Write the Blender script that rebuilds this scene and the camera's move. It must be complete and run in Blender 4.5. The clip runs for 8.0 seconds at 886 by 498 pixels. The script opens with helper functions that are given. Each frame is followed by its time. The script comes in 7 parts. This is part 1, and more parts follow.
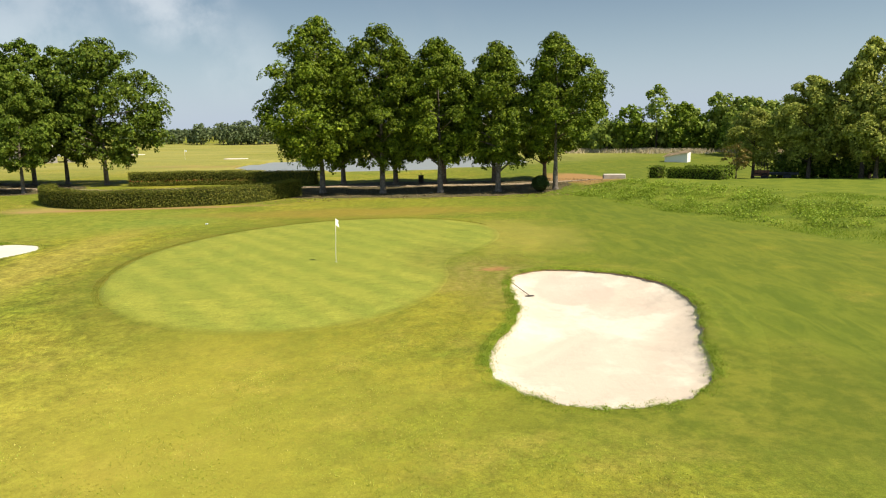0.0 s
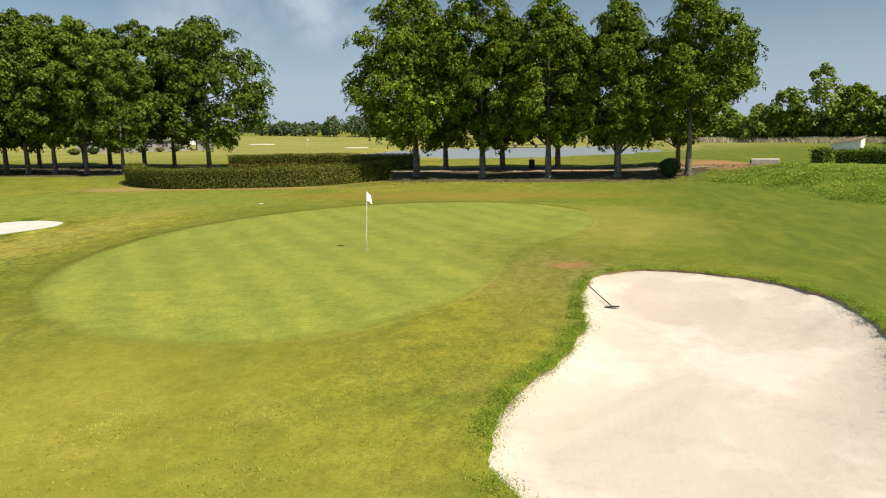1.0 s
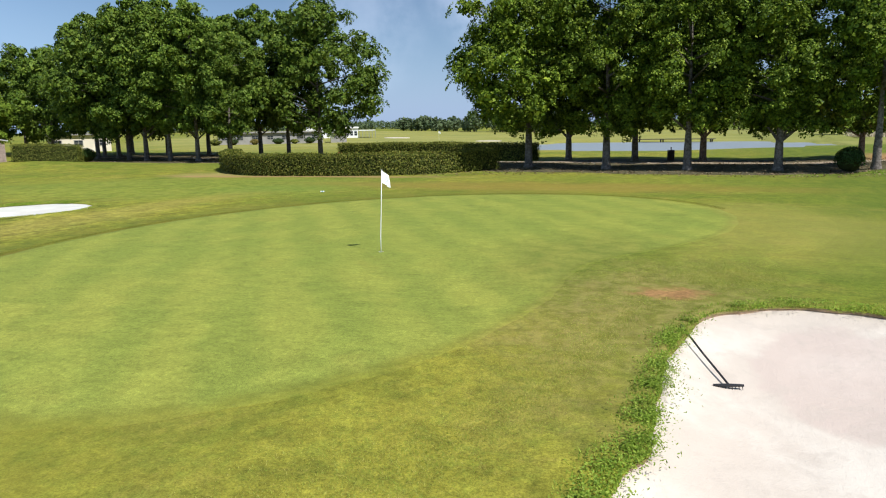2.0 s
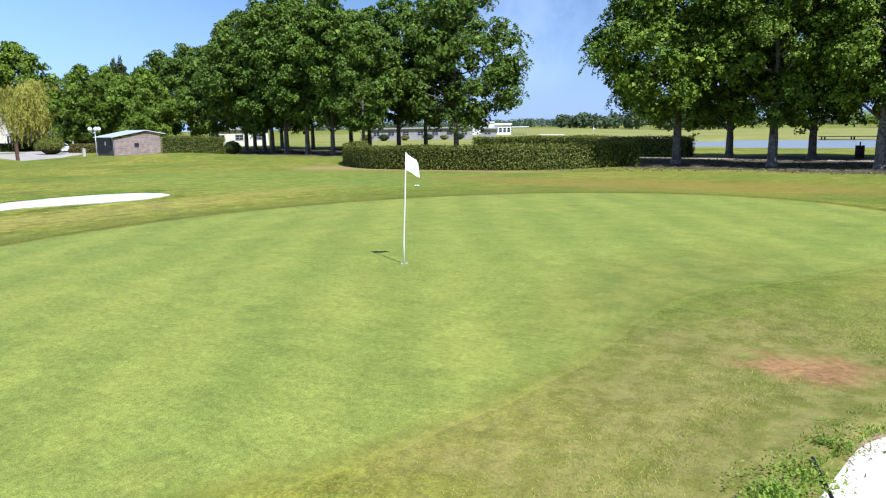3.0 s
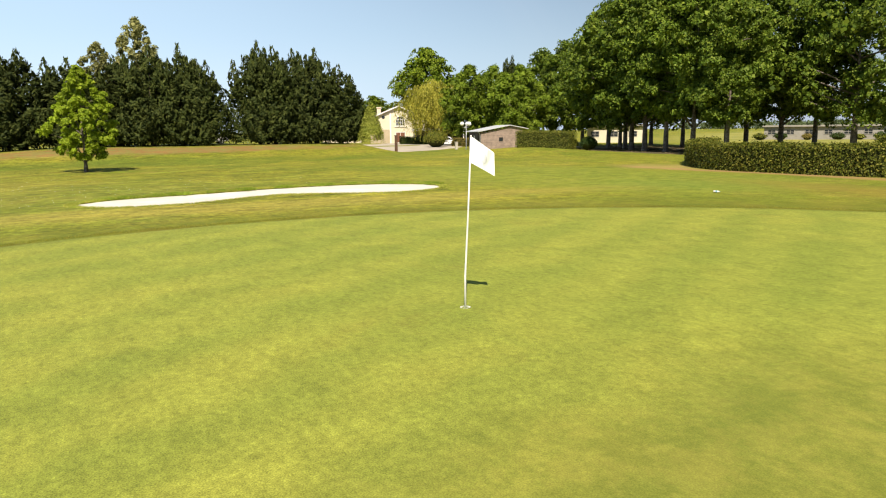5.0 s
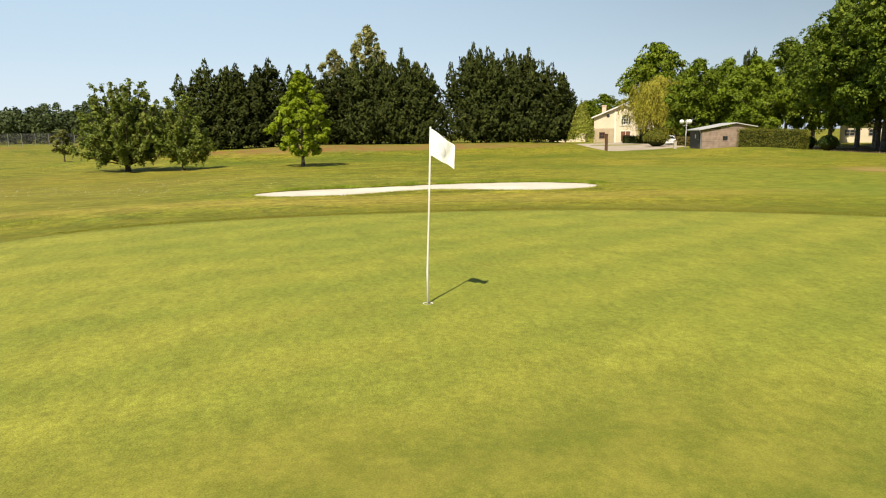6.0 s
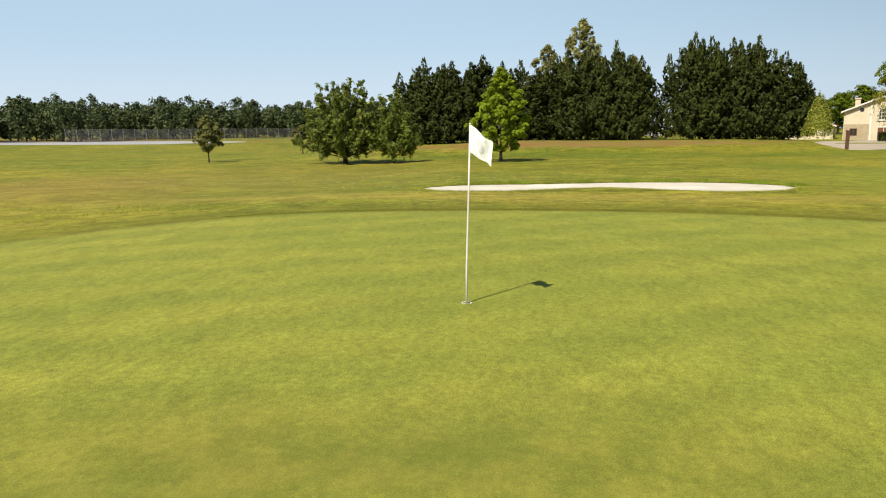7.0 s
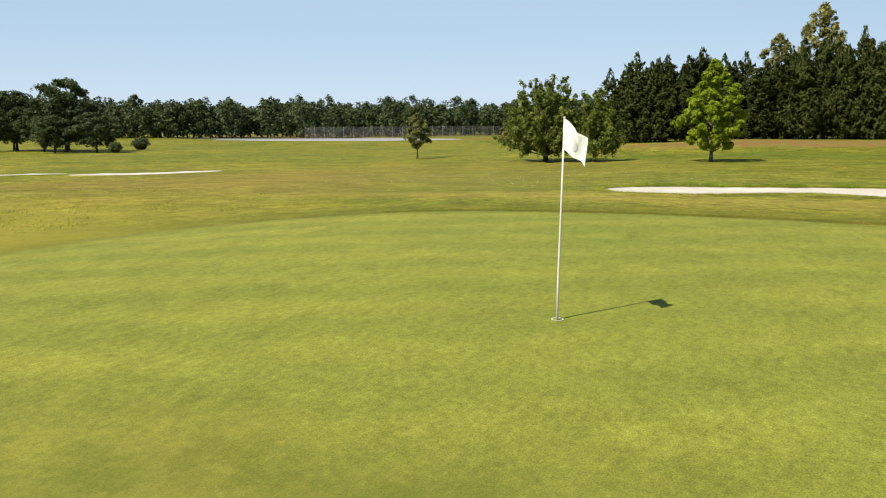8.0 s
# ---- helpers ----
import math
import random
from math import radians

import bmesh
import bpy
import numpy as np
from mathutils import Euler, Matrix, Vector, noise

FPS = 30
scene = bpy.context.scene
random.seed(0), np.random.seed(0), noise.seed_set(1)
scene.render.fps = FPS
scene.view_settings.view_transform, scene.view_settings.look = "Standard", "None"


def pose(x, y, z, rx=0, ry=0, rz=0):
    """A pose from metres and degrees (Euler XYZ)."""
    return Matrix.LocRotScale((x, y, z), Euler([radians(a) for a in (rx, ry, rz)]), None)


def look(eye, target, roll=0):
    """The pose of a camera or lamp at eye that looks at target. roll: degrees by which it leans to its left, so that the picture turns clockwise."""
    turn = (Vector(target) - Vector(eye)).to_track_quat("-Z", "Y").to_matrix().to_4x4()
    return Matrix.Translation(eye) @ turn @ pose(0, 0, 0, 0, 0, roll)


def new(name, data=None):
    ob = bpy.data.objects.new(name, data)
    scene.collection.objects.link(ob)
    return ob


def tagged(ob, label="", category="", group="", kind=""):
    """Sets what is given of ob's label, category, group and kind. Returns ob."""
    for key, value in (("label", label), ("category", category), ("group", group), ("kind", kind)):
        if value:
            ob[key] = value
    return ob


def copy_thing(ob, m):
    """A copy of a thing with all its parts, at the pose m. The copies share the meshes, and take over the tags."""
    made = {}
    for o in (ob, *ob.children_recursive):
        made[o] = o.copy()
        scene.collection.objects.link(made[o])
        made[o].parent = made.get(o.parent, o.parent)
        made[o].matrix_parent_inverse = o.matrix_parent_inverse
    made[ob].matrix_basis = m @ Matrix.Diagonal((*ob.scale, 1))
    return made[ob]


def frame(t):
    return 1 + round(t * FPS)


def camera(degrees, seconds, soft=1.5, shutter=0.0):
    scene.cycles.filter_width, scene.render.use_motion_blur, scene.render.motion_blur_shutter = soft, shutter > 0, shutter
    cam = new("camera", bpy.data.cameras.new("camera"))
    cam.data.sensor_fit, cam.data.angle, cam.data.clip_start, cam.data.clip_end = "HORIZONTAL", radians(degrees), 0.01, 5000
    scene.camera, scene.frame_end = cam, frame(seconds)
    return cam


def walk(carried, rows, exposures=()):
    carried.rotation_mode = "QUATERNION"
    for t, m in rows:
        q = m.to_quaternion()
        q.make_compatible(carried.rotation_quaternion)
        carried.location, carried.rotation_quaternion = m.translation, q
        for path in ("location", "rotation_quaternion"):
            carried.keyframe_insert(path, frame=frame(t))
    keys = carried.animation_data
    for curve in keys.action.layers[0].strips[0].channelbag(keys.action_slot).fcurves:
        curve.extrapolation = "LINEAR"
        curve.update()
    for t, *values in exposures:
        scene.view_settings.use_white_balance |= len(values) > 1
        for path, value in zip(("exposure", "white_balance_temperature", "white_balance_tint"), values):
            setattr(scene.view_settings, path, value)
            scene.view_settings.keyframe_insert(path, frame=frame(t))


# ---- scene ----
cam = camera(63.8, 8.0, soft=1.12)
PATH = [
    (0, (3.665, -34.033, 6.49), (3.753, -32.065, 6.144), -1.1),
    (0.5, (5.36, -29.802, 5.503), (5.277, -27.834, 5.155), -1.4),
    (1, (6.641, -25.253, 4.52), (6.348, -23.305, 4.174), -1.2),
    (1.5, (7.391, -20.695, 3.868), (6.91, -18.785, 3.523), -1.2),
    (1.7, (7.639, -18.893, 3.598), (7.071, -17.006, 3.254), -1.1),
    (2.8, (8.127, -11.985, 2.671), (7.131, -10.284, 2.332), -1.1),
    (3, (8.078, -10.899, 2.606), (6.994, -9.253, 2.268), -1.0),
    (3.5, (7.941, -8.745, 2.533), (6.664, -7.243, 2.197), -1.1),
    (4, (7.832, -6.922, 2.459), (6.354, -5.617, 2.123), -1.5),
    (4.5, (7.699, -5.365, 2.289), (6.048, -4.284, 1.96), -1.3),
    (4.7, (7.663, -4.836, 2.25), (5.958, -3.843, 1.922), -0.9),
    (5.8, (8.36, -1.379, 2.089), (6.418, -1.026, 1.768), -0.8),
    (6, (8.468, -0.761, 2.071), (6.507, -0.54, 1.75), -0.7),
    (6.5, (8.551, 0.444, 2.063), (6.579, 0.356, 1.74), -0.6),
    (7, (8.243, 1.394, 2.061), (6.31, 1.0, 1.734), -0.5),
    (7.5, (7.692, 2.011, 2.03), (5.837, 1.337, 1.703), -0.5),
    (8, (7.073, 2.485, 2.017), (5.343, 1.537, 1.689), -0.4),
]
walk(cam, [(t, look(eye, target, roll)) for t, eye, target, roll in PATH],
     exposures=[(0, 0.38, 7000, 10), (1.5, 0.1, 6200, 10), (3.0, 0.43, 5050, 17), (3.5, 0.46, 5400, 17), (4.0, 0.38, 5950, 14), (4.5, 0.38, 6500, 12), (6.0, 0.14, 7400, 13), (6.5, 0.06, 7250, 12), (8.0, 0.0, 6850, 12)])


# ---- light ----
SUN_AZ, SUN_EL = -25.3, 51.5          # degrees, azimuth counted from +x
sun_way = Vector((math.cos(radians(SUN_AZ)) * math.cos(radians(SUN_EL)), math.sin(radians(SUN_AZ)) * math.cos(radians(SUN_EL)), math.sin(radians(SUN_EL))))
sun = new("sun", bpy.data.lights.new("sun", "SUN"))
sun.data.energy, sun.data.angle, sun.data.color = 5.4, radians(0.53), (1.0, 0.94, 0.83)
sun.matrix_world = look(sun_way * 100, (0, 0, 0))


def wire(tree, sock, value):
    """Link a socket, or set its value."""
    if isinstance(value, bpy.types.NodeSocket):
        tree.links.new(value, sock)
    elif value is not None:
        sock.default_value = (*value, 1.0) if isinstance(value, tuple) and len(value) == 3 and sock.type == "RGBA" else value


class Shade:
    """A small builder of node trees."""

    def __init__(self, tree):
        self.tree = tree
        tree.nodes.clear()
        self.place = None

    def add(self, kind):
        return self.tree.nodes.new(kind)

    def position(self):
        if self.place is None:
            self.place = self.add("ShaderNodeNewGeometry").outputs["Position"]
        return self.place

    def local(self):
        return self.add("ShaderNodeTexCoord").outputs["Object"]

    def island(self):
        return self.add("ShaderNodeNewGeometry").outputs["Random Per Island"]

    def chance(self):
        return self.add("ShaderNodeObjectInfo").outputs["Random"]

    def noise(self, scale, detail=4.0, rough=0.55, vec=None, stretch=None, warp=0.0):
        n = self.add("ShaderNodeTexNoise")
        n.inputs["Scale"].default_value, n.inputs["Detail"].default_value, n.inputs["Roughness"].default_value = scale, detail, rough
        n.inputs["Distortion"].default_value = warp
        v = vec or self.position()
        if stretch:
            m = self.add("ShaderNodeMapping")
            self.tree.links.new(v, m.inputs["Vector"])
            m.inputs["Rotation"].default_value = (0, 0, radians(stretch[0]))
            m.inputs["Scale"].default_value = (stretch[1], stretch[2], 1)
            v = m.outputs["Vector"]
        self.tree.links.new(v, n.inputs["Vector"])
        return n.outputs["Fac"]

    def ramp(self, fac, *stops):
        """Stops of (position, value or colour)."""
        r = self.add("ShaderNodeValToRGB")
        wire(self.tree, r.inputs["Fac"], fac)
        e = r.color_ramp.elements
        while len(e) < len(stops):
            e.new(0.5)
        for k, (p, c) in enumerate(stops):
            e[k].position = p
            e[k].color = (c, c, c, 1) if isinstance(c, (int, float)) else (*c, 1)
        return r.outputs["Color"]

    def mix(self, fac, a, b, how="MIX"):
        m = self.add("ShaderNodeMix")
        m.data_type, m.blend_type = "RGBA", how
        wire(self.tree, m.inputs[0], fac)
        wire(self.tree, m.inputs[6], a)
        wire(self.tree, m.inputs[7], b)
        return m.outputs[2]

    def calc(self, op, a, b=None, c=None):
        m = self.add("ShaderNodeMath")
        m.operation = op
        for k, v in enumerate((a, b, c)):
            if v is not None:
                wire(self.tree, m.inputs[k], v)
        return m.outputs[0]

    def split(self, v=None):
        s = self.add("ShaderNodeSeparateXYZ")
        self.tree.links.new(v or self.position(), s.inputs[0])
        return s.outputs[0], s.outputs[1], s.outputs[2]

    def spot(self, x, y, rx, ry, inner, outer, ragged=0.0, scale=0.6):
        """A mask: 1 inside the ellipse, 0 outside, with a ragged edge."""
        px, py, _ = self.split()
        dx = self.calc("DIVIDE", self.calc("SUBTRACT", px, x), rx)
        dy = self.calc("DIVIDE", self.calc("SUBTRACT", py, y), ry)
        d = self.calc("SQRT", self.calc("ADD", self.calc("MULTIPLY", dx, dx), self.calc("MULTIPLY", dy, dy)))
        if ragged:
            d = self.calc("ADD", d, self.calc("MULTIPLY", self.calc("SUBTRACT", self.noise(scale, 5), 0.5), ragged))
        return self.smooth(d, outer, inner)

    def smooth(self, v, a, b):
        m = self.add("ShaderNodeMapRange")
        m.interpolation_type = "SMOOTHSTEP"
        wire(self.tree, m.inputs["Value"], v)
        m.inputs["From Min"].default_value, m.inputs["From Max"].default_value = a, b
        if a > b:
            m.inputs["From Min"].default_value, m.inputs["From Max"].default_value = b, a
            m.inputs["To Min"].default_value, m.inputs["To Max"].default_value = 1.0, 0.0
        return m.outputs["Result"]

    def bump(self, height, strength=0.5, distance=0.02):
        b = self.add("ShaderNodeBump")
        b.inputs["Strength"].default_value, b.inputs["Distance"].default_value = strength, distance
        self.tree.links.new(height, b.inputs["Height"])
        return b.outputs["Normal"]

    def finish(self, color, rough=0.8, normal=None, metal=0.0, specular=0.3, leafy=0.0, matt=0.0):
        p = self.add("ShaderNodeBsdfPrincipled")
        wire(self.tree, p.inputs["Base Color"], color)
        wire(self.tree, p.inputs["Roughness"], rough)
        p.inputs["Metallic"].default_value = metal
        p.inputs["Specular IOR Level"].default_value = specular
        p.inputs["Diffuse Roughness"].default_value = matt
        if normal is not None:
            self.tree.links.new(normal, p.inputs["Normal"])
        out, end = self.add("ShaderNodeOutputMaterial"), p.outputs[0]
        if leafy:
            t = self.add("ShaderNodeBsdfTranslucent")
            wire(self.tree, t.inputs["Color"], self.mix(1.0, color, (leafy, leafy, leafy), "MULTIPLY"))
            m = self.add("ShaderNodeAddShader")
            self.tree.links.new(end, m.inputs[0])
            self.tree.links.new(t.outputs[0], m.inputs[1])
            end = m.outputs[0]
        self.tree.links.new(end, out.inputs["Surface"])


def material(name):
    m = bpy.data.materials.new(name)
    m.use_nodes = True
    return m, Shade(m.node_tree)


# sky, with thin high cloud
world = bpy.data.worlds.new("sky")
scene.world = world
world.use_nodes = True
w = Shade(world.node_tree)
sky = w.add("ShaderNodeTexSky")
sky.sky_type, sky.sun_disc = "NISHITA", False
sky.sun_elevation, sky.sun_rotation = radians(SUN_EL), radians(90 - SUN_AZ)
sky.air_density, sky.dust_density, sky.ozone_density = 1.0, 0.2, 1.6
veil = w.noise(1.6, 6, 0.6, vec=w.add("ShaderNodeTexCoord").outputs["Generated"], stretch=(20, 1.0, 1.6), warp=0.6)
sky_color = w.mix(w.calc("MULTIPLY", w.smooth(veil, 0.56, 0.8), 0.2), sky.outputs[0], (7.0, 7.2, 7.6))
low = w.smooth(w.split(w.add("ShaderNodeTexCoord").outputs["Generated"])[2], 0.24, -0.02)
sky_color = w.mix(w.calc("MULTIPLY", w.calc("MULTIPLY", low, low), 0.75), sky_color, (4.9, 6.8, 10.0))
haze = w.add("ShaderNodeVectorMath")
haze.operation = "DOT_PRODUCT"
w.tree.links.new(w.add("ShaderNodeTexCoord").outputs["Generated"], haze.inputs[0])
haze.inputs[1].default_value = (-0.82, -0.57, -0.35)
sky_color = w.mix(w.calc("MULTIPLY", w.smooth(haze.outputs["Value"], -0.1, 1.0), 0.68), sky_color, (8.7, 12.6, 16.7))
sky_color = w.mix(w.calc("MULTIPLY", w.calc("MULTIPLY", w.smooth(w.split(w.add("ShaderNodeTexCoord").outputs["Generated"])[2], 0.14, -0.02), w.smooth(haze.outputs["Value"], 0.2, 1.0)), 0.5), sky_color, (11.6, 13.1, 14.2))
# two soft clouds in the north
puff = w.smooth(w.noise(9.0, 6, 0.6, vec=w.add("ShaderNodeTexCoord").outputs["Generated"], stretch=(0, 1.0, 1.0)), 0.3, 0.62)
for toward, wide, much in (((-0.289, 0.942, 0.172), 0.9985, 0.36), ((-0.222, 0.97, 0.092), 0.9985, 0.15), ((-0.44, 0.888, 0.135), 0.9965, 0.22)):
    d = w.add("ShaderNodeVectorMath")
    d.operation = "DOT_PRODUCT"
    w.tree.links.new(w.add("ShaderNodeTexCoord").outputs["Generated"], d.inputs[0])
    d.inputs[1].default_value = toward
    sky_color = w.mix(w.calc("MULTIPLY", w.calc("MULTIPLY", w.smooth(d.outputs["Value"], wide - 0.002, 0.9998), puff), much), sky_color, (13.0, 13.6, 14.6))
back = w.add("ShaderNodeBackground")
back.inputs["Strength"].default_value = 0.066
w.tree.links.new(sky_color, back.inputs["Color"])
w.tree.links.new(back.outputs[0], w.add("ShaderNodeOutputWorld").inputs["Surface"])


# ---- materials ----
def grass_color(s, base_green, dry, straw, amount):
    """Turf: broad dry patches, smaller mottling and single blades."""
    broad = s.noise(0.075, 5, 0.6, warp=0.8)
    patch = s.noise(0.42, 5, 0.62)
    fine = s.noise(3.2, 5, 0.7)
    blade = s.noise(38.0, 3, 0.7)
    c = s.mix(s.smooth(broad, 0.36, 0.66), base_green, dry)
    c = s.mix(s.calc("MULTIPLY", s.smooth(patch, 0.48, 0.72), amount), c, straw)
    c = s.mix(s.calc("MULTIPLY", s.smooth(s.noise(0.19, 7, 0.72, warp=1.2), 0.48, 0.64), 0.6), c, s.mix(0.5, base_green, (0.085, 0.12, 0.015)))
    c = s.mix(s.calc("MULTIPLY", s.smooth(fine, 0.42, 0.7), 0.45), c, s.mix(0.5, base_green, (0.075, 0.13, 0.02)))
    c = s.mix(0.8, c, s.ramp(s.noise(1.1, 6, 0.72), (0.3, 0.72), (0.5, 1.0), (0.7, 1.22)), "MULTIPLY")
    c = s.mix(0.85, c, s.ramp(s.noise(2.4, 6, 0.75), (0.32, 0.7), (0.5, 1.0), (0.68, 1.28)), "MULTIPLY")
    tuft = s.noise(9.0, 4, 0.72, warp=0.5)
    c = s.mix(s.calc("MULTIPLY", s.smooth(s.noise(5.5, 5, 0.75), 0.54, 0.72), 0.4), c, straw)
    c = s.mix(0.85, c, s.ramp(tuft, (0.3, 0.62), (0.5, 1.0), (0.7, 1.32)), "MULTIPLY")
    c = s.mix(0.85, c, s.ramp(blade, (0.3, 0.5), (0.5, 1.0), (0.72, 1.45)), "MULTIPLY")
    return c, s.calc("ADD", s.calc("MULTIPLY", tuft, 0.8), blade)


def rough_color(s):
    """The colour and relief of the rough, place by place."""
    c, h = grass_color(s, (0.15, 0.18, 0.017), (0.26, 0.235, 0.026), (0.32, 0.255, 0.052), 0.55)
    # greener, moister strip east of the bunker and on the mound
    px, py, pz = s.split()
    lush = s.calc("MULTIPLY", s.smooth(px, 8.0, 16.0), s.smooth(s.noise(0.3, 6, 0.65), 0.2, 0.5))
    streak = s.noise(0.9, 6, 0.7, stretch=(20, 1.4, 0.4), warp=0.7)
    c = s.mix(s.calc("MULTIPLY", lush, 0.88), c, s.mix(s.smooth(streak, 0.38, 0.64), (0.088, 0.125, 0.013), (0.14, 0.17, 0.018)))
    ring_dark = s.calc("MULTIPLY", s.spot(-1.9, 2.1, 8.4, 13.4, 1.0, 1.4, 0.3, 0.35), s.smooth(px, 6.0, 1.0))
    c = s.mix(s.calc("MULTIPLY", ring_dark, 0.5), c, (0.15, 0.16, 0.018))
    slope = s.calc("ADD", s.calc("MULTIPLY", s.calc("SUBTRACT", px, 17.4), 0.952), s.calc("MULTIPLY", s.calc("SUBTRACT", py, 28.4), 0.305))
    c = s.mix(s.calc("MULTIPLY", s.smooth(slope, -1.0, 1.5), s.calc("MULTIPLY", s.smooth(py, 40.0, 33.0), 0.75)), c, s.mix(s.smooth(s.noise(0.6, 5, 0.7), 0.4, 0.62), (0.10, 0.145, 0.014), (0.17, 0.205, 0.022)))
    c = s.mix(s.calc("MULTIPLY", s.spot(-5, -20, 14, 11, 0.2, 1.1, 0.8, 0.2), 0.55), c, (0.37, 0.32, 0.045))
    c = s.mix(s.calc("MULTIPLY", s.spot(7.0, -4.0, 3.2, 6.0, 0.3, 1.1, 0.9, 0.5), 0.6), c, s.mix(s.smooth(s.noise(3.0, 5, 0.7), 0.4, 0.6), (0.16, 0.14, 0.03), (0.3, 0.235, 0.075)))
    # mown bands of the lawn west of the green
    bands = s.noise(1.0, 7, 0.7, stretch=(8, 0.36, 0.09), warp=0.4)
    west = s.calc("MULTIPLY", s.smooth(px, -9.0, -15.0), s.calc("ADD", s.calc("MULTIPLY", s.smooth(py, 15.0, 3.0), 0.75), 0.25))
    c = s.mix(s.calc("MULTIPLY", s.calc("MULTIPLY", s.smooth(bands, 0.5, 0.68), west), 0.4), c, (0.25, 0.205, 0.036))
    c = s.mix(s.calc("MULTIPLY", s.calc("MULTIPLY", s.smooth(bands, 0.5, 0.38), west), 0.6), c, (0.11, 0.13, 0.014))
    c = s.mix(s.calc("MULTIPLY", west, 0.85), c, s.ramp(s.noise(1.0, 7, 0.72, stretch=(8, 1.3, 0.35), warp=0.5), (0.34, 0.66), (0.5, 1.0), (0.66, 1.26)), "MULTIPLY")
    c = s.mix(s.calc("MULTIPLY", s.spot(11.5, -17.0, 6.0, 5.0, 0.5, 1.15, 0.7, 0.4), 0.6), c, s.mix(s.smooth(s.noise(1.2, 6, 0.7), 0.4, 0.62), (0.09, 0.115, 0.013), (0.16, 0.165, 0.02)))
    c = s.mix(s.calc("MULTIPLY", s.spot(-27, -8, 11, 17, 0.4, 1.15, 0.9, 0.25), 0.5), c, s.mix(s.smooth(s.noise(1.7, 6, 0.75), 0.4, 0.6), (0.12, 0.152, 0.018), (0.225, 0.232, 0.036)))
    c = s.mix(s.calc("MULTIPLY", s.spot(-23, 18, 16, 9, 0.5, 1.15, 0.8, 0.2), 0.7), c, s.mix(s.smooth(s.noise(1.5, 6, 0.75), 0.4, 0.6), (0.14, 0.185, 0.022), (0.235, 0.255, 0.037)))
    c = s.mix(s.calc("MULTIPLY", s.spot(-14.6, -1, 2.6, 19, 0.3, 1.2, 0.7, 0.35), 0.55), c, (0.33, 0.27, 0.055))
    c = s.mix(s.calc("MULTIPLY", s.spot(-19, -27, 14, 12, 0.4, 1.2, 0.9, 0.2), 0.5), c, s.mix(s.smooth(s.noise(0.8, 6, 0.75), 0.4, 0.6), (0.19, 0.135, 0.033), (0.3, 0.225, 0.05)))
    c = s.mix(s.calc("MULTIPLY", s.spot(-57, 0, 6.0, 30, 0.4, 1.1, 0.9, 0.3), 0.55), c, (0.1, 0.14, 0.017))
    grain = s.calc("MULTIPLY", s.calc("MULTIPLY", s.smooth(px, 0.0, -9.0), s.smooth(px, -110.0, -60.0)), s.calc("ADD", s.calc("MULTIPLY", s.smooth(py, 15.0, 3.0), 0.65), 0.35))
    c = s.mix(s.calc("MULTIPLY", grain, 0.9), c, s.ramp(s.noise(4.2, 6, 0.8, warp=0.3), (0.34, 0.6), (0.5, 1.03), (0.66, 1.42)), "MULTIPLY")
    c = s.mix(s.calc("MULTIPLY", grain, 0.9), c, s.ramp(s.noise(1.2, 7, 0.78, warp=0.4, stretch=(8, 1.0, 0.7)), (0.36, 0.66), (0.5, 1.02), (0.64, 1.36)), "MULTIPLY")
    c = s.mix(s.calc("MULTIPLY", grain, 0.6), c, s.ramp(s.noise(0.55, 6, 0.75, stretch=(8, 1.0, 0.5)), (0.36, 0.78), (0.5, 1.0), (0.64, 1.2)), "MULTIPLY")
    c = s.mix(s.calc("MULTIPLY", s.spot(-14.0, 17.3, 5.5, 3.2, 0.3, 1.15, 0.9, 0.35), 0.5), c, s.mix(s.smooth(s.noise(1.5, 6, 0.75), 0.4, 0.6), (0.12, 0.185, 0.024), (0.185, 0.235, 0.034)))
    # dry rings past the green and to the south-west
    c = s.mix(s.calc("MULTIPLY", s.spot(-28.0, 29.0, 4.5, 3.6, 0.2, 1.1, 0.9, 0.5), 0.6), c, (0.38, 0.27, 0.1))
    c = s.mix(s.calc("MULTIPLY", s.spot(-1, 20, 15, 3.2, 0.4, 1.25, 0.9, 0.35), 0.5), c, (0.26, 0.17, 0.035))
    c = s.mix(s.calc("MULTIPLY", s.spot(-30, -18, 26, 14, 0.4, 1.2, 0.9, 0.12), 0.32), c, (0.255, 0.195, 0.042))
    c = s.mix(s.calc("MULTIPLY", s.spot(10.0, 7.0, 4.5, 8.0, 0.3, 1.15, 0.9, 0.3), 0.45), c, (0.31, 0.265, 0.06))
    # bare red earth by the bunker, by the mound and along the bank
    earth = s.mix(1.0, (0.33, 0.165, 0.066), s.ramp(s.noise(11.0, 5, 0.75), (0.35, 0.6), (0.5, 1.0), (0.65, 1.4)), "MULTIPLY")
    c = s.mix(s.calc("MULTIPLY", s.spot(7.4, -2.75, 0.95, 0.75, 0.2, 1.0, 1.5, 2.2), 0.8), c, earth)
    c = s.mix(s.calc("MULTIPLY", s.spot(22.5, 43, 4.6, 12.0, 0.6, 1.0, 0.7, 0.35), 0.85), c, (0.36, 0.2, 0.085))
    c = s.mix(s.calc("MULTIPLY", s.spot(-67.5, 0, 4.4, 25, 0.5, 1.05, 1.4, 0.4), 0.8), c, s.mix(s.smooth(s.noise(0.9, 6, 0.75), 0.4, 0.6), (0.27, 0.135, 0.055), (0.22, 0.19, 0.06)))
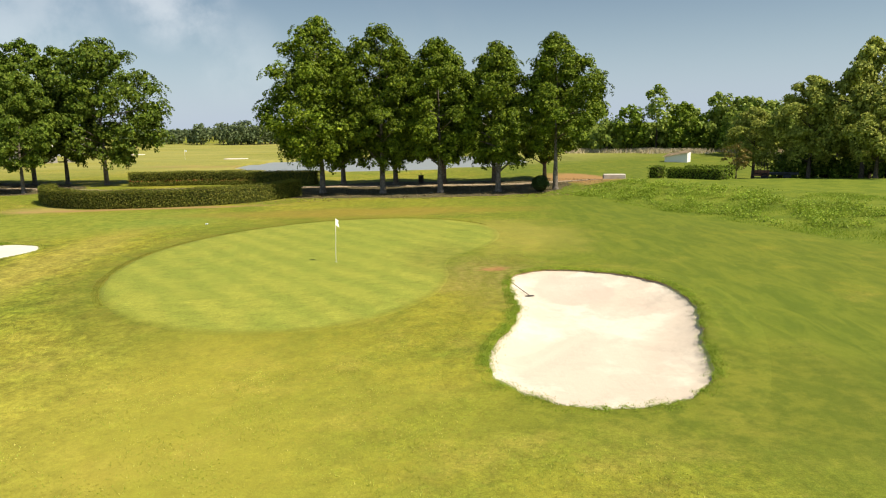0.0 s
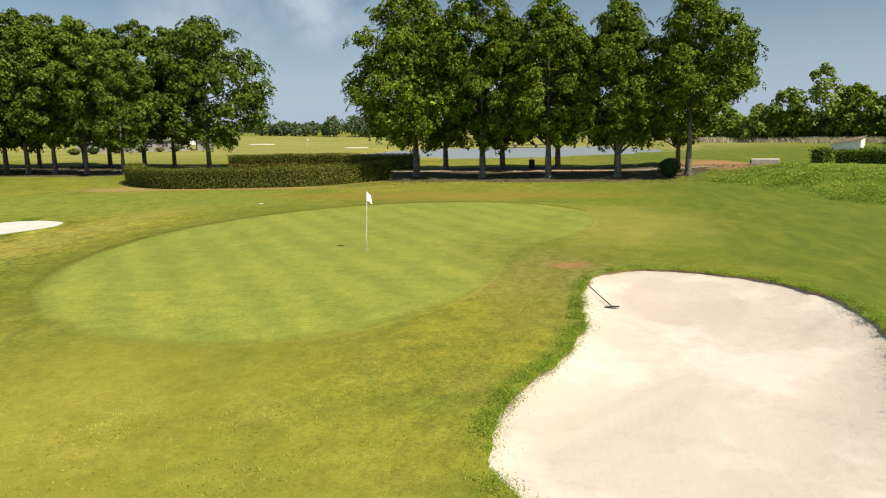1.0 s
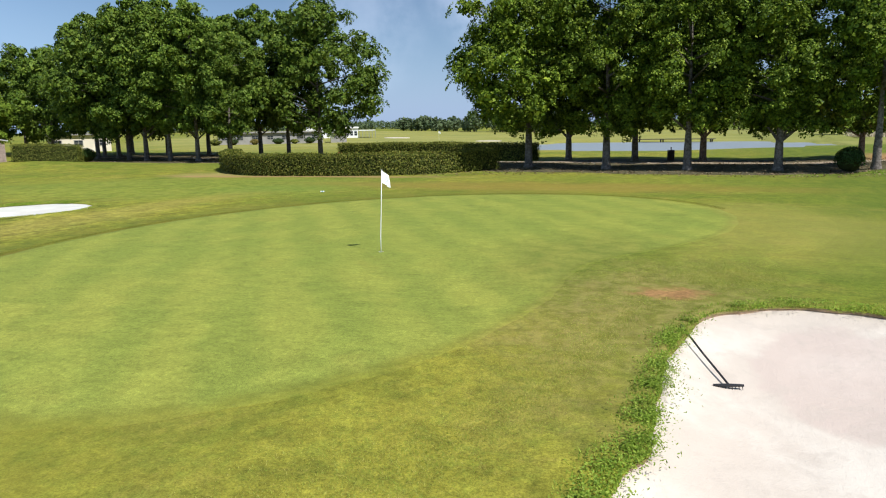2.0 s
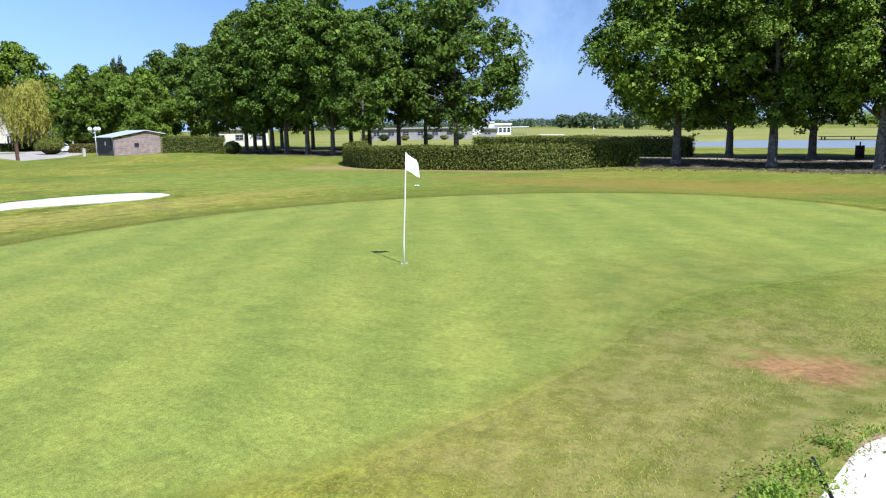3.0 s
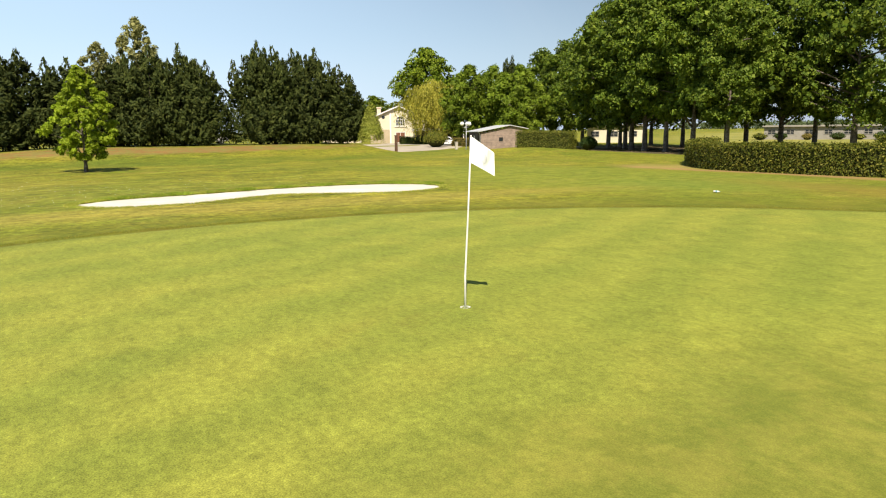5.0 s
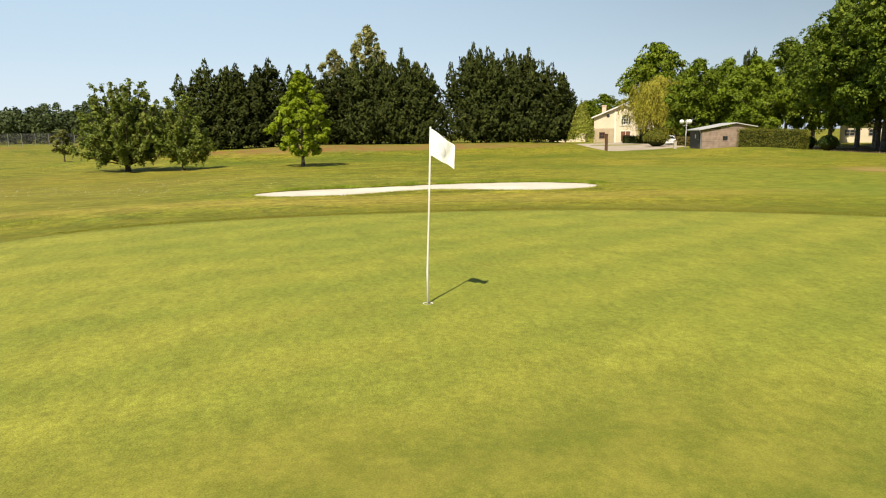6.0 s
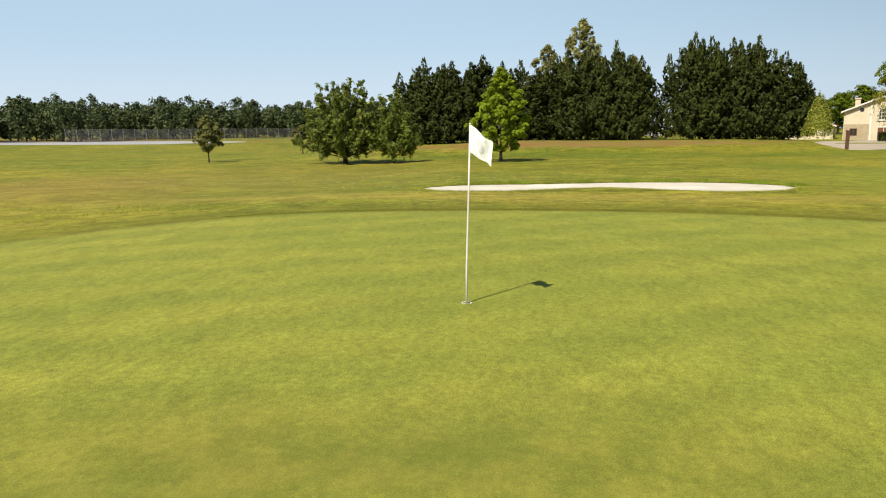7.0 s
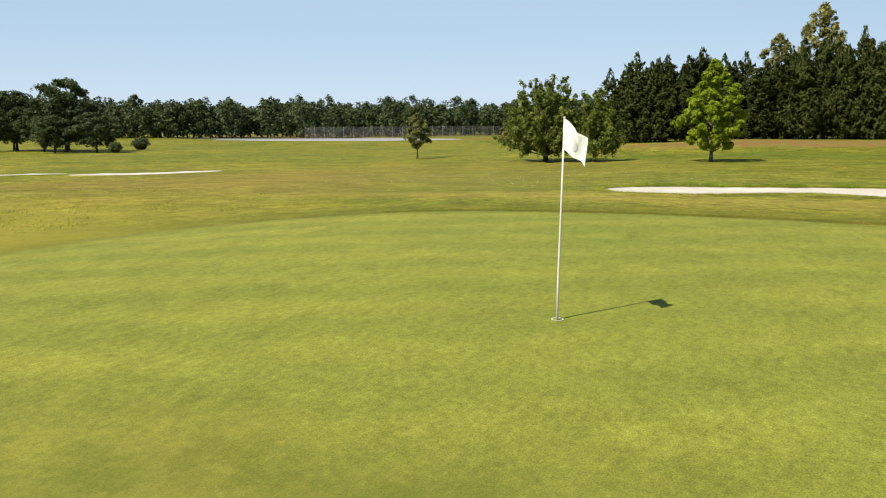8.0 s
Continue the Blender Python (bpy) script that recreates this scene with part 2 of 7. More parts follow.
    c = s.mix(s.calc("MULTIPLY", s.spot(-19.2, 27.9, 14, 1.5, 0.3, 1.1, 0.9, 0.5), 0.75), c, (0.34, 0.2, 0.09))
    c = s.mix(s.calc("MULTIPLY", s.spot(-158, -88, 34, 16, 0.4, 1.0, 0.8, 0.08), 0.6), c, (0.27, 0.13, 0.05))
    c = s.mix(s.calc("MULTIPLY", s.spot(-207, -170, 26, 60, 0.5, 1.1, 0.9, 0.08), 0.7), c, (0.2, 0.135, 0.045))
    c = s.mix(s.calc("MULTIPLY", s.spot(-33, 95, 14, 5.0, 0.5, 1.1, 0.9, 0.2), 0.7), c, (0.25, 0.155, 0.06))
    c = s.mix(s.calc("MULTIPLY", s.spot(-25, 165, 130, 105, 0.75, 1.0, 0.4, 0.03), s.ramp(s.noise(0.05, 5, 0.65, stretch=(0, 0.5, 1.6)), (0.35, 0.25), (0.65, 0.75))), c, (0.34, 0.31, 0.095))
    # a darker band of longer turf behind the green
    band = s.add("ShaderNodeAttribute")
    band.attribute_name = "band"
    back_side = s.smooth(s.calc("SUBTRACT", s.calc("MULTIPLY", px, 0.9), s.calc("MULTIPLY", py, 0.35)), 2.0, -5.0)
    c = s.mix(s.calc("MULTIPLY", s.calc("MULTIPLY", back_side, s.smooth(band.outputs["Fac"], 0.05, 0.6)), s.ramp(s.noise(0.8, 5, 0.7), (0.35, 0.3), (0.65, 0.8))), c, s.mix(s.smooth(s.noise(0.5, 4), 0.4, 0.6), (0.115, 0.14, 0.017), (0.17, 0.15, 0.024)))
    return c, h


def make_rough():
    m, s = material("rough_turf")
    c, h = rough_color(s)
    s.finish(c, 0.9, s.bump(h, 0.45, 0.022), specular=0.12)
    return m


def make_green():
    m, s = material("mown_green")
    px, py, pz = s.split()
    row_at = s.calc("ADD", s.calc("ADD", s.calc("MULTIPLY", px, 0.83), s.calc("MULTIPLY", py, 0.56)), s.calc("MULTIPLY", s.noise(0.25, 2), 0.7))
    stripe = s.calc("ADD", s.calc("MULTIPLY", s.calc("SINE", s.calc("MULTIPLY", row_at, 3.6)), 0.13), s.noise(0.5, 4, 0.6))
    broad = s.noise(0.16, 5, 0.6, stretch=(-60, 1.0, 0.45), warp=0.7)
    patch = s.noise(0.7, 5, 0.62, stretch=(-50, 0.6, 1.3))
    fine, blade = s.noise(5.0, 6, 0.72, stretch=(-50, 0.55, 1.5)), s.noise(75.0, 3, 0.72)
    c = s.mix(s.smooth(broad, 0.34, 0.66), (0.229, 0.257, 0.039), (0.278, 0.284, 0.044))
    c = s.mix(s.calc("MULTIPLY", s.smooth(stripe, 0.36, 0.66), 0.5), c, (0.165, 0.205, 0.03))
    c = s.mix(s.calc("MULTIPLY", s.smooth(patch, 0.52, 0.74), 0.4), c, (0.14, 0.175, 0.027))
    c = s.mix(0.85, c, s.ramp(s.noise(1.9, 5, 0.66), (0.3, 0.84), (0.5, 1.0), (0.7, 1.15)), "MULTIPLY")
    c = s.mix(s.calc("MULTIPLY", s.smooth(s.noise(0.33, 6, 0.66), 0.55, 0.75), 0.4), c, (0.28, 0.24, 0.042))
    c = s.mix(0.9, c, s.ramp(fine, (0.3, 0.84), (0.7, 1.14)), "MULTIPLY")
    c = s.mix(0.9, c, s.ramp(s.noise(14.0, 5, 0.8), (0.32, 0.7), (0.5, 1.0), (0.68, 1.32)), "MULTIPLY")
    c = s.mix(0.85, c, s.ramp(blade, (0.32, 0.48), (0.5, 1.0), (0.7, 1.55)), "MULTIPLY")
    c = s.mix(s.calc("MULTIPLY", s.spot(5.2, 0.6, 2.8, 5.2, 0.3, 1.1, 0.8, 0.5), 0.6), c, s.mix(s.smooth(s.noise(1.9, 6, 0.75), 0.4, 0.6), (0.125, 0.15, 0.021), (0.2, 0.195, 0.034)))
    rim = s.add("ShaderNodeAttribute")
    rim.attribute_name = "rim"
    blend = s.smooth(s.calc("SUBTRACT", s.calc("MULTIPLY", px, 0.75), s.calc("MULTIPLY", py, 0.66)), -5.0, 3.0)
    soft = s.smooth(s.calc("ADD", rim.outputs["Fac"], s.calc("MULTIPLY", s.calc("SUBTRACT", s.noise(1.6, 5, 0.7), 0.5), 0.9)), 0.35, 1.0)
    other, _ = rough_color(s)
    other = s.mix(1.0, other, (0.86, 0.86, 0.86), "MULTIPLY")
    c = s.mix(s.calc("MULTIPLY", soft, s.calc("ADD", s.calc("MULTIPLY", blend, 0.75), 0.1)), c, other)
    s.finish(c, 0.85, s.bump(s.calc("ADD", fine, blade), 0.3, 0.008), specular=0.15)
    return m


def make_sand(name, dull, clean):
    m, s = material(name)
    damp = s.noise(0.35, 5, 0.6)
    c = s.mix(s.smooth(damp, 0.45, 0.62), dull, clean)
    c = s.mix(s.calc("MULTIPLY", s.spot(10.3, -5.7, 1.7, 2.1, 0.84, 1.0, 0.9, 0.7), 0.65), c, (0.53, 0.42, 0.345))
    c = s.mix(s.calc("MULTIPLY", s.spot(11.5, -8.2, 1.5, 1.6, 0.7, 1.0, 1.3, 1.2), 0.6), c, (0.54, 0.435, 0.35))
    c = s.mix(s.calc("MULTIPLY", s.smooth(s.noise(0.9, 7, 0.7, warp=0.6), 0.53, 0.6), 0.32), c, tuple(0.86 * v for v in dull))
    c = s.mix(s.calc("MULTIPLY", s.smooth(s.noise(2.2, 6, 0.7), 0.52, 0.72), 0.3), c, tuple(0.82 * v for v in dull))
    grooves = s.noise(5.0, 3, 0.5, stretch=(35, 1.0, 0.12))
    h = s.calc("ADD", s.calc("MULTIPLY", grooves, 0.3), s.calc("ADD", s.noise(2.6, 6, 0.7), s.calc("MULTIPLY", s.noise(60, 3), 0.2)))
    s.finish(c, 0.95, s.bump(h, 0.42, 0.06), specular=0.1)
    return m


def make_plain(name, color, rough=0.7, vary=0.25, scale=3.0, bump=0.2, metal=0.0, specular=0.3, fine=30.0, dist=0.01):
    """A plain surface with stains at one scale and grain at another."""
    m, s = material(name)
    v = s.local()
    n, g = s.noise(scale, 5, 0.6, v), s.noise(fine, 4, 0.6, v)
    c = s.mix(1.0, color, s.ramp(n, (0.25, 1.0 - vary), (0.75, 1.0 + vary * 0.6)), "MULTIPLY")
    c = s.mix(0.5, c, s.ramp(g, (0.3, 1.0 - vary), (0.7, 1.0 + vary * 0.5)), "MULTIPLY")
    s.finish(c, rough, s.bump(s.calc("ADD", n, g), bump, dist), metal, specular)
    return m


def make_leaf(name, dark, mid, light, leafy=0.3, rough=0.55):
    m, s = material(name)
    c = s.mix(0.15, s.ramp(s.island(), (0.0, dark), (0.5, mid), (1.0, light)), mid)
    c = s.mix(0.55, c, s.ramp(s.noise(0.55, 3, 0.6), (0.3, 0.62), (0.7, 1.35)), "MULTIPLY")
    c = s.mix(0.6, c, s.ramp(s.chance(), (0.0, 0.82), (1.0, 1.15)), "MULTIPLY")
    s.finish(c, rough, specular=0.12, leafy=leafy)
    return m


def make_bark(name, dark, light):
    m, s = material(name)
    v = s.local()
    n = s.noise(6.0, 6, 0.65, v, stretch=(0, 1.0, 1.0))
    ridges = s.noise(14.0, 5, 0.6, v)
    c = s.mix(s.smooth(n, 0.35, 0.65), dark, light)
    c = s.mix(0.6, c, s.ramp(ridges, (0.35, 0.55), (0.65, 1.2)), "MULTIPLY")
    s.finish(c, 0.9, s.bump(ridges, 0.7, 0.03), specular=0.1)
    return m


def make_water(name, color):
    m, s = material(name)
    h = s.noise(1.1, 5, 0.7, stretch=(10, 1.0, 2.2))
    s.finish(color, 0.32, s.bump(h, 0.35, 0.06), specular=0.3)
    return m


ROUGH, GREEN = make_rough(), make_green()
SAND = make_sand("bunker_sand", (0.57, 0.485, 0.388), (0.655, 0.578, 0.47))
SAND_W = make_sand("white_bunker_sand", (0.61, 0.58, 0.49), (0.71, 0.685, 0.59))
# litter soil, its colour pulled darker and greener for the dappled tree shade
SHADED_MULCH = make_plain("shade_dark_litter_soil", (0.115, 0.1, 0.05), 0.95, 0.5, 0.8, 0.7, specular=0.1, fine=9.0, dist=0.05)
SOIL = make_plain("bare_soil", (0.42, 0.3, 0.19), 0.95, 0.45, 4.0, 0.8, specular=0.1, fine=25.0, dist=0.03)
GRAVEL = make_plain("pale_gravel", (0.46, 0.40, 0.32), 0.95, 0.25, 0.3, 0.5, specular=0.1, fine=20.0, dist=0.03)
# both waters have a pale base colour in place of sky reflected by ripples
WATER = make_water("lake_water", (0.27, 0.285, 0.27))
POND = make_plain("sky_toned_pond_water", (0.40, 0.405, 0.41), 0.55, 0.12, 0.05, 0.15, specular=0.25, fine=2.0, dist=0.03)
BARK = make_bark("grey_bark", (0.10, 0.083, 0.066), (0.25, 0.215, 0.175))
BARK_DARK = make_bark("dark_bark", (0.045, 0.035, 0.026), (0.12, 0.095, 0.07))
LEAF = make_leaf("broad_leaf", (0.03, 0.059, 0.004), (0.106, 0.16, 0.009), (0.26, 0.315, 0.028), 0.04)
LEAF_L = make_leaf("olive_leaf", (0.04, 0.072, 0.008), (0.095, 0.15, 0.014), (0.195, 0.24, 0.03), 0.13)
LEAF_LIGHT = make_leaf("fresh_leaf", (0.066, 0.11, 0.009), (0.115, 0.17, 0.013), (0.19, 0.24, 0.025), 0.25)
LEAF_MAPLE = make_leaf("maple_leaf", (0.1, 0.155, 0.009), (0.18, 0.245, 0.015), (0.3, 0.355, 0.036), 0.6)
LEAF_APPLE = make_leaf("fruit_tree_leaf", (0.055, 0.086, 0.014), (0.12, 0.162, 0.028), (0.24, 0.27, 0.06), 0.35)
LEAF_YOUNG = make_leaf("young_tree_leaf", (0.08, 0.1, 0.025), (0.15, 0.16, 0.05), (0.26, 0.25, 0.1), 0.4)
LEAF_WILLOW = make_leaf("willow_leaf", (0.14, 0.15, 0.018), (0.25, 0.24, 0.03), (0.37, 0.33, 0.055), 0.4)
LEAF_BIRCH = make_leaf("birch_leaf", (0.12, 0.13, 0.04), (0.2, 0.2, 0.07), (0.29, 0.28, 0.11), 0.35)
LEAF_CYPRESS = make_leaf("cypress_spray", (0.018, 0.03, 0.006), (0.037, 0.051, 0.01), (0.084, 0.098, 0.021), 0.12, 0.7)
LEAF_WOOD = make_leaf("wood_leaf", (0.036, 0.056, 0.022), (0.064, 0.09, 0.034), (0.1, 0.125, 0.05), 0.3)
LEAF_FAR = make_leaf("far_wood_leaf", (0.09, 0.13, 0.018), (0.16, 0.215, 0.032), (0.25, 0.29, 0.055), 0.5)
# distance haze is put into the leaf colour by greying it
LEAF_HAZE = make_leaf("haze_greyed_leaf", (0.055, 0.08, 0.032), (0.09, 0.12, 0.05), (0.13, 0.155, 0.07), 0.3)
LEAF_HEDGE = make_leaf("hedge_leaf", (0.042, 0.062, 0.007), (0.112, 0.13, 0.014), (0.27, 0.245, 0.045), 0.15)
LEAF_DARKBUSH = make_leaf("dark_bush_leaf", (0.018, 0.038, 0.008), (0.035, 0.066, 0.013), (0.06, 0.095, 0.02), 0.2)
LEAF_OLIVE = make_leaf("light_olive_leaf", (0.11, 0.14, 0.022), (0.22, 0.245, 0.04), (0.36, 0.37, 0.075), 0.4)
LEAF_RUST = make_leaf("rust_leaf", (0.12, 0.085, 0.02), (0.16, 0.13, 0.03), (0.2, 0.16, 0.04), 0.35)
BLADE = make_leaf("grass_blade", (0.15, 0.2, 0.022), (0.24, 0.26, 0.036), (0.36, 0.31, 0.075), 0.5)
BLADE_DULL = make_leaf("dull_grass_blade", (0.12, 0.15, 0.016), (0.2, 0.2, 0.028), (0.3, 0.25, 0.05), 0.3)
BLADE_LUSH = make_leaf("lush_grass_blade", (0.10, 0.16, 0.014), (0.17, 0.24, 0.022), (0.27, 0.32, 0.045), 0.5)
BLADE_MOUND = make_leaf("mound_grass_blade", (0.10, 0.16, 0.012), (0.15, 0.21, 0.018), (0.24, 0.28, 0.04), 0.5)
# solid filler behind the leaves; near-black green stands for the shaded inside
CORE = make_plain("hedge_shade_fill", (0.04, 0.046, 0.014), 0.95, 0.4, 3.0, 0.3, specular=0.05)


# ---- helpers for meshes ----
def finish_mesh(bm, name, mat, smooth=False):
    me = bpy.data.meshes.new(name)
    bm.normal_update()
    bm.to_mesh(me)
    bm.free()
    me.materials.append(mat)
    if smooth:
        me.shade_smooth()
    return me


def part(name, bm, mat, parent, label="", smooth=False):
    """Link a bmesh, or a finished mesh, as one mesh object under a thing or a part."""
    me = bm if isinstance(bm, bpy.types.Mesh) else finish_mesh(bm, name, mat, smooth)
    ob = new(name, me)
    ob.parent = parent
    if label:
        ob["label"] = label
    return ob


def thing(name, x, y, z=None, turn=0.0, label="", category="", group="", kind=""):
    """An Empty at the base of a thing."""
    ob = new(name)
    ob.matrix_world = pose(x, y, height(x, y) if z is None else z, 0, 0, turn)
    ob.empty_display_size = 0.3
    return tagged(ob, label, category, group, kind)


def box(bm, x0, y0, z0, x1, y1, z1, bevel=0.0):
    made = bmesh.ops.create_cube(bm, size=1.0)["verts"]
    for v in made:
        v.co = Vector(((x0 + x1) / 2 + v.co.x * (x1 - x0), (y0 + y1) / 2 + v.co.y * (y1 - y0), (z0 + z1) / 2 + v.co.z * (z1 - z0)))
    if bevel:
        edges = {e for v in made for e in v.link_edges}
        bmesh.ops.bevel(bm, geom=list(edges), offset=bevel, segments=2, affect="EDGES", profile=0.5)
    return bm


def tube(bm, pts, radii, sides=8, cap=True):
    """A tapered tube along points."""
    rings = []
    for k, (p, r) in enumerate(zip(pts, radii)):
        a, b = Vector(pts[max(0, k - 1)]), Vector(pts[min(len(pts) - 1, k + 1)])
        d = (b - a).normalized()
        u = d.cross((0, 0, 1) if abs(d.z) < 0.9 else (1, 0, 0)).normalized()
        v = d.cross(u)
        rings.append([bm.verts.new(Vector(p) + r * (u * math.cos(2 * math.pi * i / sides) + v * math.sin(2 * math.pi * i / sides))) for i in range(sides)])
    for one, two in zip(rings, rings[1:]):
        for i in range(sides):
            bm.faces.new((one[i], one[(i + 1) % sides], two[(i + 1) % sides], two[i]))
    if cap:
        bm.faces.new(rings[-1])
        bm.faces.new(rings[0][::-1])
    return bm


def quads(name, verts, mat, per=4):
    """A mesh of loose faces of `per` corners from an array (n, per, 3)."""
    n = len(verts)
    me = bpy.data.meshes.new(name)
    me.vertices.add(n * per)
    me.vertices.foreach_set("co", np.ascontiguousarray(verts, np.float32).ravel())
    me.loops.add(n * per)
    me.loops.foreach_set("vertex_index", np.arange(n * per, dtype=np.int32))
    me.polygons.add(n)
    me.polygons.foreach_set("loop_start", np.arange(0, n * per, per, dtype=np.int32))
    me.update(calc_edges=True)
    me.materials.append(mat)
    return me


def unit(v):
    return v / np.maximum(np.linalg.norm(v, axis=-1, keepdims=True), 1e-9)


def leaves(rng, at_points, normals, length, width=0.55, spread=0.6, along=None):
    """Folded, pointed leaves or leaf sprays as an array (n, 4, 3)."""
    n = len(at_points)
    nor = unit(normals + rng.normal(0, spread, (n, 3)))
    t = along if along is not None else rng.normal(0, 1, (n, 3))
    t = unit(t - nor * (t * nor).sum(1, keepdims=True))
    b = np.cross(nor, t)
    ln = (length * rng.uniform(0.65, 1.35, n))[:, None]
    wd = ln * width
    fold = nor * wd * 0.22
    return np.stack([at_points - t * ln * 0.5, at_points + b * wd * 0.5 + fold, at_points + t * ln * 0.5, at_points - b * wd * 0.5 + fold], 1)


# ---- terrain ----
def ease(a, b, v):
    u = np.clip((np.asarray(v, float) - a) / (b - a), 0, 1)
    return u * u * (3 - 2 * u)


def wave(p, terms):
    """A closed outline as radius over angle."""
    r = terms[0] + 0 * p
    for k in range(1, (len(terms) + 1) // 2):
        r = r + terms[2 * k - 1] * np.cos(k * p) + terms[2 * k] * np.sin(k * p)
    return r


BUNKER_A = {0: 9.83 - 10.5j, 1: -4.18 + 3.25j, 2: 0.08 - 0.17j, 3: 0.03 - 0.55j, 4: -0.06 - 0.05j, 5: 0.03 - 0.02j, -1: 1.49 + 0.42j, -2: 0.13 + 0.17j, -3: 0.15 + 0.09j}
BUNKER_B = {0: -19.76 + 2.12j, 1: 0.43 - 4.21j, 2: 0.36 + 0.13j, 3: 0.01 - 0.66j, 4: -0.07 - 0.1j, -1: 0.33 - 1.62j, -2: 0.16 - 0.13j, -3: 0.01 + 0.16j, -4: -0.12 + 0.03j}
GREEN_EDGE = ((-1.0, 1.5), (10.91, -0.31, 1.08, -2.54, 1.25, -0.6, 0.47))


def ring_polar(shape, n):
    a = np.arange(n) * 2 * math.pi / n
    r = wave(a, shape[1])
    return np.stack([shape[0][0] + r * np.cos(a), shape[0][1] + r * np.sin(a)], 1)


def ring_wave(terms, n):
    """A smooth closed outline as a sum of turning arms."""
    a = np.arange(n) * 2 * math.pi / n
    z = sum(c * np.exp(1j * k * a) for k, c in terms.items())
    return np.stack([z.real, z.imag], 1)


def ring_long(cx, cy, turn, half, wide, bend, n, waist=0.0):
    """A long, bent outline round a curved axis."""
    a = np.arange(n) * 2 * math.pi / n
    u, v = half * np.cos(a), wide * np.sin(a) * (1 - waist * np.exp(-(np.cos(a) / 0.35) ** 2))
    v = v + bend * (1 - (u / half) ** 2)
    c, s = math.cos(radians(turn)), math.sin(radians(turn))
    return np.stack([cx + u * c - v * s, cy + u * s + v * c], 1)


def inside(ring, x, y, grow=0.0):
    """Which points lie in the outline, grown about its middle by metres."""
    mid = ring.mean(0)
    out = ring + unit(ring - mid) * grow
    x, y = np.asarray(x, float), np.asarray(y, float)
    hit = np.zeros(x.shape, bool)
    for (ax, ay), (bx, by) in zip(out, np.roll(out, -1, 0)):
        cross = (ay > y) != (by > y)
        hit ^= cross & (x < (bx - ax) * (y - ay) / (by - ay + 1e-12) + ax)
    return hit


RING_A = ring_wave(BUNKER_A, 160)
RING_A = np.array((11.5, -4.0)) + (RING_A - np.array((11.5, -4.0))) * np.array((1.005, 1.025))
RING_B = ring_wave(BUNKER_B, 110)
RING_B = RING_B.mean(0) + (RING_B - RING_B.mean(0)) * np.array((1.06, 1.10))
RING_C = ring_long(-26.8, -39.4, -24, 5.0, 2.1, 0.3, 72, 0.1)
RING_D = ring_long(-20.6, -45.8, -26, 3.6, 0.6, 0.1, 60)
LAKE_E = ring_long(-1.0, 97.5, -4, 26.5, 25.0, 4.0, 72)
LAKE_W = ring_long(-172.0, -145.0, 69, 68.0, 28.0, 0.0, 72)


def height(x, y):
    """The lie of the land, without bunkers and lakes."""
    x, y = np.asarray(x, float), np.asarray(y, float)
    h = -0.35 * ease(-5, -16, y) - 0.35 * ease(-18, -45, y) - 0.08 * ease(20, 34, y)
    h = h - 0.22 * ease(-13, -40, x) * (1 - ease(20, 40, y))
    # mound with a plateau in the east
    s = (x - 17.4) * 0.952 + (y - 28.4) * 0.305
    h = h + 1.15 * ease(-1, 10, s) * (1 - 0.75 * ease(31, 45, y + 0.35 * (x - 25))) * (0.25 + 0.75 * ease(-14, 6, y))
    # shallow hollow of the western bunker
    h = h - 0.09 * ease(-13, -18, x) * (1 - ease(-29, -35, x)) * ease(-18, -10, y) * (1 - ease(14, 20, y))
    # shallow dip before the curved hedge
    h = h - 0.19 * np.exp(-(((x + 20.0) / 9.0) ** 2 + ((y - 29.0) / 5.0) ** 2))
    # bank under the conifers, and the slow rise of the far west
    h = h + 1.15 * ease(-56, -72, x) * ease(-34, -24, y) * (1 - ease(22, 27, y))
    h = h + 0.6 * np.exp(-(((x + 55.5) / 8.0) ** 2 + ((y - 35.6) / 4.5) ** 2))
    far = np.hypot(x + 40, y + 20)
    h = h + 1.7 * ease(110, 260, far) * ease(-30, -120, x)
    h = h + 0.06 * np.sin(x * 0.31 + 1.3) * np.sin(y * 0.27 + 0.4) * ease(14, 26, np.hypot(x, y))
    return h if h.ndim else float(h)


LAKE_E_Z, LAKE_W_Z = -0.55, -0.3


def carved(x, y):
    """The ground sheet: the land with its bunkers and lake beds taken out."""
    h = height(x, y)
    for ring, grow in ((RING_A, 0.3), (RING_B, 0.3), (RING_C, 0.3), (RING_D, 0.25)):
        near = (np.abs(x - ring[:, 0].mean()) < 12) & (np.abs(y - ring[:, 1].mean()) < 12)
        h = np.where(near & inside(ring, x, y, grow), h - 0.75, h)
    for ring, level in ((LAKE_E, LAKE_E_Z), (LAKE_W, LAKE_W_Z)):
        shore = inside(ring, x, y, 7.0)
        if ring is LAKE_W:
            h = np.where(inside(ring, x, y, 34.0), np.maximum(h, level + 0.14), h)
        h = np.where(shore, np.minimum(h, level + 0.3), h)
        h = np.where(inside(ring, x, y, 0.0), level - 0.25, h)
    return h


def spread_axis(lo, hi, step, limit, growth=1.13):
    mid = np.arange(lo, hi + step / 2, step)
    out, d = [], step
    left, right, v = [], [], lo
    while v > -limit:
        d *= growth
        v -= d
        left.append(v)
    v, d = hi, step
    while v < limit:
        d *= growth
        v += d
        right.append(v)
    return np.concatenate([left[::-1], mid, right])


